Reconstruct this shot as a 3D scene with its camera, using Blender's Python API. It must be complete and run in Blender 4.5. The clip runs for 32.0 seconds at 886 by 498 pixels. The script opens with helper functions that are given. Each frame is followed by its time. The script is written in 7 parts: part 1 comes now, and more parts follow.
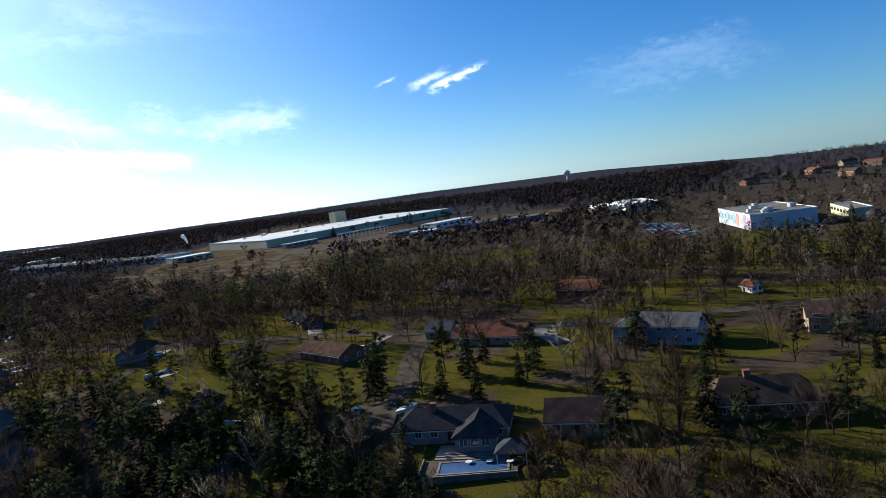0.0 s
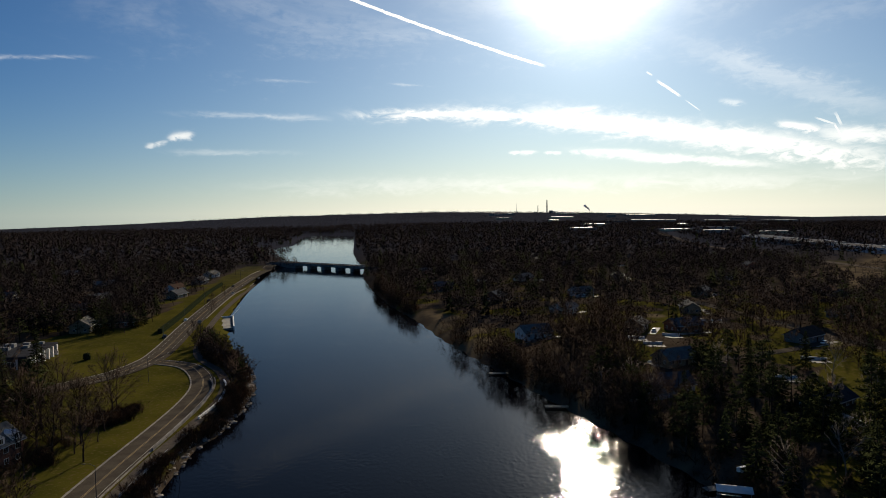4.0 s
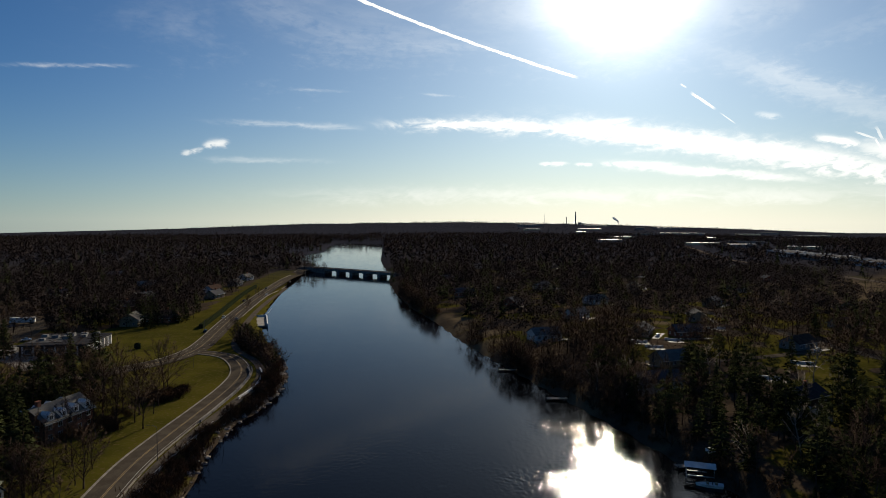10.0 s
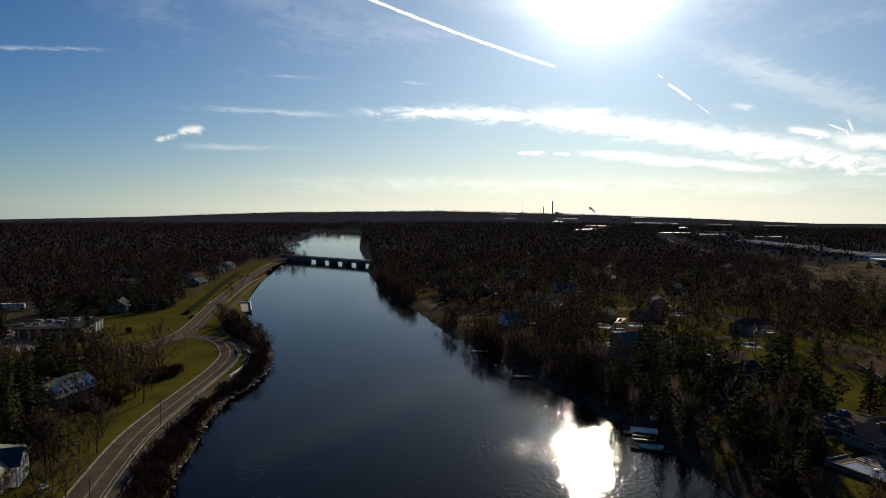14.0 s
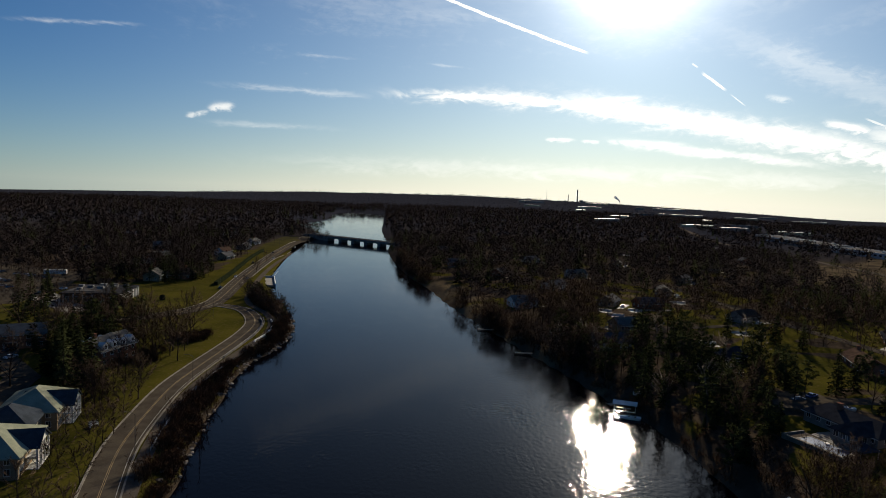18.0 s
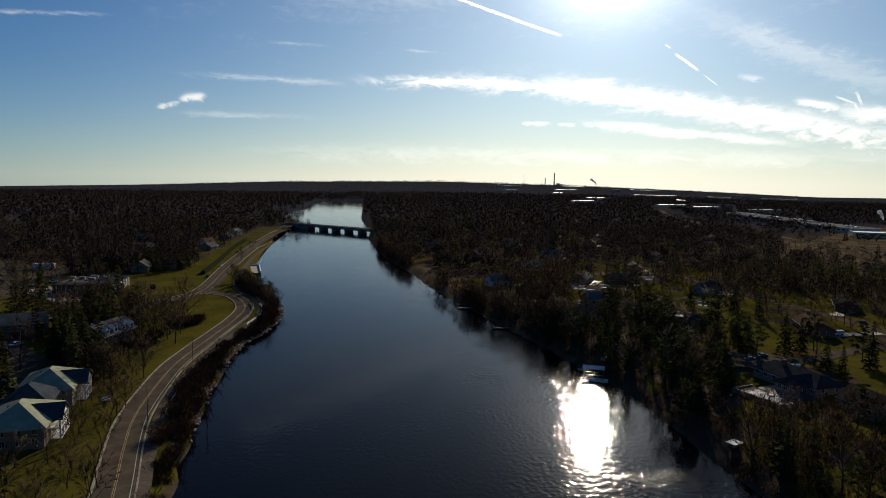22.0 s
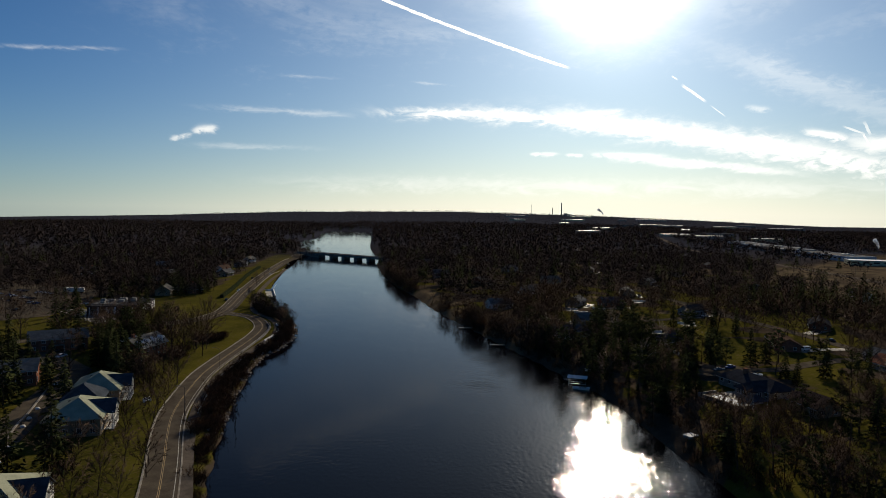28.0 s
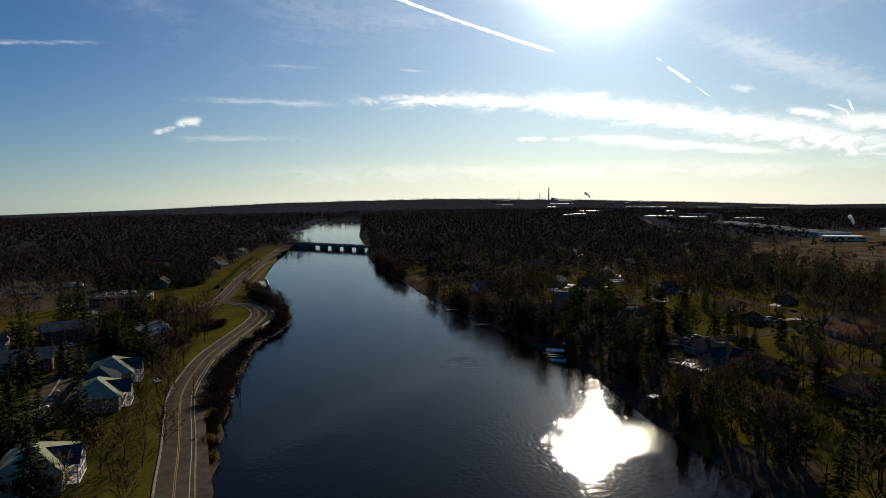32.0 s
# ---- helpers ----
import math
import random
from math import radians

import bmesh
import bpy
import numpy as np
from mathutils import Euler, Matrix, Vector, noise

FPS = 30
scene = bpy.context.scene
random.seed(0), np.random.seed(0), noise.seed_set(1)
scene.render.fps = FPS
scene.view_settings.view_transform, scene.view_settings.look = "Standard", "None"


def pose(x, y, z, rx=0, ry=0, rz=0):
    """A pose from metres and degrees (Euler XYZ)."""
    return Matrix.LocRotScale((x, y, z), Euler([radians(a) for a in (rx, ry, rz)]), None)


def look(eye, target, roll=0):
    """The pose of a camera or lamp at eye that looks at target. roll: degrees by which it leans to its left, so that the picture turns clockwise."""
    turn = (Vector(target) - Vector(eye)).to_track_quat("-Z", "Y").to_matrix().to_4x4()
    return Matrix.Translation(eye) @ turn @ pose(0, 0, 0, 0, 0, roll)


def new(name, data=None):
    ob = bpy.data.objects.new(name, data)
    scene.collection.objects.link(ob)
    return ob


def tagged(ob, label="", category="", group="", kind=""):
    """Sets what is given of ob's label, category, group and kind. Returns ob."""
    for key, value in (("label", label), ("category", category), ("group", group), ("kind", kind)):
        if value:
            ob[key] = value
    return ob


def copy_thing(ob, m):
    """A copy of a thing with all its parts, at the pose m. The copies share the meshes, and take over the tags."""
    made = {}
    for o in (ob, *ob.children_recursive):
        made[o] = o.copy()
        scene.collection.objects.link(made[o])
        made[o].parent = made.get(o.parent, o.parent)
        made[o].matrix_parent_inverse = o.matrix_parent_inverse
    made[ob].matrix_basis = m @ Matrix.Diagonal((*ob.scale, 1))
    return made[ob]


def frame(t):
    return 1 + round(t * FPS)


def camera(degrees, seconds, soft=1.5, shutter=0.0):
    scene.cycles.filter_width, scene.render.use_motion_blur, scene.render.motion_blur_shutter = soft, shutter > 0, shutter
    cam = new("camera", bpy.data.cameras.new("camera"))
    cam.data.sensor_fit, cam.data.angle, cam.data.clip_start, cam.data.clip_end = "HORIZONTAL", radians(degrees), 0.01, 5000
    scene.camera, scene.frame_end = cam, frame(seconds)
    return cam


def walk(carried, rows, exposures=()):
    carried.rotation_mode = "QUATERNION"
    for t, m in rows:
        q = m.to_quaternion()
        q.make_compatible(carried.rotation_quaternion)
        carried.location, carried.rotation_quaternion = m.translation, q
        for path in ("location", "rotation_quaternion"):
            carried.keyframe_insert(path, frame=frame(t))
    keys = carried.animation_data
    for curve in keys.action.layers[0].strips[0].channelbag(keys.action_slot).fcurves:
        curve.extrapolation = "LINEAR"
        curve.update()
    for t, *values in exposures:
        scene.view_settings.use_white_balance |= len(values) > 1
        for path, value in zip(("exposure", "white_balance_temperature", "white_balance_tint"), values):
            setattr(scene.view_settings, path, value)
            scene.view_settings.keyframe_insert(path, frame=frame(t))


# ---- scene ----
# ---- camera and its flight ----
cam = camera(67.74, 32.0, soft=0.75)
# seconds, x, y, z, heading clockwise from north, pitch, roll
FLIGHT = [
    (0.0, 4.27, 64.70, 59.20, 62.29, -5.72, -7.81),
    (0.5, 1.86, 61.16, 60.13, 54.45, -7.88, -6.37),
    (1.0, 0.08, 56.69, 61.22, 45.97, -6.62, -5.70),
    (1.5, -1.45, 50.87, 62.38, 36.81, -5.47, -6.15),
    (2.0, -2.83, 44.28, 63.60, 28.53, -4.82, -5.76),
    (2.5, -3.96, 37.40, 64.74, 20.22, -6.11, -4.81),
    (3.0, -4.78, 30.94, 65.56, 13.62, -6.10, -2.67),
    (3.5, -5.17, 25.28, 65.94, 7.56, -4.63, -1.83),
    (4.0, -5.25, 20.23, 65.85, 4.08, -3.32, -0.72),
    (4.5, -5.04, 15.76, 65.54, 1.39, -2.87, 0.21),
    (6.5, 3.53, 10.77, 62.98, -4.11, -2.36, 0.90),
    (7.0, 3.67, 8.86, 63.09, -3.93, -2.31, 0.56),
    (7.5, 3.29, 6.86, 63.34, -3.36, -2.16, 0.10),
    (8.0, 2.44, 4.75, 63.76, -2.54, -2.38, -0.22),
    (8.5, 1.24, 2.46, 64.35, -1.06, -2.12, 0.23),
    (9.0, 0.01, -0.02, 64.97, -0.01, -2.69, -0.41),
    (9.5, -0.98, -2.77, 65.28, 0.96, -2.86, 0.40),
    (10.0, -1.66, -5.69, 65.46, 1.60, -2.45, 0.21),
    (10.5, -2.08, -8.58, 65.65, 2.13, -2.39, -0.12),
    (11.0, -2.35, -11.35, 65.87, 2.59, -2.11, -0.17),
    (11.5, -2.51, -13.92, 66.18, 2.88, -3.31, -0.97),
    (12.0, -2.56, -16.47, 66.46, 3.61, -3.65, -0.05),
    (12.5, -2.42, -19.01, 66.63, 3.77, -3.17, -1.39),
    (13.0, -2.13, -21.46, 66.76, 3.37, -3.31, -1.06),
    (13.5, -1.80, -23.82, 66.80, 3.18, -3.32, 0.56),
    (14.0, -1.49, -26.02, 66.83, 3.50, -3.41, 0.48),
    (14.5, -1.16, -27.98, 66.85, 3.36, -3.89, -0.32),
    (15.0, -0.76, -29.84, 66.84, 3.12, -4.29, -0.24),
    (15.5, -0.26, -31.76, 66.85, 2.31, -4.69, -0.47),
    (17.5, 2.96, -44.47, 67.56, 1.60, -4.69, 3.32),
    (18.0, 3.20, -46.47, 67.81, 1.48, -4.84, 2.37),
    (18.5, 3.33, -48.39, 67.94, 1.83, -6.02, 0.57),
    (19.0, 3.37, -50.50, 67.76, 1.67, -5.53, 0.68),
    (19.5, 3.28, -52.80, 67.40, 0.98, -5.01, 2.60),
    (20.0, 2.97, -55.20, 67.05, 2.50, -4.27, 3.28),
    (20.5, 2.79, -57.44, 66.98, 2.47, -3.63, 2.11),
    (21.0, 2.69, -59.41, 67.17, 2.59, -4.51, 1.42),
    (21.5, 2.56, -61.29, 67.40, 3.22, -5.07, 2.93),
    (22.0, 2.47, -63.24, 67.57, 3.31, -5.97, 0.99),
    (22.5, 2.40, -65.47, 67.54, 2.99, -5.00, 0.68),
    (23.0, 2.32, -67.77, 67.49, 4.05, -5.41, 2.41),
    (23.5, 2.42, -70.02, 67.42, 4.47, -5.94, 3.78),
    (24.0, 2.75, -72.29, 67.27, 3.83, -6.14, 2.56),
    (24.5, 3.17, -74.67, 67.06, 3.20, -4.96, 2.37),
    (25.0, 3.54, -77.15, 66.90, 3.11, -4.94, 1.41),
    (25.5, 3.85, -79.70, 66.79, 2.98, -4.20, 1.95),
    (27.5, 4.24, -90.36, 67.30, 3.06, -3.53, 1.01),
    (28.0, 4.63, -92.40, 67.34, 2.51, -3.38, 0.92),
    (28.5, 5.05, -94.36, 67.44, 1.86, -4.20, 1.22),
    (29.0, 5.44, -96.36, 67.55, 2.23, -4.02, 2.77),
    (29.5, 5.76, -98.46, 67.70, 1.81, -4.82, 1.14),
    (30.0, 6.01, -100.76, 67.81, 0.83, -6.82, 0.24),
    (30.5, 6.16, -103.37, 67.78, -0.84, -5.41, 3.31),
    (31.0, 6.17, -106.11, 67.67, 1.65, -1.73, 5.90),
    (31.5, 6.06, -108.71, 67.68, 2.65, -4.82, 1.45),
    (32.0, 5.88, -111.30, 67.75, 3.42, -4.47, -0.56),
]
EXPOSURES = [(0.0, 1.08, 5550, 8), (0.6, 0.92, 5700, 8), (1.2, 0.55, 6000, 9), (2.0, 0.15, 6400, 10), (3.0, 0.08, 6500, 10), (32.0, 0.09, 6500, 10)]


def aim(x, y, z, heading, pitch, roll):
    return pose(x, y, z, 90 + pitch, 0, -heading) @ pose(0, 0, 0, 0, 0, roll)


walk(cam, [(t, aim(*row)) for t, *row in FLIGHT], EXPOSURES)

# ---- sky and sun ----
SUN_AZ, SUN_EL = 16.5, 20.3
sun_dir = Vector((math.sin(radians(SUN_AZ)) * math.cos(radians(SUN_EL)), math.cos(radians(SUN_AZ)) * math.cos(radians(SUN_EL)), math.sin(radians(SUN_EL))))
sun_data = bpy.data.lights.new("sun", "SUN")
sun_data.energy, sun_data.angle, sun_data.color = 5.0, radians(0.55), (1.0, 0.86, 0.66)
sun = new("sun", sun_data)
sun.matrix_basis = look((0, 0, 900), Vector((0, 0, 900)) - sun_dir * 100)

world = bpy.data.worlds.new("sky")
scene.world = world
world.use_nodes = True
WN, WL = world.node_tree.nodes, world.node_tree.links
WN.clear()


def wnode(kind, **props):
    n = WN.new(kind)
    for k, v in props.items():
        if k == "op":
            n.operation = v
    return n


def plug(sock, value):
    if isinstance(value, (int, float)):
        sock.default_value = value
    elif isinstance(value, (tuple, list)):
        sock.default_value = value
    else:
        WL.new(value, sock)


def wm(op, a, b=0.0, c=0.0):
    n = WN.new("ShaderNodeMath")
    n.operation = op
    plug(n.inputs[0], a), plug(n.inputs[1], b), plug(n.inputs[2], c)
    return n.outputs[0]


def wmix(fac, a, b, blend="MIX"):
    n = WN.new("ShaderNodeMix")
    n.data_type, n.blend_type = "RGBA", blend
    plug(n.inputs[0], fac), plug(n.inputs[6], a), plug(n.inputs[7], b)
    return n.outputs[2]


def wsmooth(v, lo, hi):
    n = WN.new("ShaderNodeMapRange")
    n.interpolation_type = "SMOOTHSTEP"
    plug(n.inputs[0], v), plug(n.inputs[1], lo), plug(n.inputs[2], hi)
    return n.outputs[0]


coord = WN.new("ShaderNodeTexCoord")
unit = WN.new("ShaderNodeVectorMath")
unit.operation = "NORMALIZE"
WL.new(coord.outputs["Generated"], unit.inputs[0])
sep = WN.new("ShaderNodeSeparateXYZ")
WL.new(unit.outputs[0], sep.inputs[0])
AZ = wm("MULTIPLY", wm("ARCTAN2", sep.outputs[0], sep.outputs[1]), 180 / math.pi)
EL = wm("MULTIPLY", wm("ARCSINE", sep.outputs[2]), 180 / math.pi)
dotn = WN.new("ShaderNodeVectorMath")
dotn.operation = "DOT_PRODUCT"
WL.new(unit.outputs[0], dotn.inputs[0])
dotn.inputs[1].default_value = sun_dir
AWAY = wm("MULTIPLY", wm("ARCCOSINE", wm("MINIMUM", dotn.outputs["Value"], 1.0)), 180 / math.pi)

sky = WN.new("ShaderNodeTexSky")
sky.sky_type, sky.sun_disc = "NISHITA", False
sky.sun_elevation, sky.sun_rotation = radians(SUN_EL), radians(SUN_AZ)
sky.altitude, sky.air_density, sky.dust_density, sky.ozone_density = 100, 1.0, 0.3, 2.5

# wispy high cloud, in degrees of azimuth and elevation
cp = WN.new("ShaderNodeCombineXYZ")
WL.new(AZ, cp.inputs[0]), WL.new(EL, cp.inputs[1])


def wnoise(scale, detail, stretch=(1, 1, 1), rot=0.0, distortion=0.0):
    m = WN.new("ShaderNodeMapping")
    m.inputs["Scale"].default_value, m.inputs["Rotation"].default_value = stretch, (0, 0, radians(rot))
    n = WN.new("ShaderNodeTexNoise")
    n.inputs["Scale"].default_value, n.inputs["Detail"].default_value, n.inputs["Distortion"].default_value = scale, detail, distortion
    n.inputs["Roughness"].default_value = 0.62
    WL.new(cp.outputs[0], m.inputs[0]), WL.new(m.outputs[0], n.inputs[0])
    return n.outputs[0]


wisp = wnoise(0.55, 7, (0.45, 1.5, 1), 8, 0.8)
fleck = wnoise(1.6, 6, (0.6, 1.2, 1), 24, 0.5)
veil = wnoise(0.12, 5, (0.5, 1.6, 1), -10, 0.6)


def cloud(az, el, length, thick, slope, lo, hi, amount, grain, bow=0.0):
    """A streak of cloud centred at (az, el): it falls by slope per degree and bows."""
    da = wm("SUBTRACT", AZ, az)
    mid = wm("ADD", wm("MULTIPLY", da, -slope), wm("MULTIPLY", wm("MULTIPLY", da, da), -bow))
    de = wm("SUBTRACT", wm("SUBTRACT", EL, el), mid)
    de = wm("ADD", de, wm("MULTIPLY", wm("SUBTRACT", wm("ADD", wisp, fleck), 1.0), thick * 1.7))
    r = wm("ADD", wm("POWER", wm("ABSOLUTE", wm("DIVIDE", da, length)), 4), wm("POWER", wm("DIVIDE", de, thick), 2))
    body = wm("POWER", 2.718, wm("MULTIPLY", r, -1.0))
    return wm("MULTIPLY", wm("MULTIPLY", wsmooth(wm("MULTIPLY", grain, wm("ADD", wm("MULTIPLY", body, 0.5), 0.5)), lo, hi), body), amount)


def trail(az0, el0, az1, el1, width, amount, fade):
    """A contrail between two directions of the sky."""
    la = math.hypot(az1 - az0, el1 - el0)
    ux, uy = (az1 - az0) / la, (el1 - el0) / la
    da, de = wm("SUBTRACT", AZ, az0), wm("SUBTRACT", EL, el0)
    along = wm("ADD", wm("MULTIPLY", da, ux), wm("MULTIPLY", de, uy))
    across = wm("SUBTRACT", wm("MULTIPLY", de, ux), wm("MULTIPLY", da, uy))
    across = wm("ADD", across, wm("MULTIPLY", wm("SUBTRACT", fleck, 0.5), width * 1.6))
    ribbon = wm("SUBTRACT", 1.0, wsmooth(wm("ABSOLUTE", across), width * 0.55, width))
    ends = wm("MULTIPLY", wsmooth(along, -fade, fade), wm("SUBTRACT", 1.0, wsmooth(along, la - fade, la + fade)))
    return wm("MULTIPLY", wm("MULTIPLY", ribbon, ends), wm("MULTIPLY", wm("ADD", fleck, 0.4), amount))


CLOUDS = [
    cloud(3.5, 8.25, 7.5, 0.5, 0.0, 0.24, 0.56, 1.0, wisp), cloud(12.5, 7.65, 9, 0.75, 0.09, 0.2, 0.5, 1.0, wisp), cloud(23, 6.25, 12, 0.95, 0.175, 0.15, 0.45, 1.0, wisp), cloud(30, 4.9, 9, 1.0, 0.2, 0.2, 0.55, 1.0, fleck),
    cloud(15.5, 8.3, 2.2, 0.3, -0.05, 0.22, 0.5, 0.8, fleck), cloud(32.4, 6.0, 1.7, 0.45, 0.25, 0.2, 0.5, 0.95, fleck),
    cloud(23.5, 4.0, 7.5, 0.42, 0.115, 0.18, 0.5, 0.95, wisp), cloud(18, 4.75, 3.2, 0.3, 0.05, 0.2, 0.5, 0.9, fleck), cloud(11.0, 4.9, 1.3, 0.2, 0, 0.25, 0.5, 0.8, fleck), cloud(13.6, 4.8, 0.8, 0.18, 0, 0.25, 0.5, 0.7, fleck),
    cloud(-19.1, 5.55, 0.9, 0.26, -0.25, 0.26, 0.55, 0.6, fleck), cloud(-17.3, 6.2, 1.0, 0.36, -0.15, 0.24, 0.5, 0.75, fleck), cloud(-11.5, 7.95, 6.5, 0.32, 0.0, 0.24, 0.75, 0.4, wisp),
    cloud(-27.5, 11.4, 4.5, 0.2, -0.1, 0.28, 0.7, 0.35, wisp), cloud(-9, 10.85, 2.6, 0.16, 0, 0.25, 0.75, 0.28, wisp), cloud(1.5, 10.65, 2.0, 0.14, 0.07, 0.25, 0.7, 0.35, wisp), cloud(-13, 5.0, 6, 0.3, 0.0, 0.25, 0.8, 0.3, wisp),
    cloud(38, 5.0, 5, 0.8, 0.12, 0.2, 0.6, 0.85, wisp), cloud(27.6, 8.2, 1.0, 0.3, 0.15, 0.25, 0.6, 0.45, fleck),
    cloud(31, 9.7, 10, 1.5, 0.46, 0.2, 0.85, 0.42, veil), cloud(44, 7.2, 7, 2.2, 0.0, 0.3, 0.75, 0.45, veil),
    cloud(65.2, 8.55, 2.6, 0.42, -0.3, 0.26, 0.6, 0.75, fleck), cloud(62.8, 8.75, 2.2, 0.5, -0.3, 0.28, 0.7, 0.5, wisp), cloud(59.5, 9.0, 1.2, 0.25, -0.3, 0.3, 0.6, 0.4, wisp), cloud(49, 7.0, 3.2, 1.0, -0.1, 0.25, 0.65, 0.3, veil),
    cloud(14, 2.2, 26, 0.9, 0.0, 0.2, 0.75, 0.5, wisp), cloud(82, 7, 9, 2.4, -0.1, 0.34, 0.7, 0.08, veil), cloud(10, 17, 40, 7, 0, 0.36, 0.75, 0.2, veil),
    trail(-14, 20.9, 12.7, 12.0, 0.15, 1.25, 0.5), trail(21.2, 11.0, 21.6, 10.7, 0.08, 0.6, 0.1), trail(22.1, 10.2, 23.7, 9.0, 0.13, 0.95, 0.3), trail(24.3, 8.5, 25.2, 7.8, 0.06, 0.6, 0.3),
    trail(33.5, 6.55, 34.7, 6.0, 0.09, 0.7, 0.3), trail(34.6, 6.05, 35.3, 4.8, 0.1, 0.9, 0.25), trail(34.7, 6.8, 35.1, 5.9, 0.12, 0.6, 0.3),
]
cover = CLOUDS[0]
for c in CLOUDS[1:]:
    cover = wm("MAXIMUM", cover, c)
cover = wm("MINIMUM", cover, 1.0)
glow = wm("ADD", wm("MULTIPLY", wm("POWER", 2.718, wm("MULTIPLY", wm("POWER", wm("DIVIDE", AWAY, 4.9), 2), -1.0)), 36.0),
          wm("MULTIPLY", wm("POWER", 2.718, wm("DIVIDE", AWAY, -12.0)), 9.4))
glow_rgb = wmix(1.0, (1, 1, 1, 1), (1.0, 0.97, 0.9, 1), "MULTIPLY")
base = wmix(1.0, sky.outputs[0], (0.60, 0.88, 1.12, 1), "MULTIPLY")
base = wmix(wsmooth(AWAY, 16.0, 52.0), base, wmix(1.0, base, (0.42, 0.72, 0.93, 1), "MULTIPLY"))
off = wm("DIVIDE", wm("SUBTRACT", AZ, SUN_AZ), 42.0)
haze = wm("MULTIPLY", wm("POWER", 2.718, wm("DIVIDE", wm("MAXIMUM", EL, 0.0), -4.2)), wm("ADD", 0.1, wm("MULTIPLY", 0.78, wm("POWER", 2.718, wm("MULTIPLY", wm("MULTIPLY", off, off), -1.0)))))
base = wmix(haze, base, (17.8, 17.0, 14.2, 1))
base = wmix(cover, base, (21.0, 20.8, 19.6, 1))
gl = WN.new("ShaderNodeVectorMath")
gl.operation = "SCALE"
WL.new(glow_rgb, gl.inputs[0]), WL.new(glow, gl.inputs["Scale"])
total = wmix(1.0, base, gl.outputs[0], "ADD")
bg = WN.new("ShaderNodeBackground")
WL.new(total, bg.inputs[0])
bg.inputs[1].default_value = 0.05
wo = WN.new("ShaderNodeOutputWorld")
WL.new(bg.outputs[0], wo.inputs[0])

# ---- materials ----


def material(name, colour, rough=0.9, second=None, scale=0.5, contrast=0.35, bump=0.0, bump_scale=8.0, metal=0.0, per_object=0.0, fine=0.0, spec=0.3):
    """A surface with grain at two scales, a second colour in patches, and relief."""
    m = bpy.data.materials.new(name)
    m.use_nodes = True
    N, L = m.node_tree.nodes, m.node_tree.links
    p = N["Principled BSDF"]
    p.inputs["Roughness"].default_value, p.inputs["Metallic"].default_value = rough, metal
    p.inputs["Specular IOR Level"].default_value = spec if rough < 0.85 else 0.0
    tc = N.new("ShaderNodeTexCoord")
    n1, n2 = N.new("ShaderNodeTexNoise"), N.new("ShaderNodeTexNoise")
    n1.inputs["Scale"].default_value, n1.inputs["Detail"].default_value = scale, 5
    n2.inputs["Scale"].default_value, n2.inputs["Detail"].default_value = scale * 9, 3
    geo = N.new("ShaderNodeNewGeometry")
    L.new(geo.outputs["Position"], n1.inputs[0]), L.new(geo.outputs["Position"], n2.inputs[0])
    ramp = N.new("ShaderNodeValToRGB")
    ramp.color_ramp.elements[0].position, ramp.color_ramp.elements[1].position = 0.36, 0.66
    second = second or tuple(c * 0.6 for c in colour)
    ramp.color_ramp.elements[0].color, ramp.color_ramp.elements[1].color = (*second, 1), (*colour, 1)
    add = N.new("ShaderNodeMath")
    add.operation = "MULTIPLY_ADD"
    L.new(n2.outputs[0], add.inputs[0])
    add.inputs[1].default_value = contrast
    L.new(n1.outputs[0], add.inputs[2])
    sub = N.new("ShaderNodeMath")
    sub.operation = "SUBTRACT"
    L.new(add.outputs[0], sub.inputs[0])
    sub.inputs[1].default_value = contrast * 0.5
    L.new(sub.outputs[0], ramp.inputs[0])
    out = ramp.outputs[0]
    if per_object:
        info = N.new("ShaderNodeObjectInfo")
        hsv = N.new("ShaderNodeHueSaturation")
        mr = N.new("ShaderNodeMapRange")
        mr.inputs[3].default_value, mr.inputs[4].default_value = 1 - per_object, 1 + per_object
        L.new(info.outputs["Random"], mr.inputs[0]), L.new(mr.outputs[0], hsv.inputs["Value"]), L.new(out, hsv.inputs["Color"])
        out = hsv.outputs[0]
    if fine:
        isl = N.new("ShaderNodeHueSaturation")
        mr = N.new("ShaderNodeMapRange")
        mr.inputs[3].default_value, mr.inputs[4].default_value = 1 - fine, 1 + fine
        L.new(geo.outputs["Random Per Island"], mr.inputs[0]), L.new(mr.outputs[0], isl.inputs["Value"]), L.new(out, isl.inputs["Color"])
        out = isl.outputs[0]
    L.new(out, p.inputs["Base Color"])
    if bump:
        nb, b = N.new("ShaderNodeTexNoise"), N.new("ShaderNodeBump")
        nb.inputs["Scale"].default_value, nb.inputs["Detail"].default_value = bump_scale, 4
        L.new(geo.outputs["Position"], nb.inputs[0])
        b.inputs["Strength"].default_value, b.inputs["Distance"].default_value = bump, 1.0 / bump_scale
        L.new(nb.outputs[0], b.inputs["Height"]), L.new(b.outputs[0], p.inputs["Normal"])
    return m


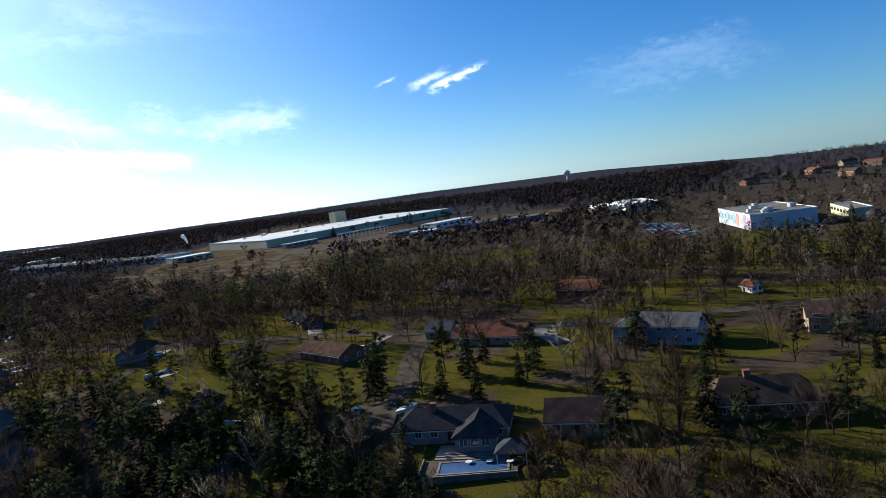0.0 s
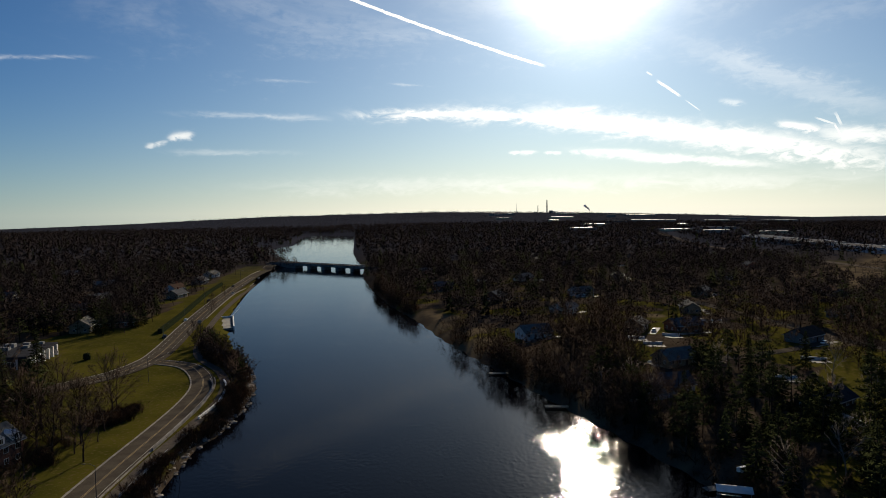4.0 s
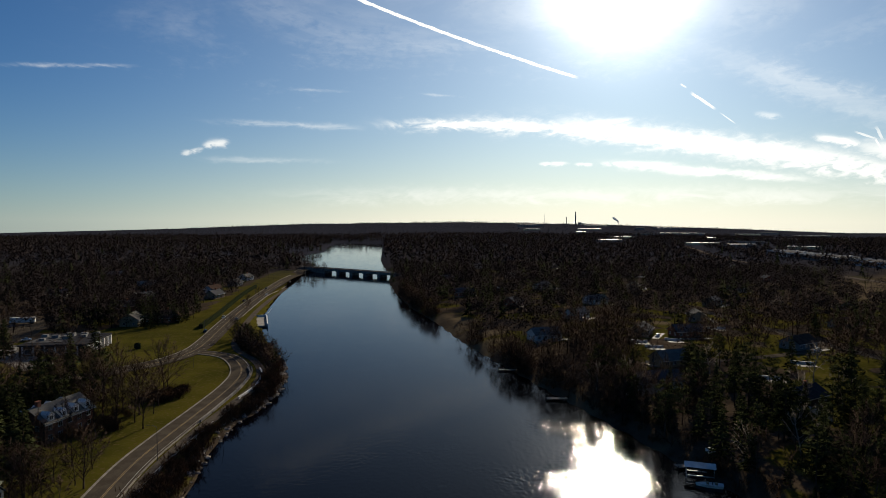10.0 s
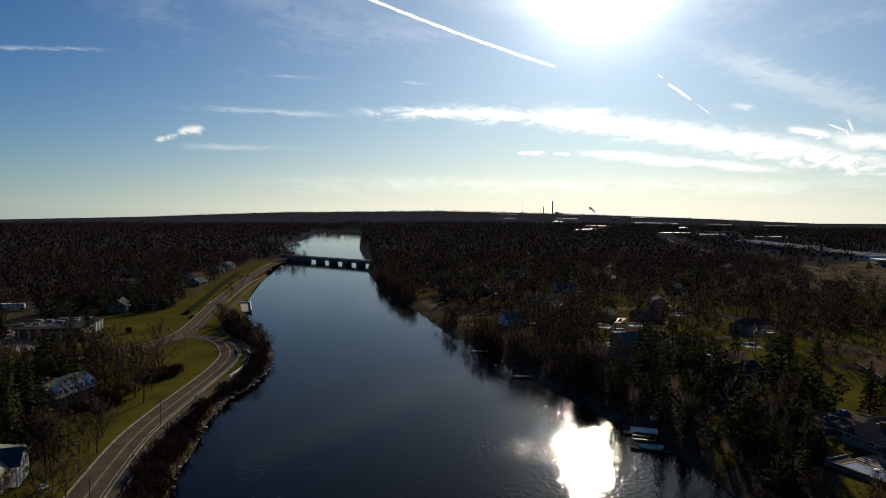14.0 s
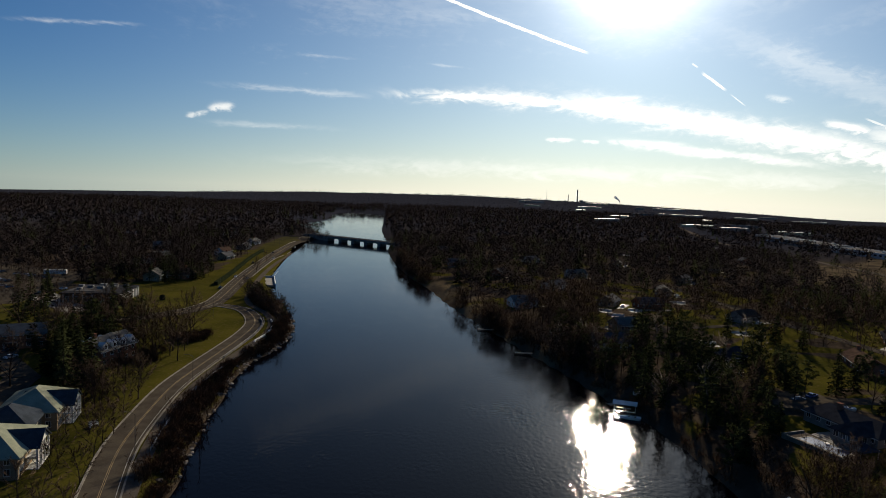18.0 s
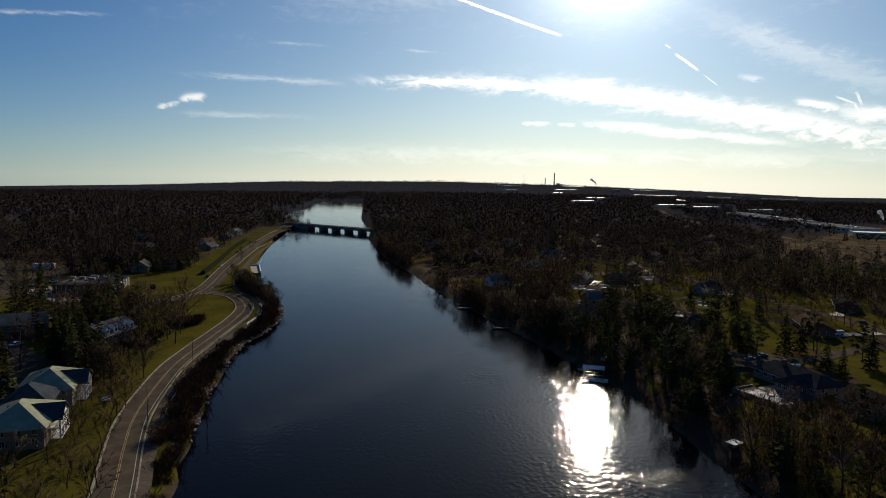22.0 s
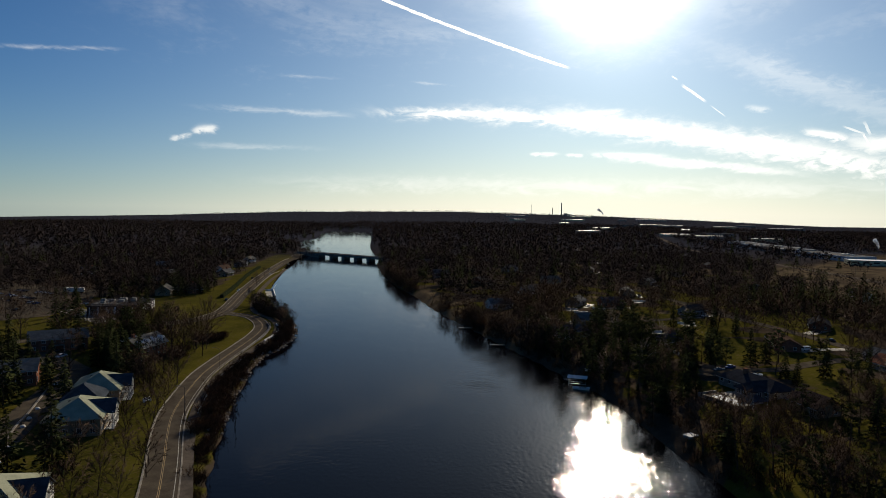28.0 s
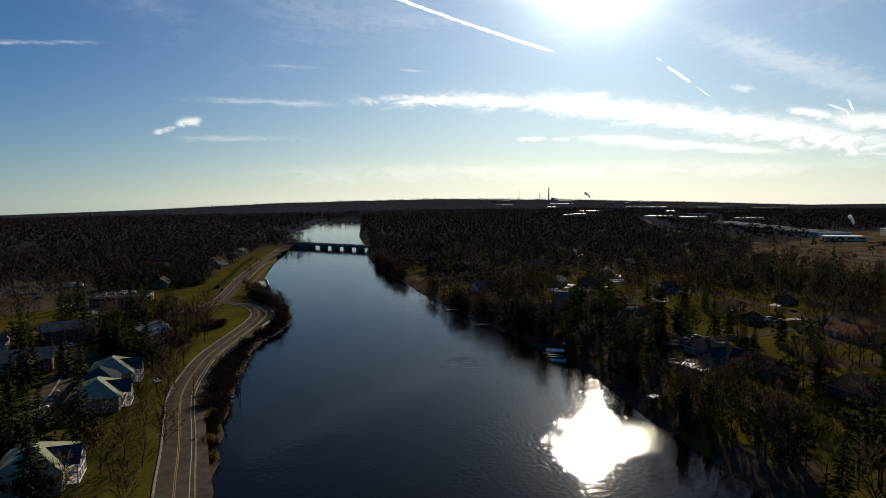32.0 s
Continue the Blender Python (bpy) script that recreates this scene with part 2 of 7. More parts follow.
ASPHALT = material("asphalt", (0.088, 0.074, 0.055), 0.9, (0.06, 0.05, 0.039), 0.25, 0.5, 0.25, 6)
PAVING = material("concrete_paving", (0.22, 0.2, 0.165), 0.8, (0.12, 0.11, 0.095), 0.4, 0.5, 0.2, 5)
GRAVEL = material("packed_gravel", (0.12, 0.1, 0.08), 0.95, (0.08, 0.066, 0.052), 0.5, 0.6, 0.5, 4)
WHITE_LINE = material("road_paint_white", (0.4, 0.38, 0.34), 0.8, (0.2, 0.19, 0.17), 0.6)
YELLOW_LINE = material("road_paint_yellow", (0.3, 0.2, 0.07), 0.8, (0.15, 0.11, 0.06), 0.6)
BARK = material("bark", (0.075, 0.055, 0.042), 0.95, (0.04, 0.029, 0.023), 0.6, 0.5, per_object=0.35)
PALE_BARK = material("pale_bark", (0.32, 0.28, 0.24), 0.9, (0.14, 0.12, 0.1), 0.8, 0.5)
TWIG = material("twigs", (0.066, 0.047, 0.037), 1.0, (0.036, 0.027, 0.022), 0.2, 0.5, per_object=0.4, fine=0.3, spec=0.0)
BUSH = material("dry_brush", (0.1, 0.056, 0.03), 1.0, (0.05, 0.03, 0.018), 0.3, 0.5, per_object=0.35, fine=0.35)
NEEDLE = material("needles", (0.044, 0.05, 0.02), 0.9, (0.022, 0.028, 0.012), 0.4, 0.5, per_object=0.35, fine=0.35)
ROCK = material("rip_rap_stone", (0.24, 0.21, 0.18), 0.9, (0.12, 0.105, 0.09), 0.7, 0.5, 0.4, 3, per_object=0.3, fine=0.3)
CONCRETE = material("weathered_concrete", (0.25, 0.235, 0.21), 0.9, (0.14, 0.13, 0.12), 0.3, 0.5, 0.2, 3)
STEEL = material("galvanised_steel", (0.5, 0.5, 0.49), 0.45, (0.36, 0.36, 0.35), 0.6, metal=0.6)
# lighter twig copy: sidelight on the estate woods is put into the colour
LIT_TWIG = material("sunlit_grey_twigs", (0.15, 0.125, 0.105), 1.0, (0.08, 0.062, 0.052), 0.03, 0.5, spec=0.0, fine=0.3)
# copy of TWIG darkened for the shade and haze of massed woods
SHADED_TWIG = material("shade_darkened_twigs", (0.034, 0.027, 0.026), 1.0, (0.021, 0.0175, 0.0175), 0.02, 0.5, spec=0.0, fine=0.2)
# aerial haze mixed into the twig colour of the far ridges
HAZY_TWIG = material("haze_tinted_far_woods", (0.066, 0.072, 0.092), 1.0, (0.046, 0.052, 0.07), 0.01, 0.5, spec=0.0)

# ---- the lie of the land ----
SHORE = [(-38, -420), (-29, -60), (-38, 30), (-44, 61), (-49.5, 87), (-54.5, 116), (-58, 140), (-60.5, 165), (-62, 184), (-62, 204), (-58.5, 222), (-57, 242), (-59, 268),
         (-68, 302), (-88, 352), (-100, 392), (-110, 430), (-122, 510), (-134, 600), (-146, 690), (-155, 780), (-150, 806), (-124, 799), (-116, 812), (-124, 830), (-160, 900), (-172, 1008), (-262, 1150), (-250, 1236),
         (-205, 1330), (-240, 1600), (-250, 1850), (-120, 1870), (-98, 1500), (-84, 1282), (-76, 1120), (-62, 960), (-40, 770), (-40, 700),
         (-26, 577), (-10, 480), (8, 408), (17, 358), (30, 305), (39, 273), (46, 246), (55.5, 214), (60.5, 197), (65, 179), (70, 160), (75, 143), (77, 128),
         (77, 112), (79, 97), (80, 83), (81, 70), (84, 55), (85, 39), (87, 10), (92, -60), (96, -420)]
SH = np.array(SHORE, float)


def to_shore(x, y):
    """Signed distance to the waterline, positive on land."""
    x, y = np.asarray(x, float), np.asarray(y, float)
    best = np.full(x.shape, 1e9)
    inside = np.zeros(x.shape, bool)
    for (x0, y0), (x1, y1) in zip(SH, np.roll(SH, -1, 0)):
        ex, ey = x1 - x0, y1 - y0
        s = np.clip(((x - x0) * ex + (y - y0) * ey) / (ex * ex + ey * ey), 0, 1)
        best = np.minimum(best, np.hypot(x - x0 - s * ex, y - y0 - s * ey))
        if y0 != y1:
            inside ^= ((y0 > y) != (y1 > y)) & (x < ex * (y - y0) / ey + x0)
    return np.where(inside, -best, best)


def ease(v, lo, hi):
    s = np.clip((v - lo) / (hi - lo), 0, 1)
    return s * s * (3 - 2 * s)


# far skyline height by azimuth, bowed to fit the camera's curved horizon
RIDGE_AZ = (-180, -60, -34, -27, -20, -10, 3, 15, 25, 33, 45, 60, 75, 87, 97, 130, 180)
RIDGE_EL = (-1.2, -1.5, -1.15, -0.85, -0.6, -0.15, 0.02, -0.15, -0.5, -0.85, -0.85, -0.65, -0.75, -1.35, -2.1, -2.0, -1.2)


def land(x, y):
    """Height of the ground."""
    x, y = np.asarray(x, float), np.asarray(y, float)
    d = to_shore(x, y)
    right = ease(x + 0.12 * (y - 400), -20, 30)
    z = np.where(d > 0, 3.5 * ease(d, 0, 6) + (1 - right) * 0.8 * ease(d, 20, 90) + right * 3.6 * ease(d, 8, 70), -2.5 * ease(-d, 0, 8))
    r, az = np.hypot(x, y + 40), np.degrees(np.arctan2(x, y + 40))
    far = 66 + 4500 * np.tan(np.radians(np.interp(az, RIDGE_AZ, RIDGE_EL))) - 13
    swell = 2.0 * np.sin(x / 260) * np.cos(y / 340) * ease(r, 500, 1200)
    return z + np.where(d > 0, swell * ease(d, 30, 200), 0) + (far - 6) * ease(r, 1700, 4500) * ease(d, 0, 300)


def land_at(x, y):
    return float(land(np.array([x]), np.array([y]))[0])


def mesh_object(name, verts, faces, mat, parent=None, smooth=False):
    me = bpy.data.meshes.new(name)
    me.from_pydata([tuple(v) for v in verts], [], faces)
    for m in (mat if isinstance(mat, (list, tuple)) else [mat]):
        me.materials.append(m)
    if smooth:
        me.polygons.foreach_set("use_smooth", [True] * len(me.polygons))
    me.update()
    ob = new(name, me)
    if parent:
        ob.parent = parent
    return ob


def part(name, bm, mat, parent, label=""):
    """Links a bmesh as one mesh object under a thing or under a part."""
    me = bpy.data.meshes.new(name)
    bm.to_mesh(me)
    bm.free()
    me.materials.append(mat)
    ob = new(name, me)
    ob.parent = parent
    return tagged(ob, label)


# ground: one sheet out to the horizon, finer near the river
def axis(lo, hi, near0, near1, step):
    out = list(np.arange(near0, near1 + step, step))
    s, v = step, near1 + step
    while v < hi:
        s = min(s * 1.12, 160)
        v += s
        out.append(v)
    s, v = step, near0
    while v > lo:
        s = min(s * 1.12, 160)
        v -= s
        out.insert(0, v)
    return np.array(out)


gx, gy = axis(-4600, 4600, -190, 240, 4.0), axis(-900, 4650, -30, 430, 4.0)
GX, GY = np.meshgrid(gx, gy)
GZ = land(GX, GY)
nx, ny = len(gx), len(gy)
gverts = np.stack([GX.ravel(), GY.ravel(), GZ.ravel()], 1)
ii = (np.arange(ny - 1)[:, None] * nx + np.arange(nx - 1)[None, :]).ravel()
gfaces = np.stack([ii, ii + 1, ii + 1 + nx, ii + nx], 1).tolist()


def inside(poly, x, y):
    p = np.array(poly, float)
    hit = np.zeros(np.shape(x), bool)
    for (x0, y0), (x1, y1) in zip(p, np.roll(p, -1, 0)):
        if y0 != y1:
            hit ^= ((y0 > y) != (y1 > y)) & (x < (x1 - x0) * (y - y0) / (y1 - y0) + x0)
    return hit


def curve(points, step=4.0):
    """A smooth line through points, in even steps."""
    p = np.array([points[0]] + list(points) + [points[-1]], float)
    out = []
    for i in range(1, len(p) - 2):
        a, b, c, d = p[i - 1], p[i], p[i + 1], p[i + 2]
        n = max(2, int(np.linalg.norm(c - b) / step))
        for s in np.arange(n) / n:
            out.append(0.5 * (2 * b + (c - a) * s + (2 * a - 5 * b + 4 * c - d) * s ** 2 + (3 * b - a - 3 * c + d) * s ** 3))
    out.append(p[-2])
    return np.array(out)


def normals(line):
    t = np.gradient(line, axis=0)
    t /= np.linalg.norm(t, axis=1)[:, None] + 1e-9
    return np.stack([t[:, 1], -t[:, 0]], 1)


def ribbon(name, line, off0, off1, lift, mat, depth=0.35, parent=None):
    """A strip with thickness along a line, between two offsets to its right, on the ground."""
    n = normals(line)
    a, b = line + n * off0, line + n * off1
    za = np.maximum(land(a[:, 0], a[:, 1]), land(b[:, 0], b[:, 1])) + lift
    top0, top1 = np.column_stack([a, za]), np.column_stack([b, za])
    v = np.concatenate([top0, top1, top0 - (0, 0, depth), top1 - (0, 0, depth)])
    k = len(line)
    f = []
    for i in range(k - 1):
        f += [(i, i + 1, k + i + 1, k + i), (k + i, k + i + 1, 3 * k + i + 1, 3 * k + i), (i + 1, i, 2 * k + i, 2 * k + i + 1)]
    f += [(0, k, 3 * k, 2 * k), (k - 1, 3 * k - 1, 4 * k - 1, 2 * k - 1)]
    return mesh_object(name, v, f, mat, parent)


SHORE_ROAD = curve([(-24, -120), (-33, -50), (-40, 10), (-49, 45), (-56.5, 70), (-63, 90), (-68.6, 110), (-72.5, 134), (-75.2, 160), (-75, 186), (-74, 212), (-73.6, 238), (-75.5, 260), (-82, 280), (-92, 296), (-107, 304)])
MAIN_ROAD = curve([(-330, 120), (-250, 165), (-190, 203), (-152, 233), (-140, 247), (-126, 264), (-115, 282), (-110.5, 304), (-112, 330), (-122, 404), (-132, 496), (-141, 602), (-151, 764), (-153, 820), (-146, 836)])
TRAIL = curve([(-19, -120), (-27, -50), (-33, 10), (-43, 45), (-51, 70), (-57, 90), (-62.5, 113), (-66, 132), (-68.3, 156), (-68.3, 186), (-66.3, 215), (-65, 240), (-68, 262), (-76, 284), (-92, 312), (-101, 345), (-110, 400), (-119, 470), (-128, 550), (-138, 660), (-147, 780)])

# ground cover: mown grass against leaf litter
shore_d = to_shore(GX, GY)
LAWN_LEFT = [(-30, -60), (-150, -60), (-150, 190), (-220, 235), (-225, 300), (-190, 345), (-150, 420), (-170, 640), (-185, 800), (-140, 800), (-100, 440), (-62, 260), (-62, 160), (-45, 60)]
lawn = inside(LAWN_LEFT, GX, GY).astype(float)
patch = np.array([noise.noise((x / 26, y / 26, 1.7)) for x, y in zip(GX.ravel(), GY.ravel())]).reshape(GX.shape)
yards = (GX > 80) & (GX < 420) & (GY > -160) & (GY < 420)
lawn = np.maximum(lawn, np.where(yards, ease(patch, -0.12, 0.1), 0))
lawn = np.maximum(lawn, np.where((np.hypot(GX - 19, GY - 400) < 17) | (np.hypot(GX - 21, GY - 378) < 13) | (np.hypot(GX - 38, GY - 330) < 12) | (np.hypot(GX - 15, GY - 422) < 13), 1, 0))
lawn = np.maximum(lawn, np.where((GY > 330) & ~inside(LAWN_LEFT, GX, GY), 0.7 * ease(patch, 0.22, 0.4), 0))
YARD_LAWNS = [(215, 260, 24), (156, 188, 18), (149, 152, 12), (211, 232, 18), (156, 207, 15), (142, 117, 12), (240, 290, 20), (175, 178, 16), (205, 120, 18), (225, 100, 20), (245, 75, 22), (160, 92, 16), (150, 48, 22), (190, 75, 14), (172, 130, 14), (120, 40, 16), (180, 30, 20), (118, 58, 24), (108, 92, 8),
              (60, 330, 14), (110, 330, 14), (172, 294, 15), (132, 326, 14), (90, 390, 15), (160, 380, 15), (230, 350, 16), (60, 450, 14), (120, 460, 15), (200, 450, 15), (280, 430, 16), (30, 520, 14), (100, 560, 16), (180, 560, 15), (260, 540, 16)]
glade_rng = np.random.default_rng(77)
GLADES = [(float(qx), float(qy), float(qr)) for qx, qy, qr in zip(glade_rng.uniform(0, 400, 130), glade_rng.uniform(205, 800, 130), glade_rng.uniform(4.5, 8, 130))]
GLADES = [g for g in GLADES if 14 < float(to_shore(g[0], g[1])) and (g[1] < 420 or g[0] > 30)][:80]
for qx, qy, qr in GLADES[::2]:
    lawn = np.maximum(lawn, 1 - ease(np.hypot(GX - qx - 2, GY - qy - 6), qr * 0.9, qr * 1.6))
for qx, qy, qr in YARD_LAWNS:
    lawn = np.maximum(lawn, 1 - ease(np.hypot(GX - qx, GY - qy), qr * 0.8, qr * 1.15))
YARD = [(455, 440), (520, 560), (600, 640), (690, 590), (790, 400), (815, 300), (735, 235), (640, 240), (610, 300), (560, 370)]
FIELD = [(330, 560), (700, 900), (1100, 1050), (1100, 900), (740, 620), (440, 420), (330, 300)]
field = (inside(FIELD, GX, GY) | inside(YARD, GX, GY)).astype(float)
for qx, qy, qr in ((10, 410, 15), (19, 398, 15), (22, 378, 10), (38, 330, 10), (14, 424, 10), (-34, 640, 14), (-44, 720, 12), *GLADES[1::2]):
    field = np.maximum(field, 1 - ease(np.hypot(GX - qx, GY - qy), qr * 0.7, qr * 1.2))
field = np.maximum(field, np.where((GX > 0) & (GY > 175) & (GY < 470), (1 - ease(shore_d, 4, 9)) * ease(patch, -0.2, 0.05), 0))
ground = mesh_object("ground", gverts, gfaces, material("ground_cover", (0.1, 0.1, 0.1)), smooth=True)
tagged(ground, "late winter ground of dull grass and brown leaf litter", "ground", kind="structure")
# far ground darkened and blued: woodland shade and haze mixed into the colour
far_shade_haze = ease(np.hypot(GX, GY), 480, 1300) * (1 - field)
for key, values in (("lawn", lawn), ("field", field), ("far_shade_haze", far_shade_haze)):
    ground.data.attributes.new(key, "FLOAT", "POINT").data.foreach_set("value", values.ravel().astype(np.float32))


def ground_material(m):
    N, L = m.node_tree.nodes, m.node_tree.links
    N.clear()
    out, p, geo = N.new("ShaderNodeOutputMaterial"), N.new("ShaderNodeBsdfPrincipled"), N.new("ShaderNodeNewGeometry")
    p.inputs["Roughness"].default_value, p.inputs["Specular IOR Level"].default_value = 1.0, 0.0
    L.new(p.outputs[0], out.inputs[0])

    def tex(scale, detail=5):
        n = N.new("ShaderNodeTexNoise")
        n.inputs["Scale"].default_value, n.inputs["Detail"].default_value = scale, detail
        L.new(geo.outputs["Position"], n.inputs[0])
        return n.outputs[0]

    def mix(fac, a, b):
        n = N.new("ShaderNodeMix")
        n.data_type = "RGBA"
        for s, v in ((n.inputs[0], fac), (n.inputs[6], a), (n.inputs[7], b)):
            if isinstance(v, (tuple, float)):
                s.default_value = v
            else:
                L.new(v, s)
        return n.outputs[2]

    def step(v, lo, hi):
        n = N.new("ShaderNodeMapRange")
        n.interpolation_type = "SMOOTHSTEP"
        L.new(v, n.inputs[0])
        n.inputs[1].default_value, n.inputs[2].default_value = lo, hi
        return n.outputs[0]

    def attr(key):
        n = N.new("ShaderNodeAttribute")
        n.attribute_name = key
        return n.outputs["Fac"]

    grass = mix(step(tex(0.06), 0.35, 0.65), (0.074, 0.065, 0.011, 1), (0.046, 0.045, 0.008, 1))
    grass = mix(step(tex(0.9, 3), 0.5, 0.75), grass, (0.092, 0.068, 0.026, 1))
    litter = mix(step(tex(0.15), 0.35, 0.65), (0.042, 0.032, 0.023, 1), (0.07, 0.054, 0.038, 1))
    litter = mix(step(tex(1.3, 3), 0.52, 0.7), litter, (0.04, 0.028, 0.02, 1))
    straw = mix(step(tex(0.05), 0.4, 0.6), (0.11, 0.085, 0.052, 1), (0.065, 0.05, 0.034, 1))
    soft = N.new("ShaderNodeMath")
    soft.operation = "MULTIPLY_ADD"
    L.new(tex(0.25, 3), soft.inputs[0])
    soft.inputs[1].default_value = 0.6
    L.new(attr("lawn"), soft.inputs[2])
    base = mix(step(soft.outputs[0], 0.6, 0.95), litter, grass)
    base = mix(attr("field"), base, straw)
    base = mix(attr("far_shade_haze"), base, (0.034, 0.035, 0.044, 1))
    L.new(base, p.inputs["Base Color"])
    b = N.new("ShaderNodeBump")
    b.inputs["Strength"].default_value, b.inputs["Distance"].default_value = 0.5, 0.3
    L.new(tex(2.5, 4), b.inputs["Height"]), L.new(b.outputs[0], p.inputs["Normal"])


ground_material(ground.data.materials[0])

# water
WATER = bpy.data.materials.new("lake_water")
WATER.use_nodes = True


def water_material(m):
    N, L = m.node_tree.nodes, m.node_tree.links
    p, geo = N["Principled BSDF"], N.new("ShaderNodeNewGeometry")
    p.inputs["Base Color"].default_value = (0.0015, 0.0015, 0.003, 1)
    p.inputs["IOR"].default_value = 1.33
    p.inputs["Roughness"].default_value = 0.045
    p.inputs["Specular IOR Level"].default_value = 0.09
    total = None
    for scale, stretch, weight in ((0.25, (1, 0.45, 1), 0.35), (0.85, (1, 0.7, 1), 1.0), (2.2, (1, 0.8, 1), 0.4), (0.035, (1, 1, 1), 1.0)):
        mp, n = N.new("ShaderNodeMapping"), N.new("ShaderNodeTexNoise")
        mp.inputs["Scale"].default_value = stretch
        n.inputs["Scale"].default_value, n.inputs["Detail"].default_value = scale, 0.5
        L.new(geo.outputs["Position"], mp.inputs[0]), L.new(mp.outputs[0], n.inputs[0])
        w = N.new("ShaderNodeMath")
        w.operation = "MULTIPLY"
        w.inputs[1].default_value = weight
        L.new(n.outputs[0], w.inputs[0])
        if total is None:
            total = w.outputs[0]
        else:
            s = N.new("ShaderNodeMath")
            s.operation = "ADD"
            L.new(total, s.inputs[0]), L.new(w.outputs[0], s.inputs[1])
            total = s.outputs[0]
    b = N.new("ShaderNodeBump")
    b.inputs["Strength"].default_value, b.inputs["Distance"].default_value = 1.0, 0.085
    # gust noise, plus ruffled discs placed to fit the camera's sun glint
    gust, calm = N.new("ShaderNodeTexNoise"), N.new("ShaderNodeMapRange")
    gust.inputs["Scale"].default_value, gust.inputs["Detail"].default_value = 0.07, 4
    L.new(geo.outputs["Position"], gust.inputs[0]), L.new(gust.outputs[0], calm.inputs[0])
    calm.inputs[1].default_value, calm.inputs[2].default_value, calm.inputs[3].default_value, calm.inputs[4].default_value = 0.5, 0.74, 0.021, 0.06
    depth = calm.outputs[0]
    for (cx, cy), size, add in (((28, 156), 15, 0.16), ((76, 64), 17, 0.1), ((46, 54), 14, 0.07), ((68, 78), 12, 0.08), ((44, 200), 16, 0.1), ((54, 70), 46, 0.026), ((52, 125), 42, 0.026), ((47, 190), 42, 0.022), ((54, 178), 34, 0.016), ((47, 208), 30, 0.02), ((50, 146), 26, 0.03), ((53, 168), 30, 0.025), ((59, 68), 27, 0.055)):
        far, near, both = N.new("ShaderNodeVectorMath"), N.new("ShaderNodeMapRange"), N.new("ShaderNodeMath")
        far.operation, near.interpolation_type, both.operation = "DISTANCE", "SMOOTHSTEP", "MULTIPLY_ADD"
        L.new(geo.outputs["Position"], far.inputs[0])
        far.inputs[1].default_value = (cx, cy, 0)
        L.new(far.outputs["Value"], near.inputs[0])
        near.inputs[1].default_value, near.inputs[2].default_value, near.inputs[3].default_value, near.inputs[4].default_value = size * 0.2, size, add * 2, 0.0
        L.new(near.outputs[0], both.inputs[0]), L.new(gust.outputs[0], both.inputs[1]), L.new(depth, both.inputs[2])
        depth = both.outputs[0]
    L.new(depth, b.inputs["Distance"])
    L.new(total, b.inputs["Height"]), L.new(b.outputs[0], p.inputs["Normal"])


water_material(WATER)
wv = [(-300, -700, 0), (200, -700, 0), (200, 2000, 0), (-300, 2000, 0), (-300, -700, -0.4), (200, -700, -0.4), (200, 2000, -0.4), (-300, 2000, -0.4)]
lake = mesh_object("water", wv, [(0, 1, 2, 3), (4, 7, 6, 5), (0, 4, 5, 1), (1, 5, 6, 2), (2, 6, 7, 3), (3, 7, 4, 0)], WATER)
tagged(lake, "dark still lake water with faint ripples", "water", kind="structure")

# roads
shore_road = tagged(ribbon("road", SHORE_ROAD, -4.0, 4.0, 0.12, ASPHALT), "two-lane asphalt road curving along the lake shore", "road", kind="structure")
main_road = tagged(ribbon("road", MAIN_ROAD, -5.0, 5.0, 0.16, ASPHALT), "wide asphalt main road running to the bridge", "road", kind="structure")
trail_way = tagged(ribbon("pavement", TRAIL, -1.7, 1.7, 0.14, GRAVEL), "pale footpath between the road and the lake", "pavement", kind="structure")


# ---- trees ----
class Sticks:
    """Collects tapered branches and thin twigs."""

    def __init__(self):
        self.v, self.f = [], []

    def branch(self, a, b, r0, r1, sides=4):
        a, b = Vector(a), Vector(b)
        d = (b - a).normalized()
        u = d.orthogonal().normalized()
        w = d.cross(u)
        k = len(self.v)
        for c, r in ((a, r0), (b, r1)):
            for i in range(sides):
                t = 2 * math.pi * i / sides
                self.v.append(c + u * (r * math.cos(t)) + w * (r * math.sin(t)))
        for i in range(sides):
            j = (i + 1) % sides
            self.f.append((k + i, k + j, k + sides + j, k + sides + i))

    def stem(self, points, radii, sides=6):
        """One unbroken tapered stem through points."""
        k = len(self.v)
        for c, r in zip(points, radii):
            self.v += [c + Vector((r * math.cos(6.2832 * i / sides), r * math.sin(6.2832 * i / sides), 0)) for i in range(sides)]
        for n in range(len(points) - 1):
            for i in range(sides):
                j = (i + 1) % sides
                self.f.append((k + n * sides + i, k + n * sides + j, k + (n + 1) * sides + j, k + (n + 1) * sides + i))

    def blade(self, a, b, r):
        a, b = Vector(a), Vector(b)
        u = (b - a).orthogonal().normalized()
        u.rotate(Matrix.Rotation(random.uniform(0, 6.28), 3, (b - a).normalized()))
        k = len(self.v)
        self.v += [a + u * r, a - u * r, b]
        self.f.append((k, k + 1, k + 2))

    def done(self, name, mat, rounded=False):
        me = bpy.data.meshes.new(name)
        v = np.array([tuple(p) for p in self.v])
        f, n = outward(v, self.f) if rounded else (self.f, None)
        me.from_pydata(v.tolist(), [], f)
        me.materials.append(mat)
        if rounded:
            me.normals_split_custom_set_from_vertices(n.tolist())
        return me


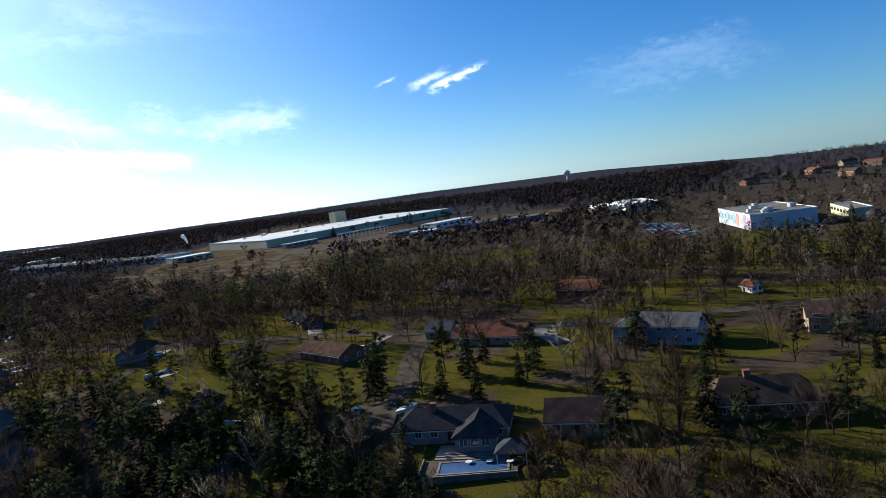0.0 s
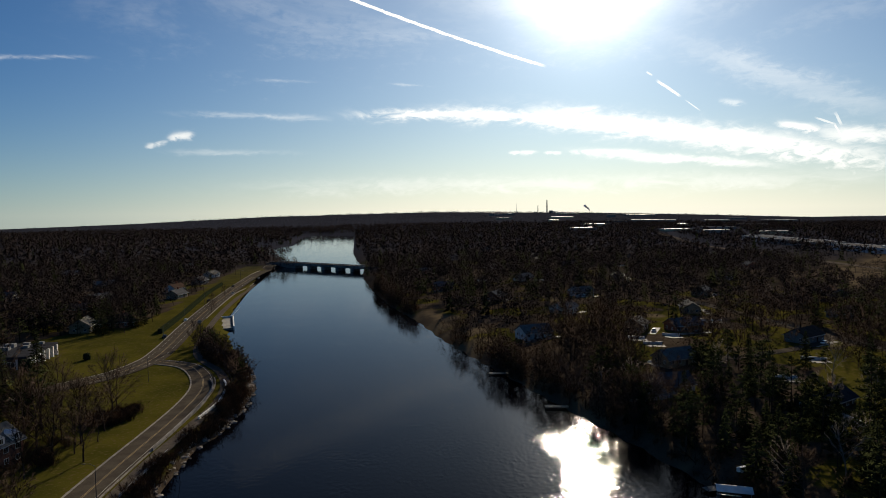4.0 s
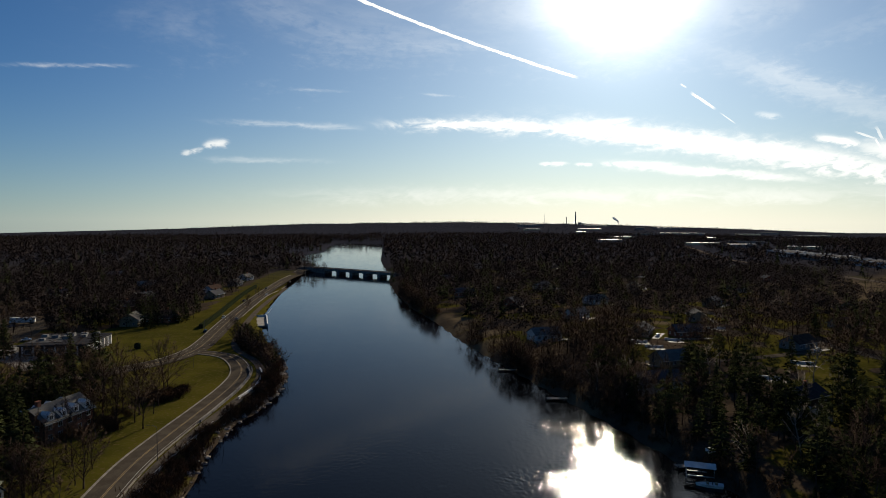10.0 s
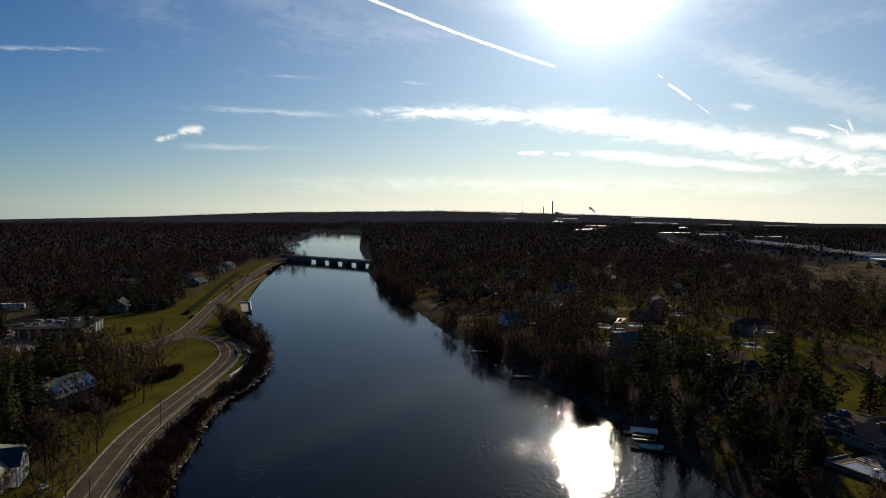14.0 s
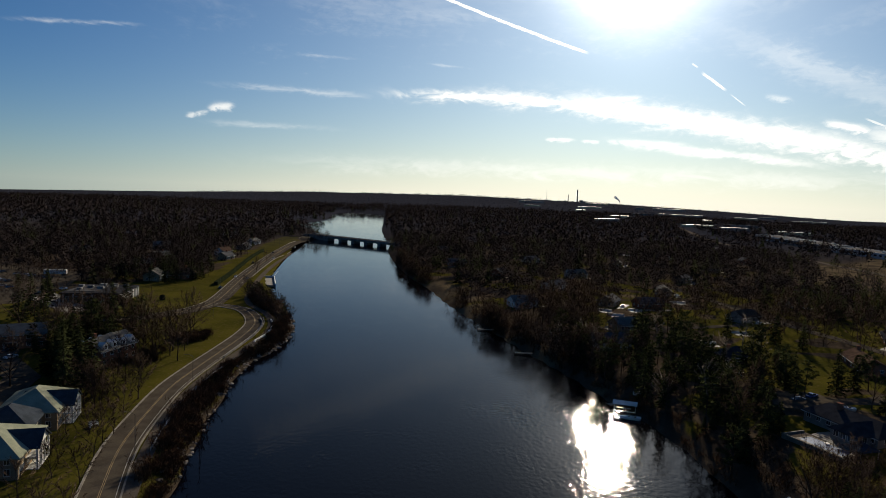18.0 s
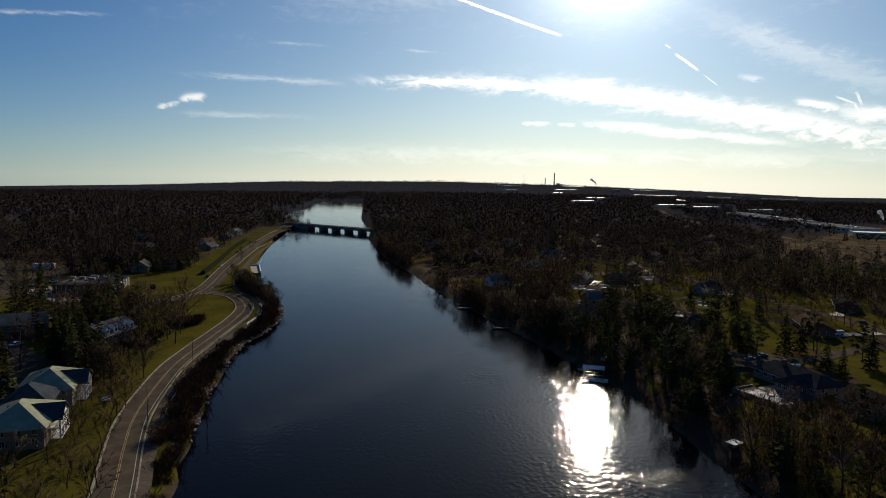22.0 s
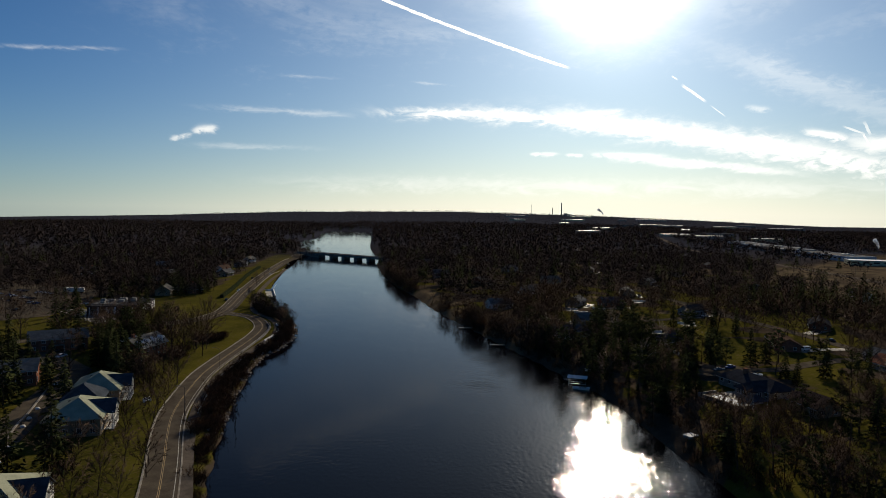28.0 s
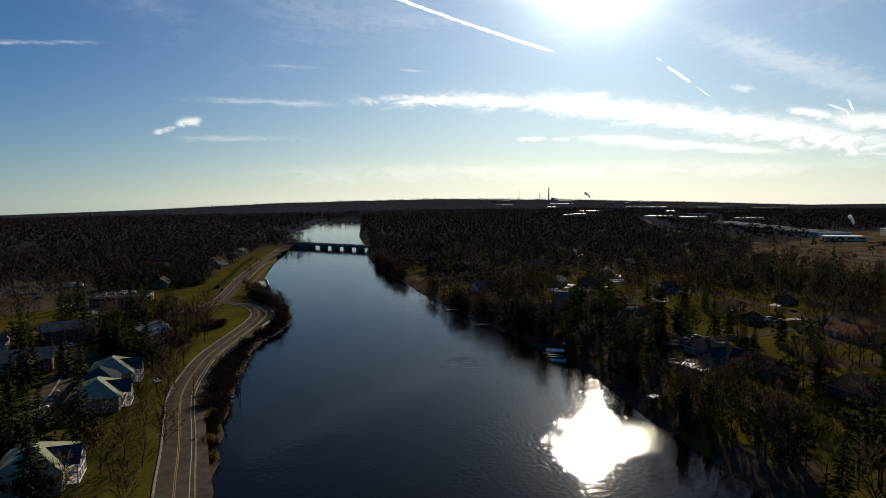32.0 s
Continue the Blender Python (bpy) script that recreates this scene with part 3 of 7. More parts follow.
def outward(v, faces):
    """Turns each face away from the heart of a crown, and gives the crown's rounded normals."""
    heart = np.array([v[:, 0].mean(), v[:, 1].mean(), v[:, 2].min() * 0.6 + v[:, 2].max() * 0.4])
    out = []
    for q in faces:
        a, b, c = v[q[0]], v[q[1]], v[q[2]]
        out.append(tuple(q) if np.dot(np.cross(b - a, c - a), (a + b + c) / 3 - heart) >= 0 else tuple(reversed(q)))
    n = v - heart
    return out, n / (np.linalg.norm(n, axis=1)[:, None] + 1e-6)


def aside(d, angle):
    q = d.orthogonal().normalized()
    q.rotate(Matrix.Rotation(random.uniform(0, 6.28), 3, d))
    return (d * math.cos(angle) + q * math.sin(angle)).normalized()


def bare_tree(seed, height, spread, limbs, twigs, twig_r=0.05, clear=0.25, bark=None, twig_mat=None, coarse=False):
    """A leafless tree whose limbs reach out to a rounded crown of fine twigs: (trunk mesh, crown mesh)."""
    random.seed(seed)
    wood, fine = Sticks(), Sticks()
    p, d, r = Vector((0, 0, -0.3)), Vector((random.uniform(-0.06, 0.06), random.uniform(-0.06, 0.06), 1)).normalized(), height * (0.011 if coarse else 0.017)
    stem = [(p.copy(), r)]
    for i in range(5):
        q = p + d * (height * 0.72 / 5)
        p, r, d = q, r * 0.78, (d + Vector((random.uniform(-0.14, 0.14), random.uniform(-0.14, 0.14), 0))).normalized()
        stem.append((p.copy(), r))
    wood.stem([q for q, _ in stem], [k for _, k in stem], 3 if coarse else 6)
    mid, rz = height * (0.98 + clear) / 2, height * (0.98 - clear) / 2
    lop = [random.uniform(0.72, 1.12) for _ in range(5)]
    tips = []
    for i in range(limbs):
        az = i * 2.4 + random.uniform(-0.5, 0.5)
        up = radians(-32 + 118 * ((i + random.random()) / limbs) ** 0.9)
        k = random.uniform(0.68, 1.0) * lop[int(az / 1.2566) % 5]
        goal = Vector((math.cos(az) * math.cos(up) * spread * k, math.sin(az) * math.cos(up) * spread * k, mid + math.sin(up) * rz * min(k, 1.0)))
        flat = math.hypot(goal.x, goal.y)
        h = min(max(goal.z - 0.75 * flat - 0.1 * height, 0.7 * clear * height), 0.7 * height)
        j = min(int(h / (0.72 * height) * 5), 4)
        f = h / (0.72 * height) * 5 - j
        root, rr = stem[j][0].lerp(stem[j + 1][0], f), stem[j][1] * 0.55
        bend = root.lerp(goal, 0.5) + Vector((random.uniform(-0.12, 0.12) * spread, random.uniform(-0.12, 0.12) * spread, -0.04 * height + 0.1 * flat))
        q, steps = root, 3 if coarse else 4
        for n in range(1, steps + 1):
            u = n / steps
            e = root.lerp(bend, u).lerp(bend.lerp(goal, u), u)
            fine.branch(q, e, rr, rr * 0.68, 3 if coarse else 4)
            rr *= 0.68
            if u > 0.3:
                tips.append((e.copy(), (e - q).normalized(), rr, u))
            q = e
    tips.append((p, Vector((0, 0, 1)), r * 0.6, 1.0))
    heart = Vector((0, 0, mid - 0.25 * rz))
    subs = 2 if coarse else 3
    per = max(3, twigs // (len(tips) * subs))
    for q, dd, rr, u in tips:
        out = (q - heart).normalized()
        for j in range(subs):
            e = (aside(dd, radians(random.uniform(15, 60))) * 0.7 + out * 0.6 + Vector((0, 0, 0.18))).normalized()
            l1 = spread * random.uniform(0.2, 0.38) * (1.25 - 0.35 * u)
            m = q + e * l1
            if coarse:
                fine.blade(q, m, max(rr * 0.6, twig_r))
            else:
                fine.branch(q, m, max(rr * 0.55, twig_r * 0.9), twig_r * 0.5, 3)
            for h in range(per):
                g = (aside(e, radians(random.uniform(15, 75))) + out * 0.25).normalized()
                s0 = q + e * l1 * random.uniform(0.2, 1.0)
                fine.blade(s0, s0 + g * l1 * random.uniform(0.35, 0.8), twig_r * random.uniform(0.8, 1.5))
    return wood.done("trunk", bark or BARK), fine.done("crown", twig_mat or TWIG, True)


def conifer(seed, height, spread, tiers, per, ragged=0.25, clear=0.08):
    """A spruce with uneven drooping boughs, each a spray of narrow needled twigs: (trunk mesh, crown mesh)."""
    random.seed(seed)
    wood, fine = Sticks(), Sticks()
    wood.branch((0, 0, -0.3), (0, 0, height * 0.97), height * 0.014, 0.03, 6)
    side = [random.uniform(0.75, 1.1) for _ in range(6)]
    for i in range(tiers):
        s = i / (tiers - 1)
        z = height * (clear + (0.97 - clear) * s)
        ln = spread * (1 - s ** 1.25) ** 0.9 + 0.1 * spread
        for j in range(per):
            t = 2 * math.pi * (j + random.random()) / per
            l2 = ln * random.uniform(1 - 1.6 * ragged, 1.05) * side[int(t / 1.0472) % 6]
            o = Vector((math.cos(t), math.sin(t), 0))
            w = Vector((-o.y, o.x, 0))
            root = Vector((0, 0, z + random.uniform(-0.5, 0.5) * height / tiers))
            tip = root + o * l2 + Vector((0, 0, random.uniform(-0.42, -0.05) * l2))
            for h in range(7):
                s0 = root.lerp(tip, random.uniform(0.1, 0.85))
                e = s0 + (o * random.uniform(0.25, 0.7) + w * random.uniform(-0.55, 0.55) + Vector((0, 0, random.uniform(-0.4, 0.12)))) * (0.35 * l2 + 0.5)
                fine.blade(s0, e, 0.1 + 0.055 * l2)
    fine.blade((0, 0, height * 0.93), (0, 0, height), 0.15)
    return wood.done("trunk", BARK), fine.done("crown", NEEDLE, True)


def pine(seed, height, spread, limbs, clear=0.3, tuft=22):
    """A broad pine: bare trunk below, irregular limbs above that carry tufts of needles: (trunk mesh, crown mesh)."""
    random.seed(seed)
    wood, fine = Sticks(), Sticks()
    lean = Vector((random.uniform(-0.05, 0.05), random.uniform(-0.05, 0.05), 1))
    wood.branch((0, 0, -0.3), lean * height * 0.95, height * 0.016, 0.05, 6)
    for i in range(limbs):
        s = clear + (0.96 - clear) * (i + random.random()) / limbs
        t = i * 2.4 + random.uniform(-0.6, 0.6)
        ln = spread * random.uniform(0.5, 1.0) * (1.1 - 0.75 * ((s - clear) / (1 - clear)) ** 1.6)
        o = Vector((math.cos(t), math.sin(t), random.uniform(-0.05, 0.4)))
        root = lean * height * s
        tip = root + o * ln
        fine.branch(root, tip, height * 0.006, 0.04, 3)
        for c in (0.5, 0.78, 1.0):
            heart = root.lerp(tip, c) + Vector((random.uniform(-0.5, 0.5), random.uniform(-0.5, 0.5), 0.25))
            size = (0.5 + 0.16 * ln) * random.uniform(0.8, 1.3)
            for h in range(tuft):
                g = Vector((random.gauss(0, 1), random.gauss(0, 1), random.gauss(0.15, 0.6))).normalized()
                s0 = heart + g * size * random.uniform(0.0, 0.5)
                fine.blade(s0, s0 + (g + Vector((0, 0, 0.15))) * size * random.uniform(0.5, 0.95), 0.14)
    return wood.done("trunk", BARK), fine.done("crown", NEEDLE, True)


def brush(seed, height, spread, stems):
    """A leafless shrub thicket."""
    random.seed(seed)
    s = Sticks()
    for i in range(stems):
        b = Vector((random.gauss(0, spread * 0.4), random.gauss(0, spread * 0.4), -0.2))
        d = aside(Vector((0, 0, 1)), radians(random.uniform(3, 40)))
        e = b + d * height * random.uniform(0.5, 1)
        s.blade(b, e, 0.07)
        for j in range(5):
            q = b.lerp(e, random.uniform(0.3, 0.95))
            s.blade(q, q + aside(d, radians(random.uniform(20, 70))) * height * random.uniform(0.2, 0.45), 0.06)
    return s.done("stems", BUSH)


def tree_thing(name, meshes, label, category, group):
    trunk, crown = meshes
    root = new(name, trunk)
    c = new("crown", crown)
    c.parent = root
    return tagged(root, label, category, group)


BARE = [bare_tree(11, 16, 7.0, 15, 900, 0.03, 0.2), bare_tree(12, 19, 8.0, 17, 1000, 0.03, 0.22), bare_tree(13, 13, 6.8, 14, 850, 0.03, 0.15), bare_tree(14, 17, 5.6, 15, 850, 0.03, 0.3), bare_tree(15, 21, 9.0, 18, 1100, 0.03, 0.22), bare_tree(16, 11, 5.2, 13, 750, 0.03, 0.15)]
FIRS = [conifer(21, 15, 3.9, 17, 10), conifer(22, 18, 4.4, 19, 10), conifer(23, 11, 3.0, 14, 9), pine(24, 17, 5.6, 22, 0.25), conifer(25, 7, 2.0, 12, 8), pine(26, 14, 4.6, 19, 0.2), pine(27, 20, 5.4, 24, 0.3)]

KEEP_OUT = []


def clear_line(line, width):
    KEEP_OUT.append(("line", line, width))


def clear_box(x, y, rx):
    KEEP_OUT.append(("disc", (x, y), rx))


clear_line(SHORE_ROAD, 7), clear_line(MAIN_ROAD, 8), clear_line(TRAIL, 3.5)


def blocked(x, y):
    bad = np.zeros(len(x), bool)
    for kind, a, w in KEEP_OUT:
        if kind == "disc":
            bad |= np.hypot(x - a[0], y - a[1]) < w
        else:
            for px, py in a:
                bad |= np.hypot(x - px, y - py) < w
    return bad


# ---- builders ----
class Solid:
    """Collects boxes, prisms and roofs into one mesh."""

    def __init__(self):
        self.v, self.f = [], []

    def add(self, verts, faces):
        k = len(self.v)
        self.v += [tuple(v) for v in verts]
        self.f += [tuple(i + k for i in f) for f in faces]
        return self

    def box(self, x0, x1, y0, y1, z0, z1, bevel=0.0):
        b = bevel
        v = [(x0, y0, z0), (x1, y0, z0), (x1, y1, z0), (x0, y1, z0)]
        if b:
            v += [(x0, y0, z1 - b), (x1, y0, z1 - b), (x1, y1, z1 - b), (x0, y1, z1 - b), (x0 + b, y0 + b, z1), (x1 - b, y0 + b, z1), (x1 - b, y1 - b, z1), (x0 + b, y1 - b, z1)]
            f = [(3, 2, 1, 0), (8, 9, 10, 11)]
            for r in (0, 4):
                f += [(r + i, r + (i + 1) % 4, r + 4 + (i + 1) % 4, r + 4 + i) for i in range(4)]
        else:
            v += [(x0, y0, z1), (x1, y0, z1), (x1, y1, z1), (x0, y1, z1)]
            f = [(3, 2, 1, 0), (4, 5, 6, 7)] + [(i, (i + 1) % 4, 4 + (i + 1) % 4, 4 + i) for i in range(4)]
        return self.add(v, f)

    def tube(self, a, b, r0, r1, sides=8):
        a, b = Vector(a), Vector(b)
        d = (b - a).normalized()
        u = d.orthogonal().normalized()
        w = d.cross(u)
        v = [c + u * (r * math.cos(6.2832 * i / sides)) + w * (r * math.sin(6.2832 * i / sides)) for c, r in ((a, r0), (b, r1)) for i in range(sides)]
        f = [(i, (i + 1) % sides, sides + (i + 1) % sides, sides + i) for i in range(sides)] + [tuple(range(sides - 1, -1, -1)), tuple(range(sides, 2 * sides))]
        return self.add(v, f)

    def gable(self, x0, x1, y0, y1, z, h, over=0.5, thick=0.25, hip=0.0):
        """A pitched roof with its ridge along x; hip shortens the ridge at both ends."""
        x0, x1, y0, y1 = x0 - over, x1 + over, y0 - over, y1 + over
        ym = (y0 + y1) / 2
        drop = h * over / ((y1 - y0) / 2)
        z -= drop
        top = [(x0, y0, z), (x1, y0, z), (x1, y1, z), (x0, y1, z), (x0 + hip, ym, z + h + drop), (x1 - hip, ym, z + h + drop)]
        low = [(a, b, c - thick) for a, b, c in top]
        f = [(0, 1, 5, 4), (2, 3, 4, 5)]
        if hip:
            f += [(1, 2, 5), (3, 0, 4)]
        f += [tuple(6 + i for i in reversed(q)) for q in f]
        f += [(0, 6, 7, 1), (2, 8, 9, 3)]
        f += [(1, 7, 8, 2), (3, 9, 6, 0)] if hip else [(1, 7, 11, 5), (5, 11, 8, 2), (3, 9, 10, 4), (4, 10, 6, 0)]
        return self.add(top + low, f)

    def done(self, name, mat, parent=None, label=""):
        ob = mesh_object(name, self.v, self.f, mat, parent)
        return tagged(ob, label) if label else ob


BRICK = material("red_brick", (0.24, 0.11, 0.07), 0.9, (0.16, 0.075, 0.05), 0.8, 0.5, 0.2, 4)
TAN = material("tan_siding", (0.3, 0.23, 0.15), 0.85, (0.22, 0.17, 0.11), 0.5, 0.3)
WHITE = material("white_paint", (0.7, 0.69, 0.65), 0.7, (0.52, 0.51, 0.48), 0.5, 0.3)
BLUE_SIDING = material("blue_grey_siding", (0.2, 0.25, 0.34), 0.8, (0.24, 0.29, 0.38), 0.5, 0.3)
GREY_SIDING = material("grey_siding", (0.22, 0.22, 0.21), 0.85, (0.16, 0.16, 0.155), 0.5, 0.3)
DARK_WOOD = material("dark_wood", (0.08, 0.055, 0.04), 0.85, (0.045, 0.032, 0.025), 0.7, 0.4)
SAGE_ROOF = material("sage_green_roofing", (0.3, 0.31, 0.225), 0.9, (0.22, 0.235, 0.17), 0.4, 0.5, 0.2, 5, spec=0.22)
SLATE_ROOF = material("slate_blue_roofing", (0.055, 0.065, 0.08), 0.9, (0.035, 0.042, 0.05), 0.5, 0.5, 0.2, 5, spec=0.22)
GREY_ROOF = material("grey_shingle", (0.11, 0.11, 0.11), 0.9, (0.07, 0.07, 0.07), 0.5, 0.5, 0.25, 5, spec=0.22)
PALE_ROOF = material("pale_grey_shingle", (0.17, 0.165, 0.145), 0.9, (0.11, 0.105, 0.095), 0.5, 0.5, 0.25, 5, spec=0.22)
BROWN_ROOF = material("brown_shingle", (0.1, 0.066, 0.048), 0.9, (0.06, 0.04, 0.03), 0.5, 0.5, 0.25, 5, spec=0.22)
RED_ROOF = material("rust_shingle", (0.19, 0.085, 0.053), 0.9, (0.12, 0.055, 0.036), 0.5, 0.5, 0.25, 5, spec=0.22)
DARK_ROOF = material("charcoal_shingle", (0.045, 0.046, 0.05), 0.9, (0.03, 0.03, 0.033), 0.5, 0.5, 0.25, 5, spec=0.22)
MEMBRANE = material("white_roof_membrane", (0.72, 0.72, 0.68), 0.55, (0.55, 0.54, 0.5), 0.02, 0.5)
DARK_MEMBRANE = material("grey_roof_membrane", (0.19, 0.18, 0.165), 0.9, (0.13, 0.125, 0.115), 0.05, 0.5)
CREAM_PANEL = material("cream_metal_cladding", (0.42, 0.4, 0.26), 0.6, (0.36, 0.34, 0.22), 0.05, 0.3)
WHITE_PANEL = material("white_metal_cladding", (0.48, 0.49, 0.51), 0.6, (0.38, 0.39, 0.41), 0.05, 0.3)
BLUE_PANEL = material("blue_metal_cladding", (0.1, 0.16, 0.35), 0.55, (0.075, 0.12, 0.27), 0.05, 0.3)
GLASS = material("window_glass", (0.03, 0.035, 0.04), 0.06, (0.02, 0.024, 0.028), 0.5, spec=0.8)
POOL = material("pool_cover_blue", (0.05, 0.11, 0.24), 0.45, (0.03, 0.07, 0.17), 0.4)
RUBBER = material("tyre_rubber", (0.02, 0.02, 0.02), 0.9)
HEDGE = material("clipped_hedge", (0.028, 0.034, 0.017), 0.95, (0.016, 0.021, 0.01), 1.5, 0.6, 0.6, 3)
CAR_PAINT = [material("car_paint_" + n, c, 0.25, tuple(0.85 * k for k in c), 0.4, spec=0.6) for n, c in
             (("white", (0.75, 0.75, 0.74)), ("silver", (0.42, 0.43, 0.44)), ("black", (0.02, 0.02, 0.022)), ("blue", (0.03, 0.07, 0.2)), ("red", (0.3, 0.03, 0.025)), ("grey", (0.12, 0.125, 0.13)))]


def thing(name, x, y, rot, label, category, group="", z=None):
    ob = new(name)
    ob.empty_display_size = 0.5
    ob.matrix_basis = pose(x, y, land_at(x, y) if z is None else z, 0, 0, rot)
    return tagged(ob, label, category, group)


def put_window(parent, x, y, z, w, h, facing):
    """A framed window on a wall; facing: 0 +x, 1 +y, 2 -x, 3 -y. The frame stands 3 cm proud."""
    f, p = Solid(), Solid()
    d, t = 0.06, 0.09
    f.box(-w / 2 - t, w / 2 + t, -d, 0.02, h, h + t).box(-w / 2 - t, w / 2 + t, -d - 0.05, 0.02, -t, 0).box(-w / 2 - t, -w / 2, -d, 0.02, 0, h).box(w / 2, w / 2 + t, -d, 0.02, 0, h).box(-0.03, 0.03, -d, 0.02, 0, h)
    p.box(-w / 2, w / 2, -0.03, 0.015, 0, h)
    ob = f.done("window", WHITE, parent)
    ob.matrix_basis = pose(x, y, z, 0, 0, {0: 90, 1: 180, 2: -90, 3: 0}[facing])
    p.done("pane", GLASS, ob)
    return ob


def house(x, y, rot, L, W, wall_h, roof_h, wall, roof, label, hip=0.0, chimney=None, floors=1, garage=False, porch=False, dormers=0, over=0.6, wing=None, kind="house"):
    """A house with its ridge along its own x, long axis L by W."""
    ob = thing(kind, x, y, rot, label, "house", "houses")
    s = Solid().box(-L / 2, L / 2, -W / 2, W / 2, -0.8, wall_h)
    if not hip:
        for sx in (-1, 1):
            a = sx * L / 2
            b = a - sx * 0.3
            s.add([(a, -W / 2, wall_h), (a, W / 2, wall_h), (a, 0, wall_h + roof_h), (b, -W / 2, wall_h), (b, W / 2, wall_h), (b, 0, wall_h + roof_h)],
                  [(0, 1, 2), (5, 4, 3), (0, 3, 4, 1), (1, 4, 5, 2), (2, 5, 3, 0)])
    s.done("wall", wall, ob)
    Solid().gable(-L / 2, L / 2, -W / 2, W / 2, wall_h + 0.02, roof_h, over, 0.22, hip).done("roof", roof, ob)
    g = Solid()
    for sy in (-1, 1):
        g.box(-L / 2 - over, L / 2 + over, sy * (W / 2 + over) - 0.07, sy * (W / 2 + over) + 0.07, wall_h - roof_h * over / (W / 2) - 0.3, wall_h - roof_h * over / (W / 2) - 0.12)
    g.done("gutter", WHITE, ob)
    n = max(2, int(L / 3.4))
    for fl in range(floors):
        z = 1.0 + fl * 2.8
        for i in range(n):
            wx = -L / 2 + L * (i + 0.5) / n
            if fl == 0 and i == n // 2:
                for fc, yy in ((3, -W / 2), (1, W / 2)):
                    d = Solid().box(-0.5, 0.5, -0.05, 0.02, 0, 2.05).done("door", DARK_WOOD, ob)
                    d.matrix_basis = pose(wx, yy, 0.05, 0, 0, 0 if fc == 3 else 180)
                continue
            put_window(ob, wx, -W / 2, z, 1.3, 1.3, 3)
            put_window(ob, wx, W / 2, z, 1.3, 1.3, 1)
        for wy in (-W / 4, W / 4):
            put_window(ob, -L / 2, wy, z, 1.1, 1.2, 2)
            put_window(ob, L / 2, wy, z, 1.1, 1.2, 0)
    if chimney:
        cx, cy = chimney
        Solid().box(cx - 0.6, cx + 0.6, cy - 0.5, cy + 0.5, wall_h - 1, wall_h + roof_h + 1.1).box(cx - 0.7, cx + 0.7, cy - 0.6, cy + 0.6, wall_h + roof_h + 1.1, wall_h + roof_h + 1.3).done("chimney", BRICK, ob)
    if garage:
        d = Solid()
        for k in range(4):
            d.box(-2.4, 2.4, -0.07, 0.02, 0.06 + k * 0.55, 0.56 + k * 0.55)
        d = d.done("garage_door", WHITE, ob)
        d.matrix_basis = pose(L / 2, 0, 0, 0, 0, 90)
    if porch:
        Solid().box(-2.2, 2.2, -W / 2 - 2.2, -W / 2, 2.6, 2.8).done("porch_roof", roof, ob)
        for px in (-2, 2):
            Solid().box(px - 0.1, px + 0.1, -W / 2 - 2.1, -W / 2 - 1.9, -0.3, 2.6).done("porch_post", WHITE, ob)
        Solid().box(-2.4, 2.4, -W / 2 - 2.4, -W / 2, -0.5, 0.15).done("porch_step", CONCRETE, ob)
    for i in range(dormers):
        dx = -L / 2 + L * (i + 0.5) / dormers
        for sy in (-1, 1):
            yo = sy * W * 0.36
            dm = Solid().box(-1.1, 1.1, -1.5, 1.5, 0, 1.9)
            dm.add([(-1.1, -1.5, 1.9), (1.1, -1.5, 1.9), (0, -1.5, 2.7), (-1.1, 1.5, 1.9), (1.1, 1.5, 1.9), (0, 1.5, 2.7)], [(0, 1, 2), (5, 4, 3), (0, 2, 5, 3), (1, 4, 5, 2), (0, 3, 4, 1)])
            d = dm.done("dormer", WHITE, ob)
            d.matrix_basis = pose(dx, yo, wall_h - 0.2, 0, 0, 0 if sy < 0 else 180)
            put_window(d, 0, -1.5, 0.5, 1.0, 1.1, 3)
    if wing:
        wx, wy, wl, ww = wing
        Solid().box(wx - ww / 2, wx + ww / 2, wy - wl / 2, wy + wl / 2, -0.8, wall_h - 0.05).done("wing_wall", wall, ob)
        rf = Solid().gable(-wl / 2, wl / 2, -ww / 2, ww / 2, wall_h + 0.05, roof_h * 0.85, over, 0.22, ww * 0.45).done("wing_roof", roof, ob)
        rf.matrix_basis = pose(wx, wy, 0, 0, 0, 90)
        for k in (-0.28, 0.0, 0.28):
            put_window(ob, wx + ww * k, wy + wl / 2, 0.8, 1.5, 1.5, 1)
            put_window(ob, wx - ww / 2, wy + wl * k, 0.8, 1.4, 1.4, 2)
            put_window(ob, wx + ww / 2, wy + wl * k, 0.8, 1.4, 1.4, 0)
    clear_box(x, y, max(L, W) / 2 + 3)
    return ob


CAR_MESH = {}


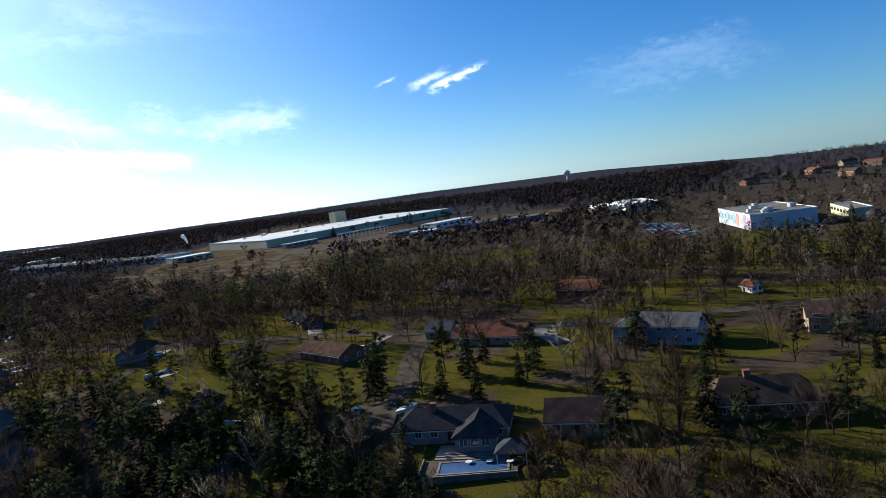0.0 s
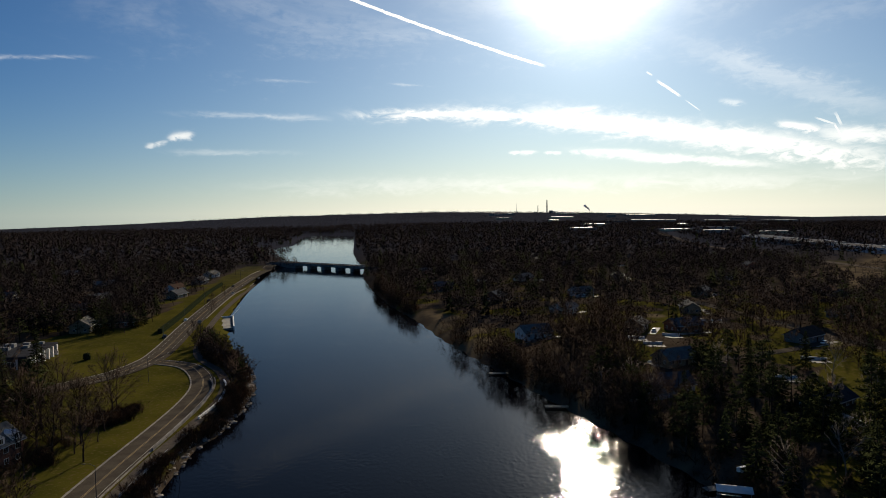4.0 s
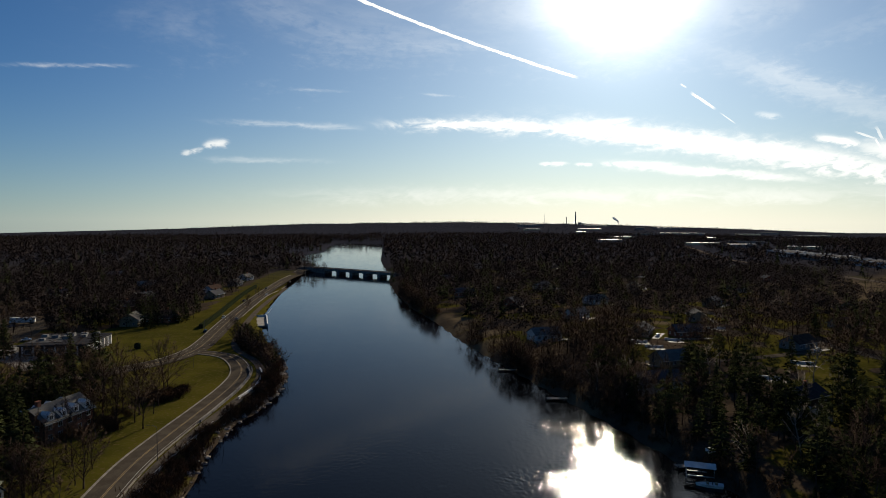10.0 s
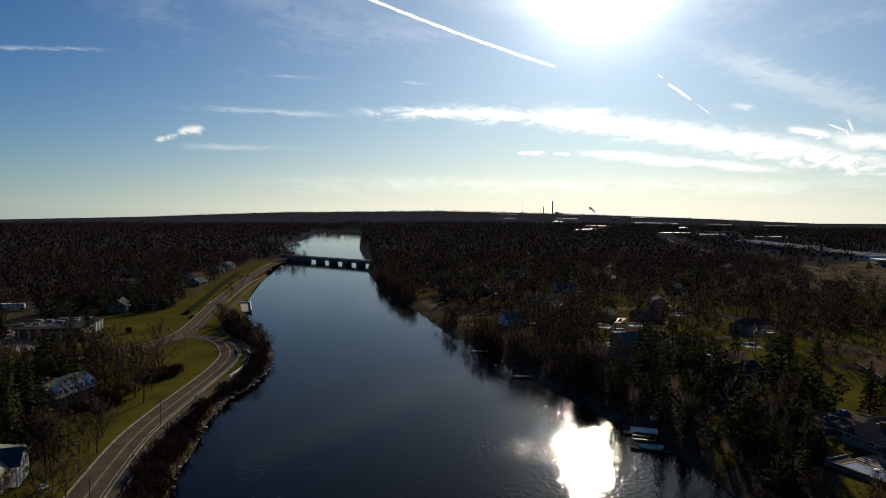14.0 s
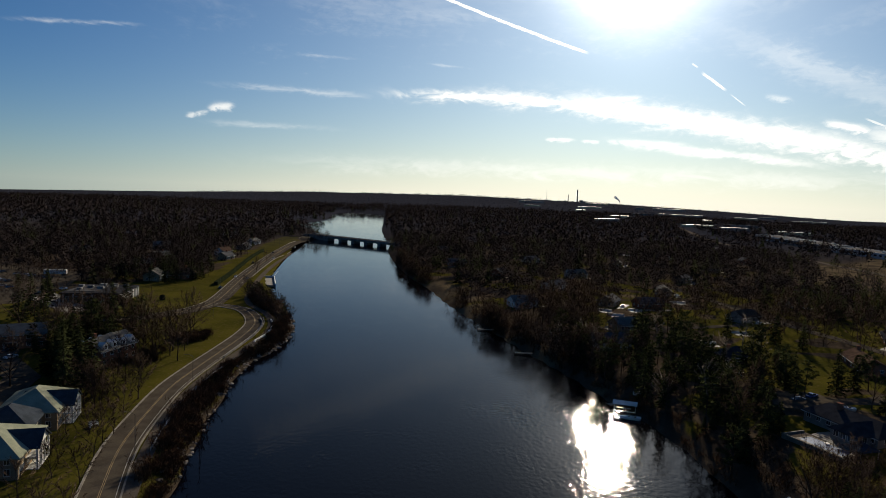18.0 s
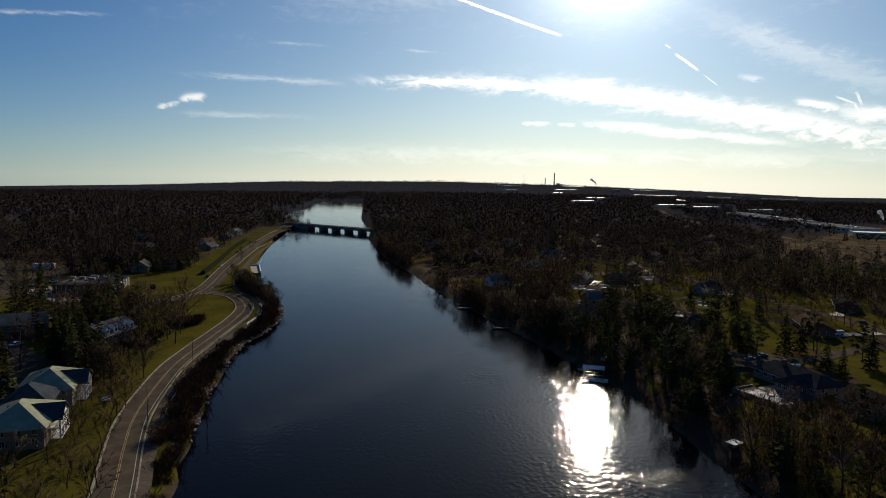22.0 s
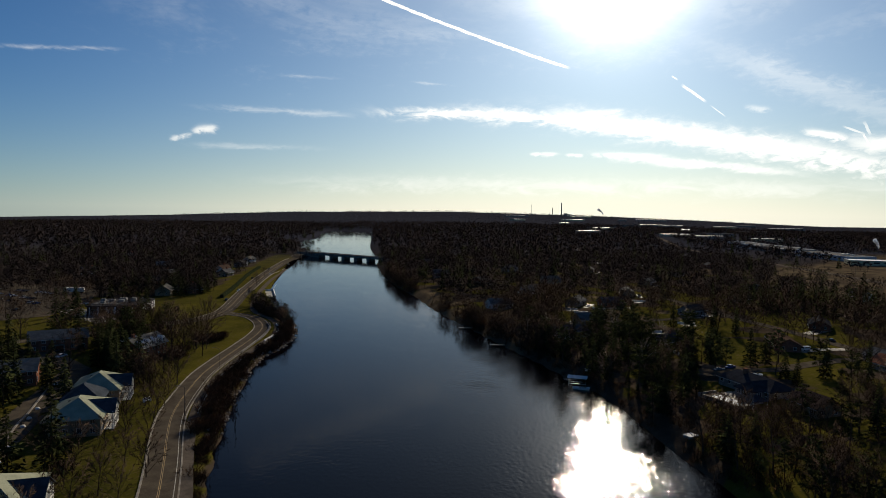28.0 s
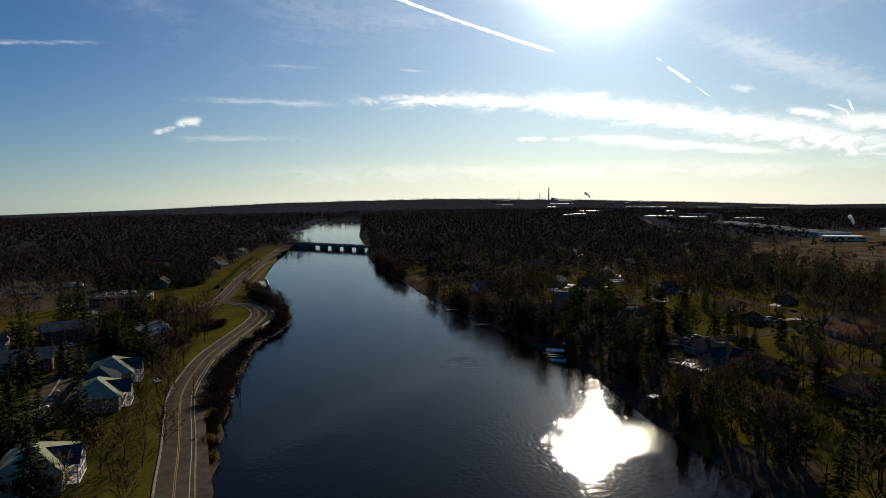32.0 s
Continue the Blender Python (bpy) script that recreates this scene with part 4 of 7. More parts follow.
def car(x, y, heading, colour, label, group="parked cars", van=False, z=None):
    """A car: body, glasshouse, bumpers, lamps and four wheels."""
    ob = thing("van" if van else "car", x, y, -heading, label, "van" if van else "car", group, z)
    key = (colour, van)
    if key not in CAR_MESH:
        s = Solid()
        prof = [(-2.4, 0.4), (2.4, 0.4), (2.45, 0.75), (2.35, 1.95), (-1.5, 2.0), (-2.0, 1.15), (-2.5, 0.95)] if van else [(-2.2, 0.38), (2.2, 0.38), (2.25, 0.7), (2.1, 0.98), (1.1, 1.0), (-1.0, 0.98), (-2.1, 0.85), (-2.25, 0.6)]
        n = len(prof)
        v = [(-0.9, py, pz) for py, pz in prof] + [(0.9, py, pz) for py, pz in prof]
        s.add(v, [tuple(range(n)), tuple(range(2 * n - 1, n - 1, -1))] + [(i, n + i, n + (i + 1) % n, (i + 1) % n) for i in range(n)])
        if not van:
            s.box(-0.66, 0.66, -0.95, 0.6, 1.42, 1.48)
        me = mesh_object("body", s.v, s.f, CAR_PAINT[colour])
        g = Solid()
        if van:
            g.add([(-0.8, -1.98, 1.2), (0.8, -1.98, 1.2), (0.75, -1.56, 1.93), (-0.75, -1.56, 1.93), (-0.8, -1.9, 1.18), (0.8, -1.9, 1.18)], [(0, 1, 2, 3), (3, 2, 5, 4)])
            g.box(-0.92, 0.92, -1.2, 1.9, 1.35, 1.8)
        else:
            a, b = [(-0.84, -1.35, 0.97), (0.84, -1.35, 0.97), (0.84, 1.2, 0.98), (-0.84, 1.2, 0.98)], [(-0.66, -0.75, 1.44), (0.66, -0.75, 1.44), (0.66, 0.55, 1.44), (-0.66, 0.55, 1.44)]
            g.add(a + b, [(i, (i + 1) % 4, 4 + (i + 1) % 4, 4 + i) for i in range(4)] + [(4, 5, 6, 7)])
        gm = mesh_object("glasshouse", g.v, g.f, GLASS)
        wsol = Solid().tube((-0.11, 0, 0), (0.11, 0, 0), 0.34, 0.34, 10)
        wm_ = mesh_object("wheel", wsol.v, wsol.f, RUBBER)
        CAR_MESH[key] = (me.data, gm.data, wm_.data)
        for o in (me, gm, wm_):
            bpy.data.objects.remove(o)
    body, glass, wheel = CAR_MESH[key]
    for nm, me in (("body", body), ("glasshouse", glass)):
        o = new(nm, me)
        o.parent = ob
    for wx in (-0.8, 0.8):
        for wy in (-1.4, 1.4):
            o = new("wheel", wheel)
            o.parent, o.location = ob, (wx, wy, 0.34)
    return ob


def hall(x, y, rot, L, W, h, wall, roof, label, units=0, bays=0, kind="industrial_building", parapet=0.5, seed=0):
    """A flat-roofed hall with parapet, cladding bays and rooftop units."""
    ob = thing(kind, x, y, rot, label, "building", "industrial buildings")
    Solid().box(-L / 2, L / 2, -W / 2, W / 2, -4, h).done("wall", wall, ob)
    Solid().box(-L / 2 + 0.5, L / 2 - 0.5, -W / 2 + 0.5, W / 2 - 0.5, h, h + 0.15).done("roof", roof, ob)
    p = Solid()
    for sy in (-1, 1) if parapet else ():
        p.box(-L / 2, L / 2, sy * W / 2 - 0.25, sy * W / 2 + 0.25, h, h + parapet).box(sy * L / 2 - 0.25, sy * L / 2 + 0.25, -W / 2 + 0.26, W / 2 - 0.26, h, h + parapet)
    if parapet:
        p.done("parapet", WHITE, ob)
    r = random.Random(seed)
    for i in range(units):
        ux, uy, us = r.uniform(-L * 0.42, L * 0.42), r.uniform(-W * 0.36, W * 0.36), r.uniform(1.2, 2.6)
        Solid().box(ux - us, ux + us, uy - us * 0.7, uy + us * 0.7, h + 0.15, h + 0.15 + us, 0.15).done("roof_unit", STEEL, ob)
    for i in range(bays):
        bx = -L / 2 + L * (i + 0.5) / bays
        bw = L / bays * 0.3
        for sy in (-1, 1):
            Solid().box(bx - bw, bx + bw, sy * W / 2 - 0.06, sy * W / 2 + 0.06, h * 0.45, h * 0.75).done("window_band", GLASS, ob)
    clear_box(x, y, 0.62 * max(L, W) if max(L, W) < 60 else 0.5 * min(L, W) + 20)
    if max(L, W) >= 60:
        for k in np.linspace(-0.5, 0.5, 9):
            clear_box(x + math.cos(radians(rot)) * L * k, y + math.sin(radians(rot)) * L * k, W / 2 + 8)
    return ob


# ---- west bank: road furniture ----
def stripes(parent, line, off, width, lift, mat, name, dash=0):
    n = normals(line)
    k = len(line)
    s = Solid()
    zc = np.maximum(land(*(line + n * -4).T), land(*(line + n * 4).T)) + lift
    for i in range(k - 1):
        if dash and (i // dash) % 2:
            continue
        a0, a1 = line[i] + n[i] * (off - width / 2), line[i] + n[i] * (off + width / 2)
        b0, b1 = line[i + 1] + n[i + 1] * (off - width / 2), line[i + 1] + n[i + 1] * (off + width / 2)
        s.add([(*a0, zc[i]), (*a1, zc[i]), (*b1, zc[i + 1]), (*b0, zc[i + 1])], [(0, 1, 2, 3)])
    return s.done(name, mat, parent)


stripes(shore_road, SHORE_ROAD, -0.18, 0.16, 0.135, YELLOW_LINE, "centre_line")
stripes(shore_road, SHORE_ROAD, 0.18, 0.16, 0.135, YELLOW_LINE, "centre_line")
stripes(shore_road, SHORE_ROAD, 3.2, 0.18, 0.135, WHITE_LINE, "edge_line")
stripes(main_road, MAIN_ROAD, -0.2, 0.16, 0.175, YELLOW_LINE, "centre_line")
stripes(main_road, MAIN_ROAD, 0.2, 0.16, 0.175, YELLOW_LINE, "centre_line")
stripes(main_road, MAIN_ROAD, 2.9, 0.15, 0.175, WHITE_LINE, "lane_line", 1)
stripes(main_road, MAIN_ROAD, -2.9, 0.15, 0.175, WHITE_LINE, "lane_line", 1)
KERB = material("pale_kerb_concrete", (0.3, 0.27, 0.22), 0.9, (0.18, 0.165, 0.14), 0.5)
ribbon("kerb", SHORE_ROAD, -4.55, -4.0, 0.26, KERB, 0.5, shore_road)
ribbon("kerb", SHORE_ROAD[:96], 4.0, 4.4, 0.26, KERB, 0.5, shore_road)
ribbon("kerb", MAIN_ROAD[60:], -5.5, -5.0, 0.3, KERB, 0.5, main_road)
ribbon("kerb", MAIN_ROAD[98:], 5.0, 5.5, 0.3, KERB, 0.5, main_road)


def low_wall(name, pts, width, height, mat, label, category, sink=0.5, step=3.0, cap=None):
    line = curve(pts, step)
    n = normals(line)
    k = len(line)
    z = land(line[:, 0], line[:, 1])
    v = []
    for o, dz in ((-width / 2, -sink), (-width / 2, height), (width / 2, height), (width / 2, -sink)):
        p = line + n * o
        v += [(a, b, c + dz) for (a, b), c in zip(p, z)]
    f = []
    for i in range(k - 1):
        f += [(j * k + i, j * k + i + 1, (j + 1) * k + i + 1, (j + 1) * k + i) for j in range(3)]
    f += [(0, k, 2 * k, 3 * k), (k - 1, 4 * k - 1, 3 * k - 1, 2 * k - 1)]
    return tagged(mesh_object(name, v, f, mat), label, category)


low_wall("barrier_wall", [(-65.8, 222), (-64.4, 240), (-66.6, 258), (-70, 268)], 0.5, 0.9, WHITE, "white concrete barrier along the bend of the footpath", "barrier")
low_wall("barrier_wall", [(-70.2, 196), (-69.6, 215), (-69.2, 238), (-71.3, 258), (-75.5, 270)], 0.45, 0.8, CONCRETE, "pale concrete barrier between road and footpath", "barrier")


def railing(pts, label, height=1.0, gap=3.0):
    line = curve(pts, gap)
    root = thing("guard_rail", float(line[0][0]), float(line[0][1]), 0, label, "railing", "railings", 0)
    o = Vector((line[0][0], line[0][1], 0))
    z = land(line[:, 0], line[:, 1])
    P = [Vector((a, b, c)) - o for (a, b), c in zip(line, z)]
    pm = Solid().box(-0.06, 0.06, -0.06, 0.06, -0.4, height)
    me = mesh_object("post", pm.v, pm.f, STEEL)
    for i, p in enumerate(P):
        c = me if i == 0 else new("post", me.data)
        c.parent, c.location = root, p
    s = Solid()
    for a, b in zip(P, P[1:]):
        for h in (0.55, 1.0):
            s.tube(a + Vector((0, 0, height * h)), b + Vector((0, 0, height * h)), 0.05, 0.05, 4)
    s.done("rail", STEEL, root)
    return root


railing([(-60.6, 108), (-64, 128), (-66.6, 150), (-66.7, 175), (-66.3, 196)], "galvanised guard rail beside the lakeside footpath")
railing([(-107, 424), (-113, 470), (-121, 540), (-131, 650)], "low guard rail at the lake edge by the main road", 1.0, 5.0)

# lakeside overlook: a concrete platform with a parapet, below the main road
ov = thing("overlook", -107.5, 418, 14, "concrete lakeside overlook with a pale parapet and steps", "platform", z=1.2)
Solid().box(-7, 4.5, -22, 17, -2.2, 0.0, 0.1).done("deck", PAVING, ov)
Solid().box(4.5, 5.2, -22, 17, -2.2, 1.1, 0.08).done("parapet", WHITE, ov)
Solid().box(-7, 4.5, 17, 17.7, -2.2, 1.1, 0.08).done("parapet", WHITE, ov)
for i in range(5):
    Solid().box(-9.5 + i * 0.5, -7, -6, 2, 0.0, 1.8 - i * 0.36).done("step", CONCRETE, ov)
clear_box(-108, 418, 22)

hedge = low_wall("hedge", [(-129, 372), (-136, 430), (-143, 480), (-151, 540), (-157, 605)], 2.2, 2.4, HEDGE, "dark clipped hedge along the main road", "hedge")


POLE_STEEL = material("dark_painted_steel", (0.06, 0.06, 0.06), 0.6, (0.04, 0.04, 0.04), 0.8)


def street_lamp(x, y, rot, label="grey steel street lamp with a curved arm", h=9.0):
    ob = thing("street_lamp", x, y, rot, label, "street lamp", "street lamps")
    Solid().tube((0, 0, -0.3), (0, 0, h), 0.1, 0.06, 8).done("pole", POLE_STEEL, ob)
    Solid().tube((0, 0, h - 0.1), (1.1, 0, h + 0.45), 0.05, 0.05, 6).tube((1.1, 0, h + 0.45), (2.2, 0, h + 0.5), 0.05, 0.04, 6).done("arm", POLE_STEEL, ob)
    Solid().box(2.0, 2.7, -0.13, 0.13, h + 0.42, h + 0.53, 0.04).done("lamp_head", POLE_STEEL, ob)
    return ob


for lx, ly, lr in ((-64.3, 108, 180), (-70, 163, 180), (-118, 345, 0), (-128, 410, 0), (-136, 478, 0), (-142, 545, 0), (-149, 640, 0), (-98, 270, 90)):
    street_lamp(lx, ly, lr)


def utility_pole(x, y, rot, h=11):
    ob = thing("utility_pole", x, y, rot, "weathered wooden utility pole with a crossarm", "utility pole", "utility poles")
    Solid().tube((0, 0, -0.5), (0, 0, h), 0.16, 0.1, 8).done("pole", DARK_WOOD, ob)
    Solid().box(-1.3, 1.3, -0.07, 0.07, h - 0.9, h - 0.75).done("crossarm", DARK_WOOD, ob)
    for ix in (-1.1, -0.5, 0.5, 1.1):
        Solid().tube((ix, 0, h - 0.75), (ix, 0, h - 0.5), 0.05, 0.04, 6).done("insulator", CONCRETE, ob)
    return ob


for ux, uy in ((-164, 238), (-193, 215), (-146, 290), (-150, 258), (-152, 815), (-148, 842), (-131, 846), (-168, 700), (-160, 560), (228, 190), (222, 120), (236, 60)):
    utility_pole(ux, uy, 30)

# ---- the bridge ----
bx0, by0, bx1, by1 = -150.0, 838.0, -30.0, 738.0
bl = math.hypot(bx1 - bx0, by1 - by0)
bridge = thing("bridge", bx0, by0, math.degrees(math.atan2(by1 - by0, bx1 - bx0)), "low concrete road bridge with five openings over the lake", "bridge", z=0)
Solid().box(-8, bl + 14, -6, 6, 4.6, 6.0).done("deck", CONCRETE, bridge)
Solid().box(-8, bl + 14, -5.2, 5.2, 6.0, 6.1).done("roadway", ASPHALT, bridge)
for sy in (-1, 1):
    Solid().box(-8, bl + 14, sy * 6 - 0.25, sy * 6 + 0.25, 5.6, 6.55).done("parapet", CONCRETE, bridge)
    r = Solid()
    for k in range(int(bl / 3)):
        r.box(k * 3 - 0.08, k * 3 + 0.08, sy * 6 - 0.08, sy * 6 + 0.08, 6.55, 7.2)
    r.box(-6, bl, sy * 6 - 0.07, sy * 6 + 0.07, 7.2, 7.32).done("rail", STEEL, bridge)
Solid().box(-14, 38, -6, 6, -3, 4.7).done("abutment", CONCRETE, bridge)
Solid().box(bl - 4, bl + 16, -6, 6, -3, 4.7).done("abutment", CONCRETE, bridge)
span = (bl - 4 - 38) / 5
for i in range(1, 5):
    px = 38 + span * i
    Solid().box(px - 2.2, px + 2.2, -5.8, 5.8, -3, 4.7).box(px - 3.4, px + 3.4, -5.8, 5.8, 3.2, 4.7).done("pier", CONCRETE, bridge)
for i in range(5):
    px = 38 + span * (i + 0.5)
    Solid().box(px - span / 2 + 2.2, px + span / 2 - 2.2, -5.9, -5.3, 3.5, 4.7).box(px - span / 2 + 2.2, px + span / 2 - 2.2, 5.3, 5.9, 3.5, 4.7).done("girder", CONCRETE, bridge)

# ---- west bank: buildings ----
def townhouse(x, y, rot, label, roof=None, deep=14.0, wide=19.0, front=True):
    """A two-storey block under a steep pyramid roof, its white balcony front along its own +x side."""
    ob = thing("townhouse", x, y, rot, label, "house", "townhouses")
    Solid().box(-deep / 2, deep / 2, -wide / 2, wide / 2, -1.0, 5.2).done("wall", TAN, ob)
    Solid().gable(-wide / 2, wide / 2, -deep / 2, deep / 2, 5.2, 3.7, 0.7, 0.25, wide * 0.46).done("roof", roof or SAGE_ROOF, ob).matrix_basis = pose(0, 0, 0, 0, 0, 90)
    if front:
        g = Solid()
        g.add([(deep / 2 + 2.4, -4, 5.0), (deep / 2 + 2.4, 4, 5.0), (deep / 2 + 2.4, 0, 7.6), (deep / 2 + 2.0, -4, 5.0), (deep / 2 + 2.0, 4, 5.0), (deep / 2 + 2.0, 0, 7.6)],
              [(0, 1, 2), (5, 4, 3), (0, 3, 4, 1), (1, 4, 5, 2), (2, 5, 3, 0)])
        g.done("gable_front", WHITE, ob)
        Solid().gable(-2.5, deep / 2 + 2.6, -4.3, 4.3, 5.0, 2.8, 0.3, 0.2).done("gable_roof", SLATE_ROOF, ob)
        for z in (0.1, 2.7):
            Solid().box(deep / 2, deep / 2 + 2.5, -4.4, 4.4, z - 0.25, z).done("balcony_floor", WHITE, ob)
        for cy in (-4.2, -1.4, 1.4, 4.2):
            Solid().box(deep / 2 + 2.1, deep / 2 + 2.45, cy - 0.18, cy + 0.18, -0.8, 5.0).done("column", WHITE, ob)
        r = Solid().box(deep / 2 + 2.2, deep / 2 + 2.3, -4.2, 4.2, 3.6, 3.7)
        for i in range(26):
            r.box(deep / 2 + 2.22, deep / 2 + 2.28, -4.2 + i * 0.336, -4.15 + i * 0.336, 2.7, 3.6)
        r.done("balustrade", WHITE, ob)
    for z in (0.9, 3.4):
        for wy in (-8, -6, 6, 8):
            if abs(wy) < wide / 2:
                put_window(ob, deep / 2, wy, z, 1.2, 1.3, 0)
                put_window(ob, -deep / 2, wy, z, 1.2, 1.3, 2)
        for wx in (-5, -1.7, 1.7, 5):
            put_window(ob, wx, -wide / 2, z, 1.1, 1.5, 3)
            put_window(ob, wx, wide / 2, z, 1.1, 1.5, 1)
        for wy in (-2.6, 0, 2.6):
            put_window(ob, deep / 2, wy, z, 1.5, 1.4, 0)
    clear_box(x, y, wide * 0.62)
    return ob


townhouse(-90.5, 98.0, 15, "tan townhouse with a sage-green pyramid roof and white balconies")
townhouse(-98.0, 126.5, 15, "tan townhouse with a pale sage roof near the lake road")
townhouse(-79.0, 41.0, 15, "tan townhouse with a broad sage-green roof beside firs")
townhouse(-96.0, 112.0, 15, "low link block with a dark slate-blue roof", SLATE_ROOF, 11, 12, False)
house(-107.8, 185, 76, 18, 10, 6.2, 3.6, BRICK, PALE_ROOF, "brick house with pale roof and white dormers facing the lake", floors=2, dormers=4, chimney=(-6, 0))
# dark brick picked for three of these blocks to blacken their shaded walls
house(-140, 141, 22, 25, 13, 5.6, 2.8, BRICK, PALE_ROOF, "long apartment house with a pale grey-green roof", floors=2)
house(-150, 200, 28, 22, 12, 5.6, 2.8, BRICK, PALE_ROOF, "apartment house with a pale pitched roof and porch", floors=2, porch=True)
house(-172, 172, 20, 20, 12, 5.6, 2.6, GREY_SIDING, GREY_ROOF, "grey apartment house with a shingled roof", floors=2)
house(-118, 72, 15, 20, 11, 5.2, 2.6, BRICK, DARK_ROOF, "apartment house with a charcoal roof in deep shade", floors=2)
house(-160, 396, 20, 20, 12, 3.4, 3.6, BRICK, BROWN_ROOF, "brown-roofed brick house among dark trees", hip=4.5, chimney=(3, 1))
house(-172, 382, 100, 15, 10, 4.0, 3.4, TAN, PALE_ROOF, "tan house with a pale gable roof", floors=1)
for hx, hy, hr, hw, hf, hl in ((-168, 520, 80, TAN, GREY_ROOF, "tan house by the main road"), (-182, 560, 75, WHITE, BROWN_ROOF, "white house behind the roadside lawn"), (-180, 620, 85, GREY_SIDING, GREY_ROOF, "grey house above the main road"),
                           (-186, 680, 80, WHITE, PALE_ROOF, "white house near the bridge"), (-205, 445, 10, BRICK, GREY_ROOF, "brick house among bare trees"), (-250, 590, 30, TAN, PALE_ROOF, "tan house deep in the woods"),
                           (-215, 500, 60, GREY_SIDING, PALE_ROOF, "grey house with a pale roof in the woods"), (-290, 520, 0, WHITE, GREY_ROOF, "white house half hidden by trees"), (-330, 700, 20, TAN, PALE_ROOF, "tan house half hidden by far trees"),
                           (-235, 760, 50, WHITE, PALE_ROOF, "white house near the far shore")):
    house(hx, hy, hr, 15, 9.5, 3.6, 3.0, hw, hf, hl, floors=1, chimney=(2, 0))
    clear_box(hx + 5, hy - 16, 12)

# office with pilasters
office = thing("office_building", -169.5, 307, 6, "low office with pale pilasters, flat roof and rooftop units", "building")
Solid().box(-14, 14, -15, 15, -1, 4.4).done("wall", DARK_WOOD, office)
Solid().box(-14.6, 14.6, -15.6, 15.6, 4.4, 5.1).done("roof_fascia", DARK_ROOF, office)
Solid().box(-13, 1, -10, 9, 5.1, 5.3).done("pale_roof", GREY_ROOF, office)
Solid().box(1.01, 14, -15, 15, 5.1, 5.26).done("dark_roof", DARK_ROOF, office)
for i in range(7):
    py = -13.5 + i * 4.5
    Solid().box(14.0, 15.1, py - 0.45, py + 0.45, -0.5, 4.4).done("pilaster", WHITE, office)
    if i < 6:
        put_window(office, 14.0, py + 2.25, 0.9, 3.2, 2.6, 0)
for i in range(6):
    px = -12.5 + i * 4.6
    Solid().box(px - 0.3, px + 0.3, -15.5, -15.0, -0.5, 4.4).done("pilaster", WHITE, office)
    put_window(office, px + 2.3, -15.0, 0.9, 2.6, 2.2, 3)
for ux, uy, us in ((-6, 3, 1.5), (-1, 7, 1.9), (4, 10, 1.4), (-9, -4, 1.2), (6, 4, 1.3), (0, 0, 1.6), (-12, 6, 1.3), (9, 12, 1.2)):
    Solid().box(ux - us, ux + us, uy - us * 0.8, uy + us * 0.8, 5.3, 5.3 + us * 0.8, 0.15).done("roof_unit", GREY_SIDING, office)
clear_box(-169.5, 307, 22)

trailer = thing("box_trailer", -236, 384, 15, "long white box trailer standing in the lot", "trailer")
Solid().box(-6.5, 6.5, -1.3, 1.3, 1.1, 4.0, 0.08).done("box", WHITE, trailer)
for wx in (-5, -3.9, 4.4, 5.4):
    Solid().tube((wx, -1.2, 0.5), (wx, 1.2, 0.5), 0.5, 0.5, 10).done("wheel", RUBBER, trailer)
Solid().box(-6.3, 6.3, -0.5, 0.5, 0.8, 1.1).done("chassis", DARK_WOOD, trailer)


def lot(points, label, mat=ASPHALT, name="parking_lot", lift=0.1):
    """A paved area of any outline, draped on the ground."""
    bm = bmesh.new()
    c = np.mean(points, 0)
    dense = []
    for a, b in zip(points, points[1:] + points[:1]):
        k = max(1, int(math.dist(a, b) / 8))
        dense += [(a[0] + (b[0] - a[0]) * i / k, a[1] + (b[1] - a[1]) * i / k) for i in range(k)]
    zmax = max(land_at(*p) for p in dense)
    top = [bm.verts.new((x, y, land_at(x, y) * 0.3 + zmax * 0.7 + lift)) for x, y in dense]
    low = [bm.verts.new((x, y, land_at(x, y) - 0.8)) for x, y in dense]
    mid = bm.verts.new((c[0], c[1], zmax + lift))
    n = len(dense)
    for i in range(n):
        j = (i + 1) % n
        bm.faces.new((top[i], top[j], mid))
        bm.faces.new((low[i], low[j], top[j], top[i]))
    bmesh.ops.recalc_face_normals(bm, faces=bm.faces)
    me = bpy.data.meshes.new(name)
    bm.to_mesh(me)
    bm.free()
    me.materials.append(mat)
    for a, b in zip(points, points[1:] + points[:1]):
        clear_line(np.linspace(a, b, max(2, int(math.dist(a, b) / 5))), 4)
    clear_box(c[0], c[1], min(math.dist(c, p) for p in dense))
    return tagged(new(name, me), label, "paving", kind="structure")


lot([(-128, 160), (-118, 163), (-103, 98), (-94, 62), (-84, 10), (-96, 10), (-108, 66), (-117, 110)], "asphalt drive behind the townhouses", name="driveway")
lot([(-150, 178), (-128, 160), (-118, 163), (-140, 186), (-155, 220), (-160, 218)], "asphalt drive between the apartment houses", name="driveway")
lot([(-320, 440), (-225, 400), (-205, 340), (-200, 285), (-230, 255), (-330, 300)], "grey asphalt car park beside the office")
lot([(-205, 300), (-200, 318), (-158, 276), (-163, 262)], "pale forecourt before the office", PAVING, "forecourt")

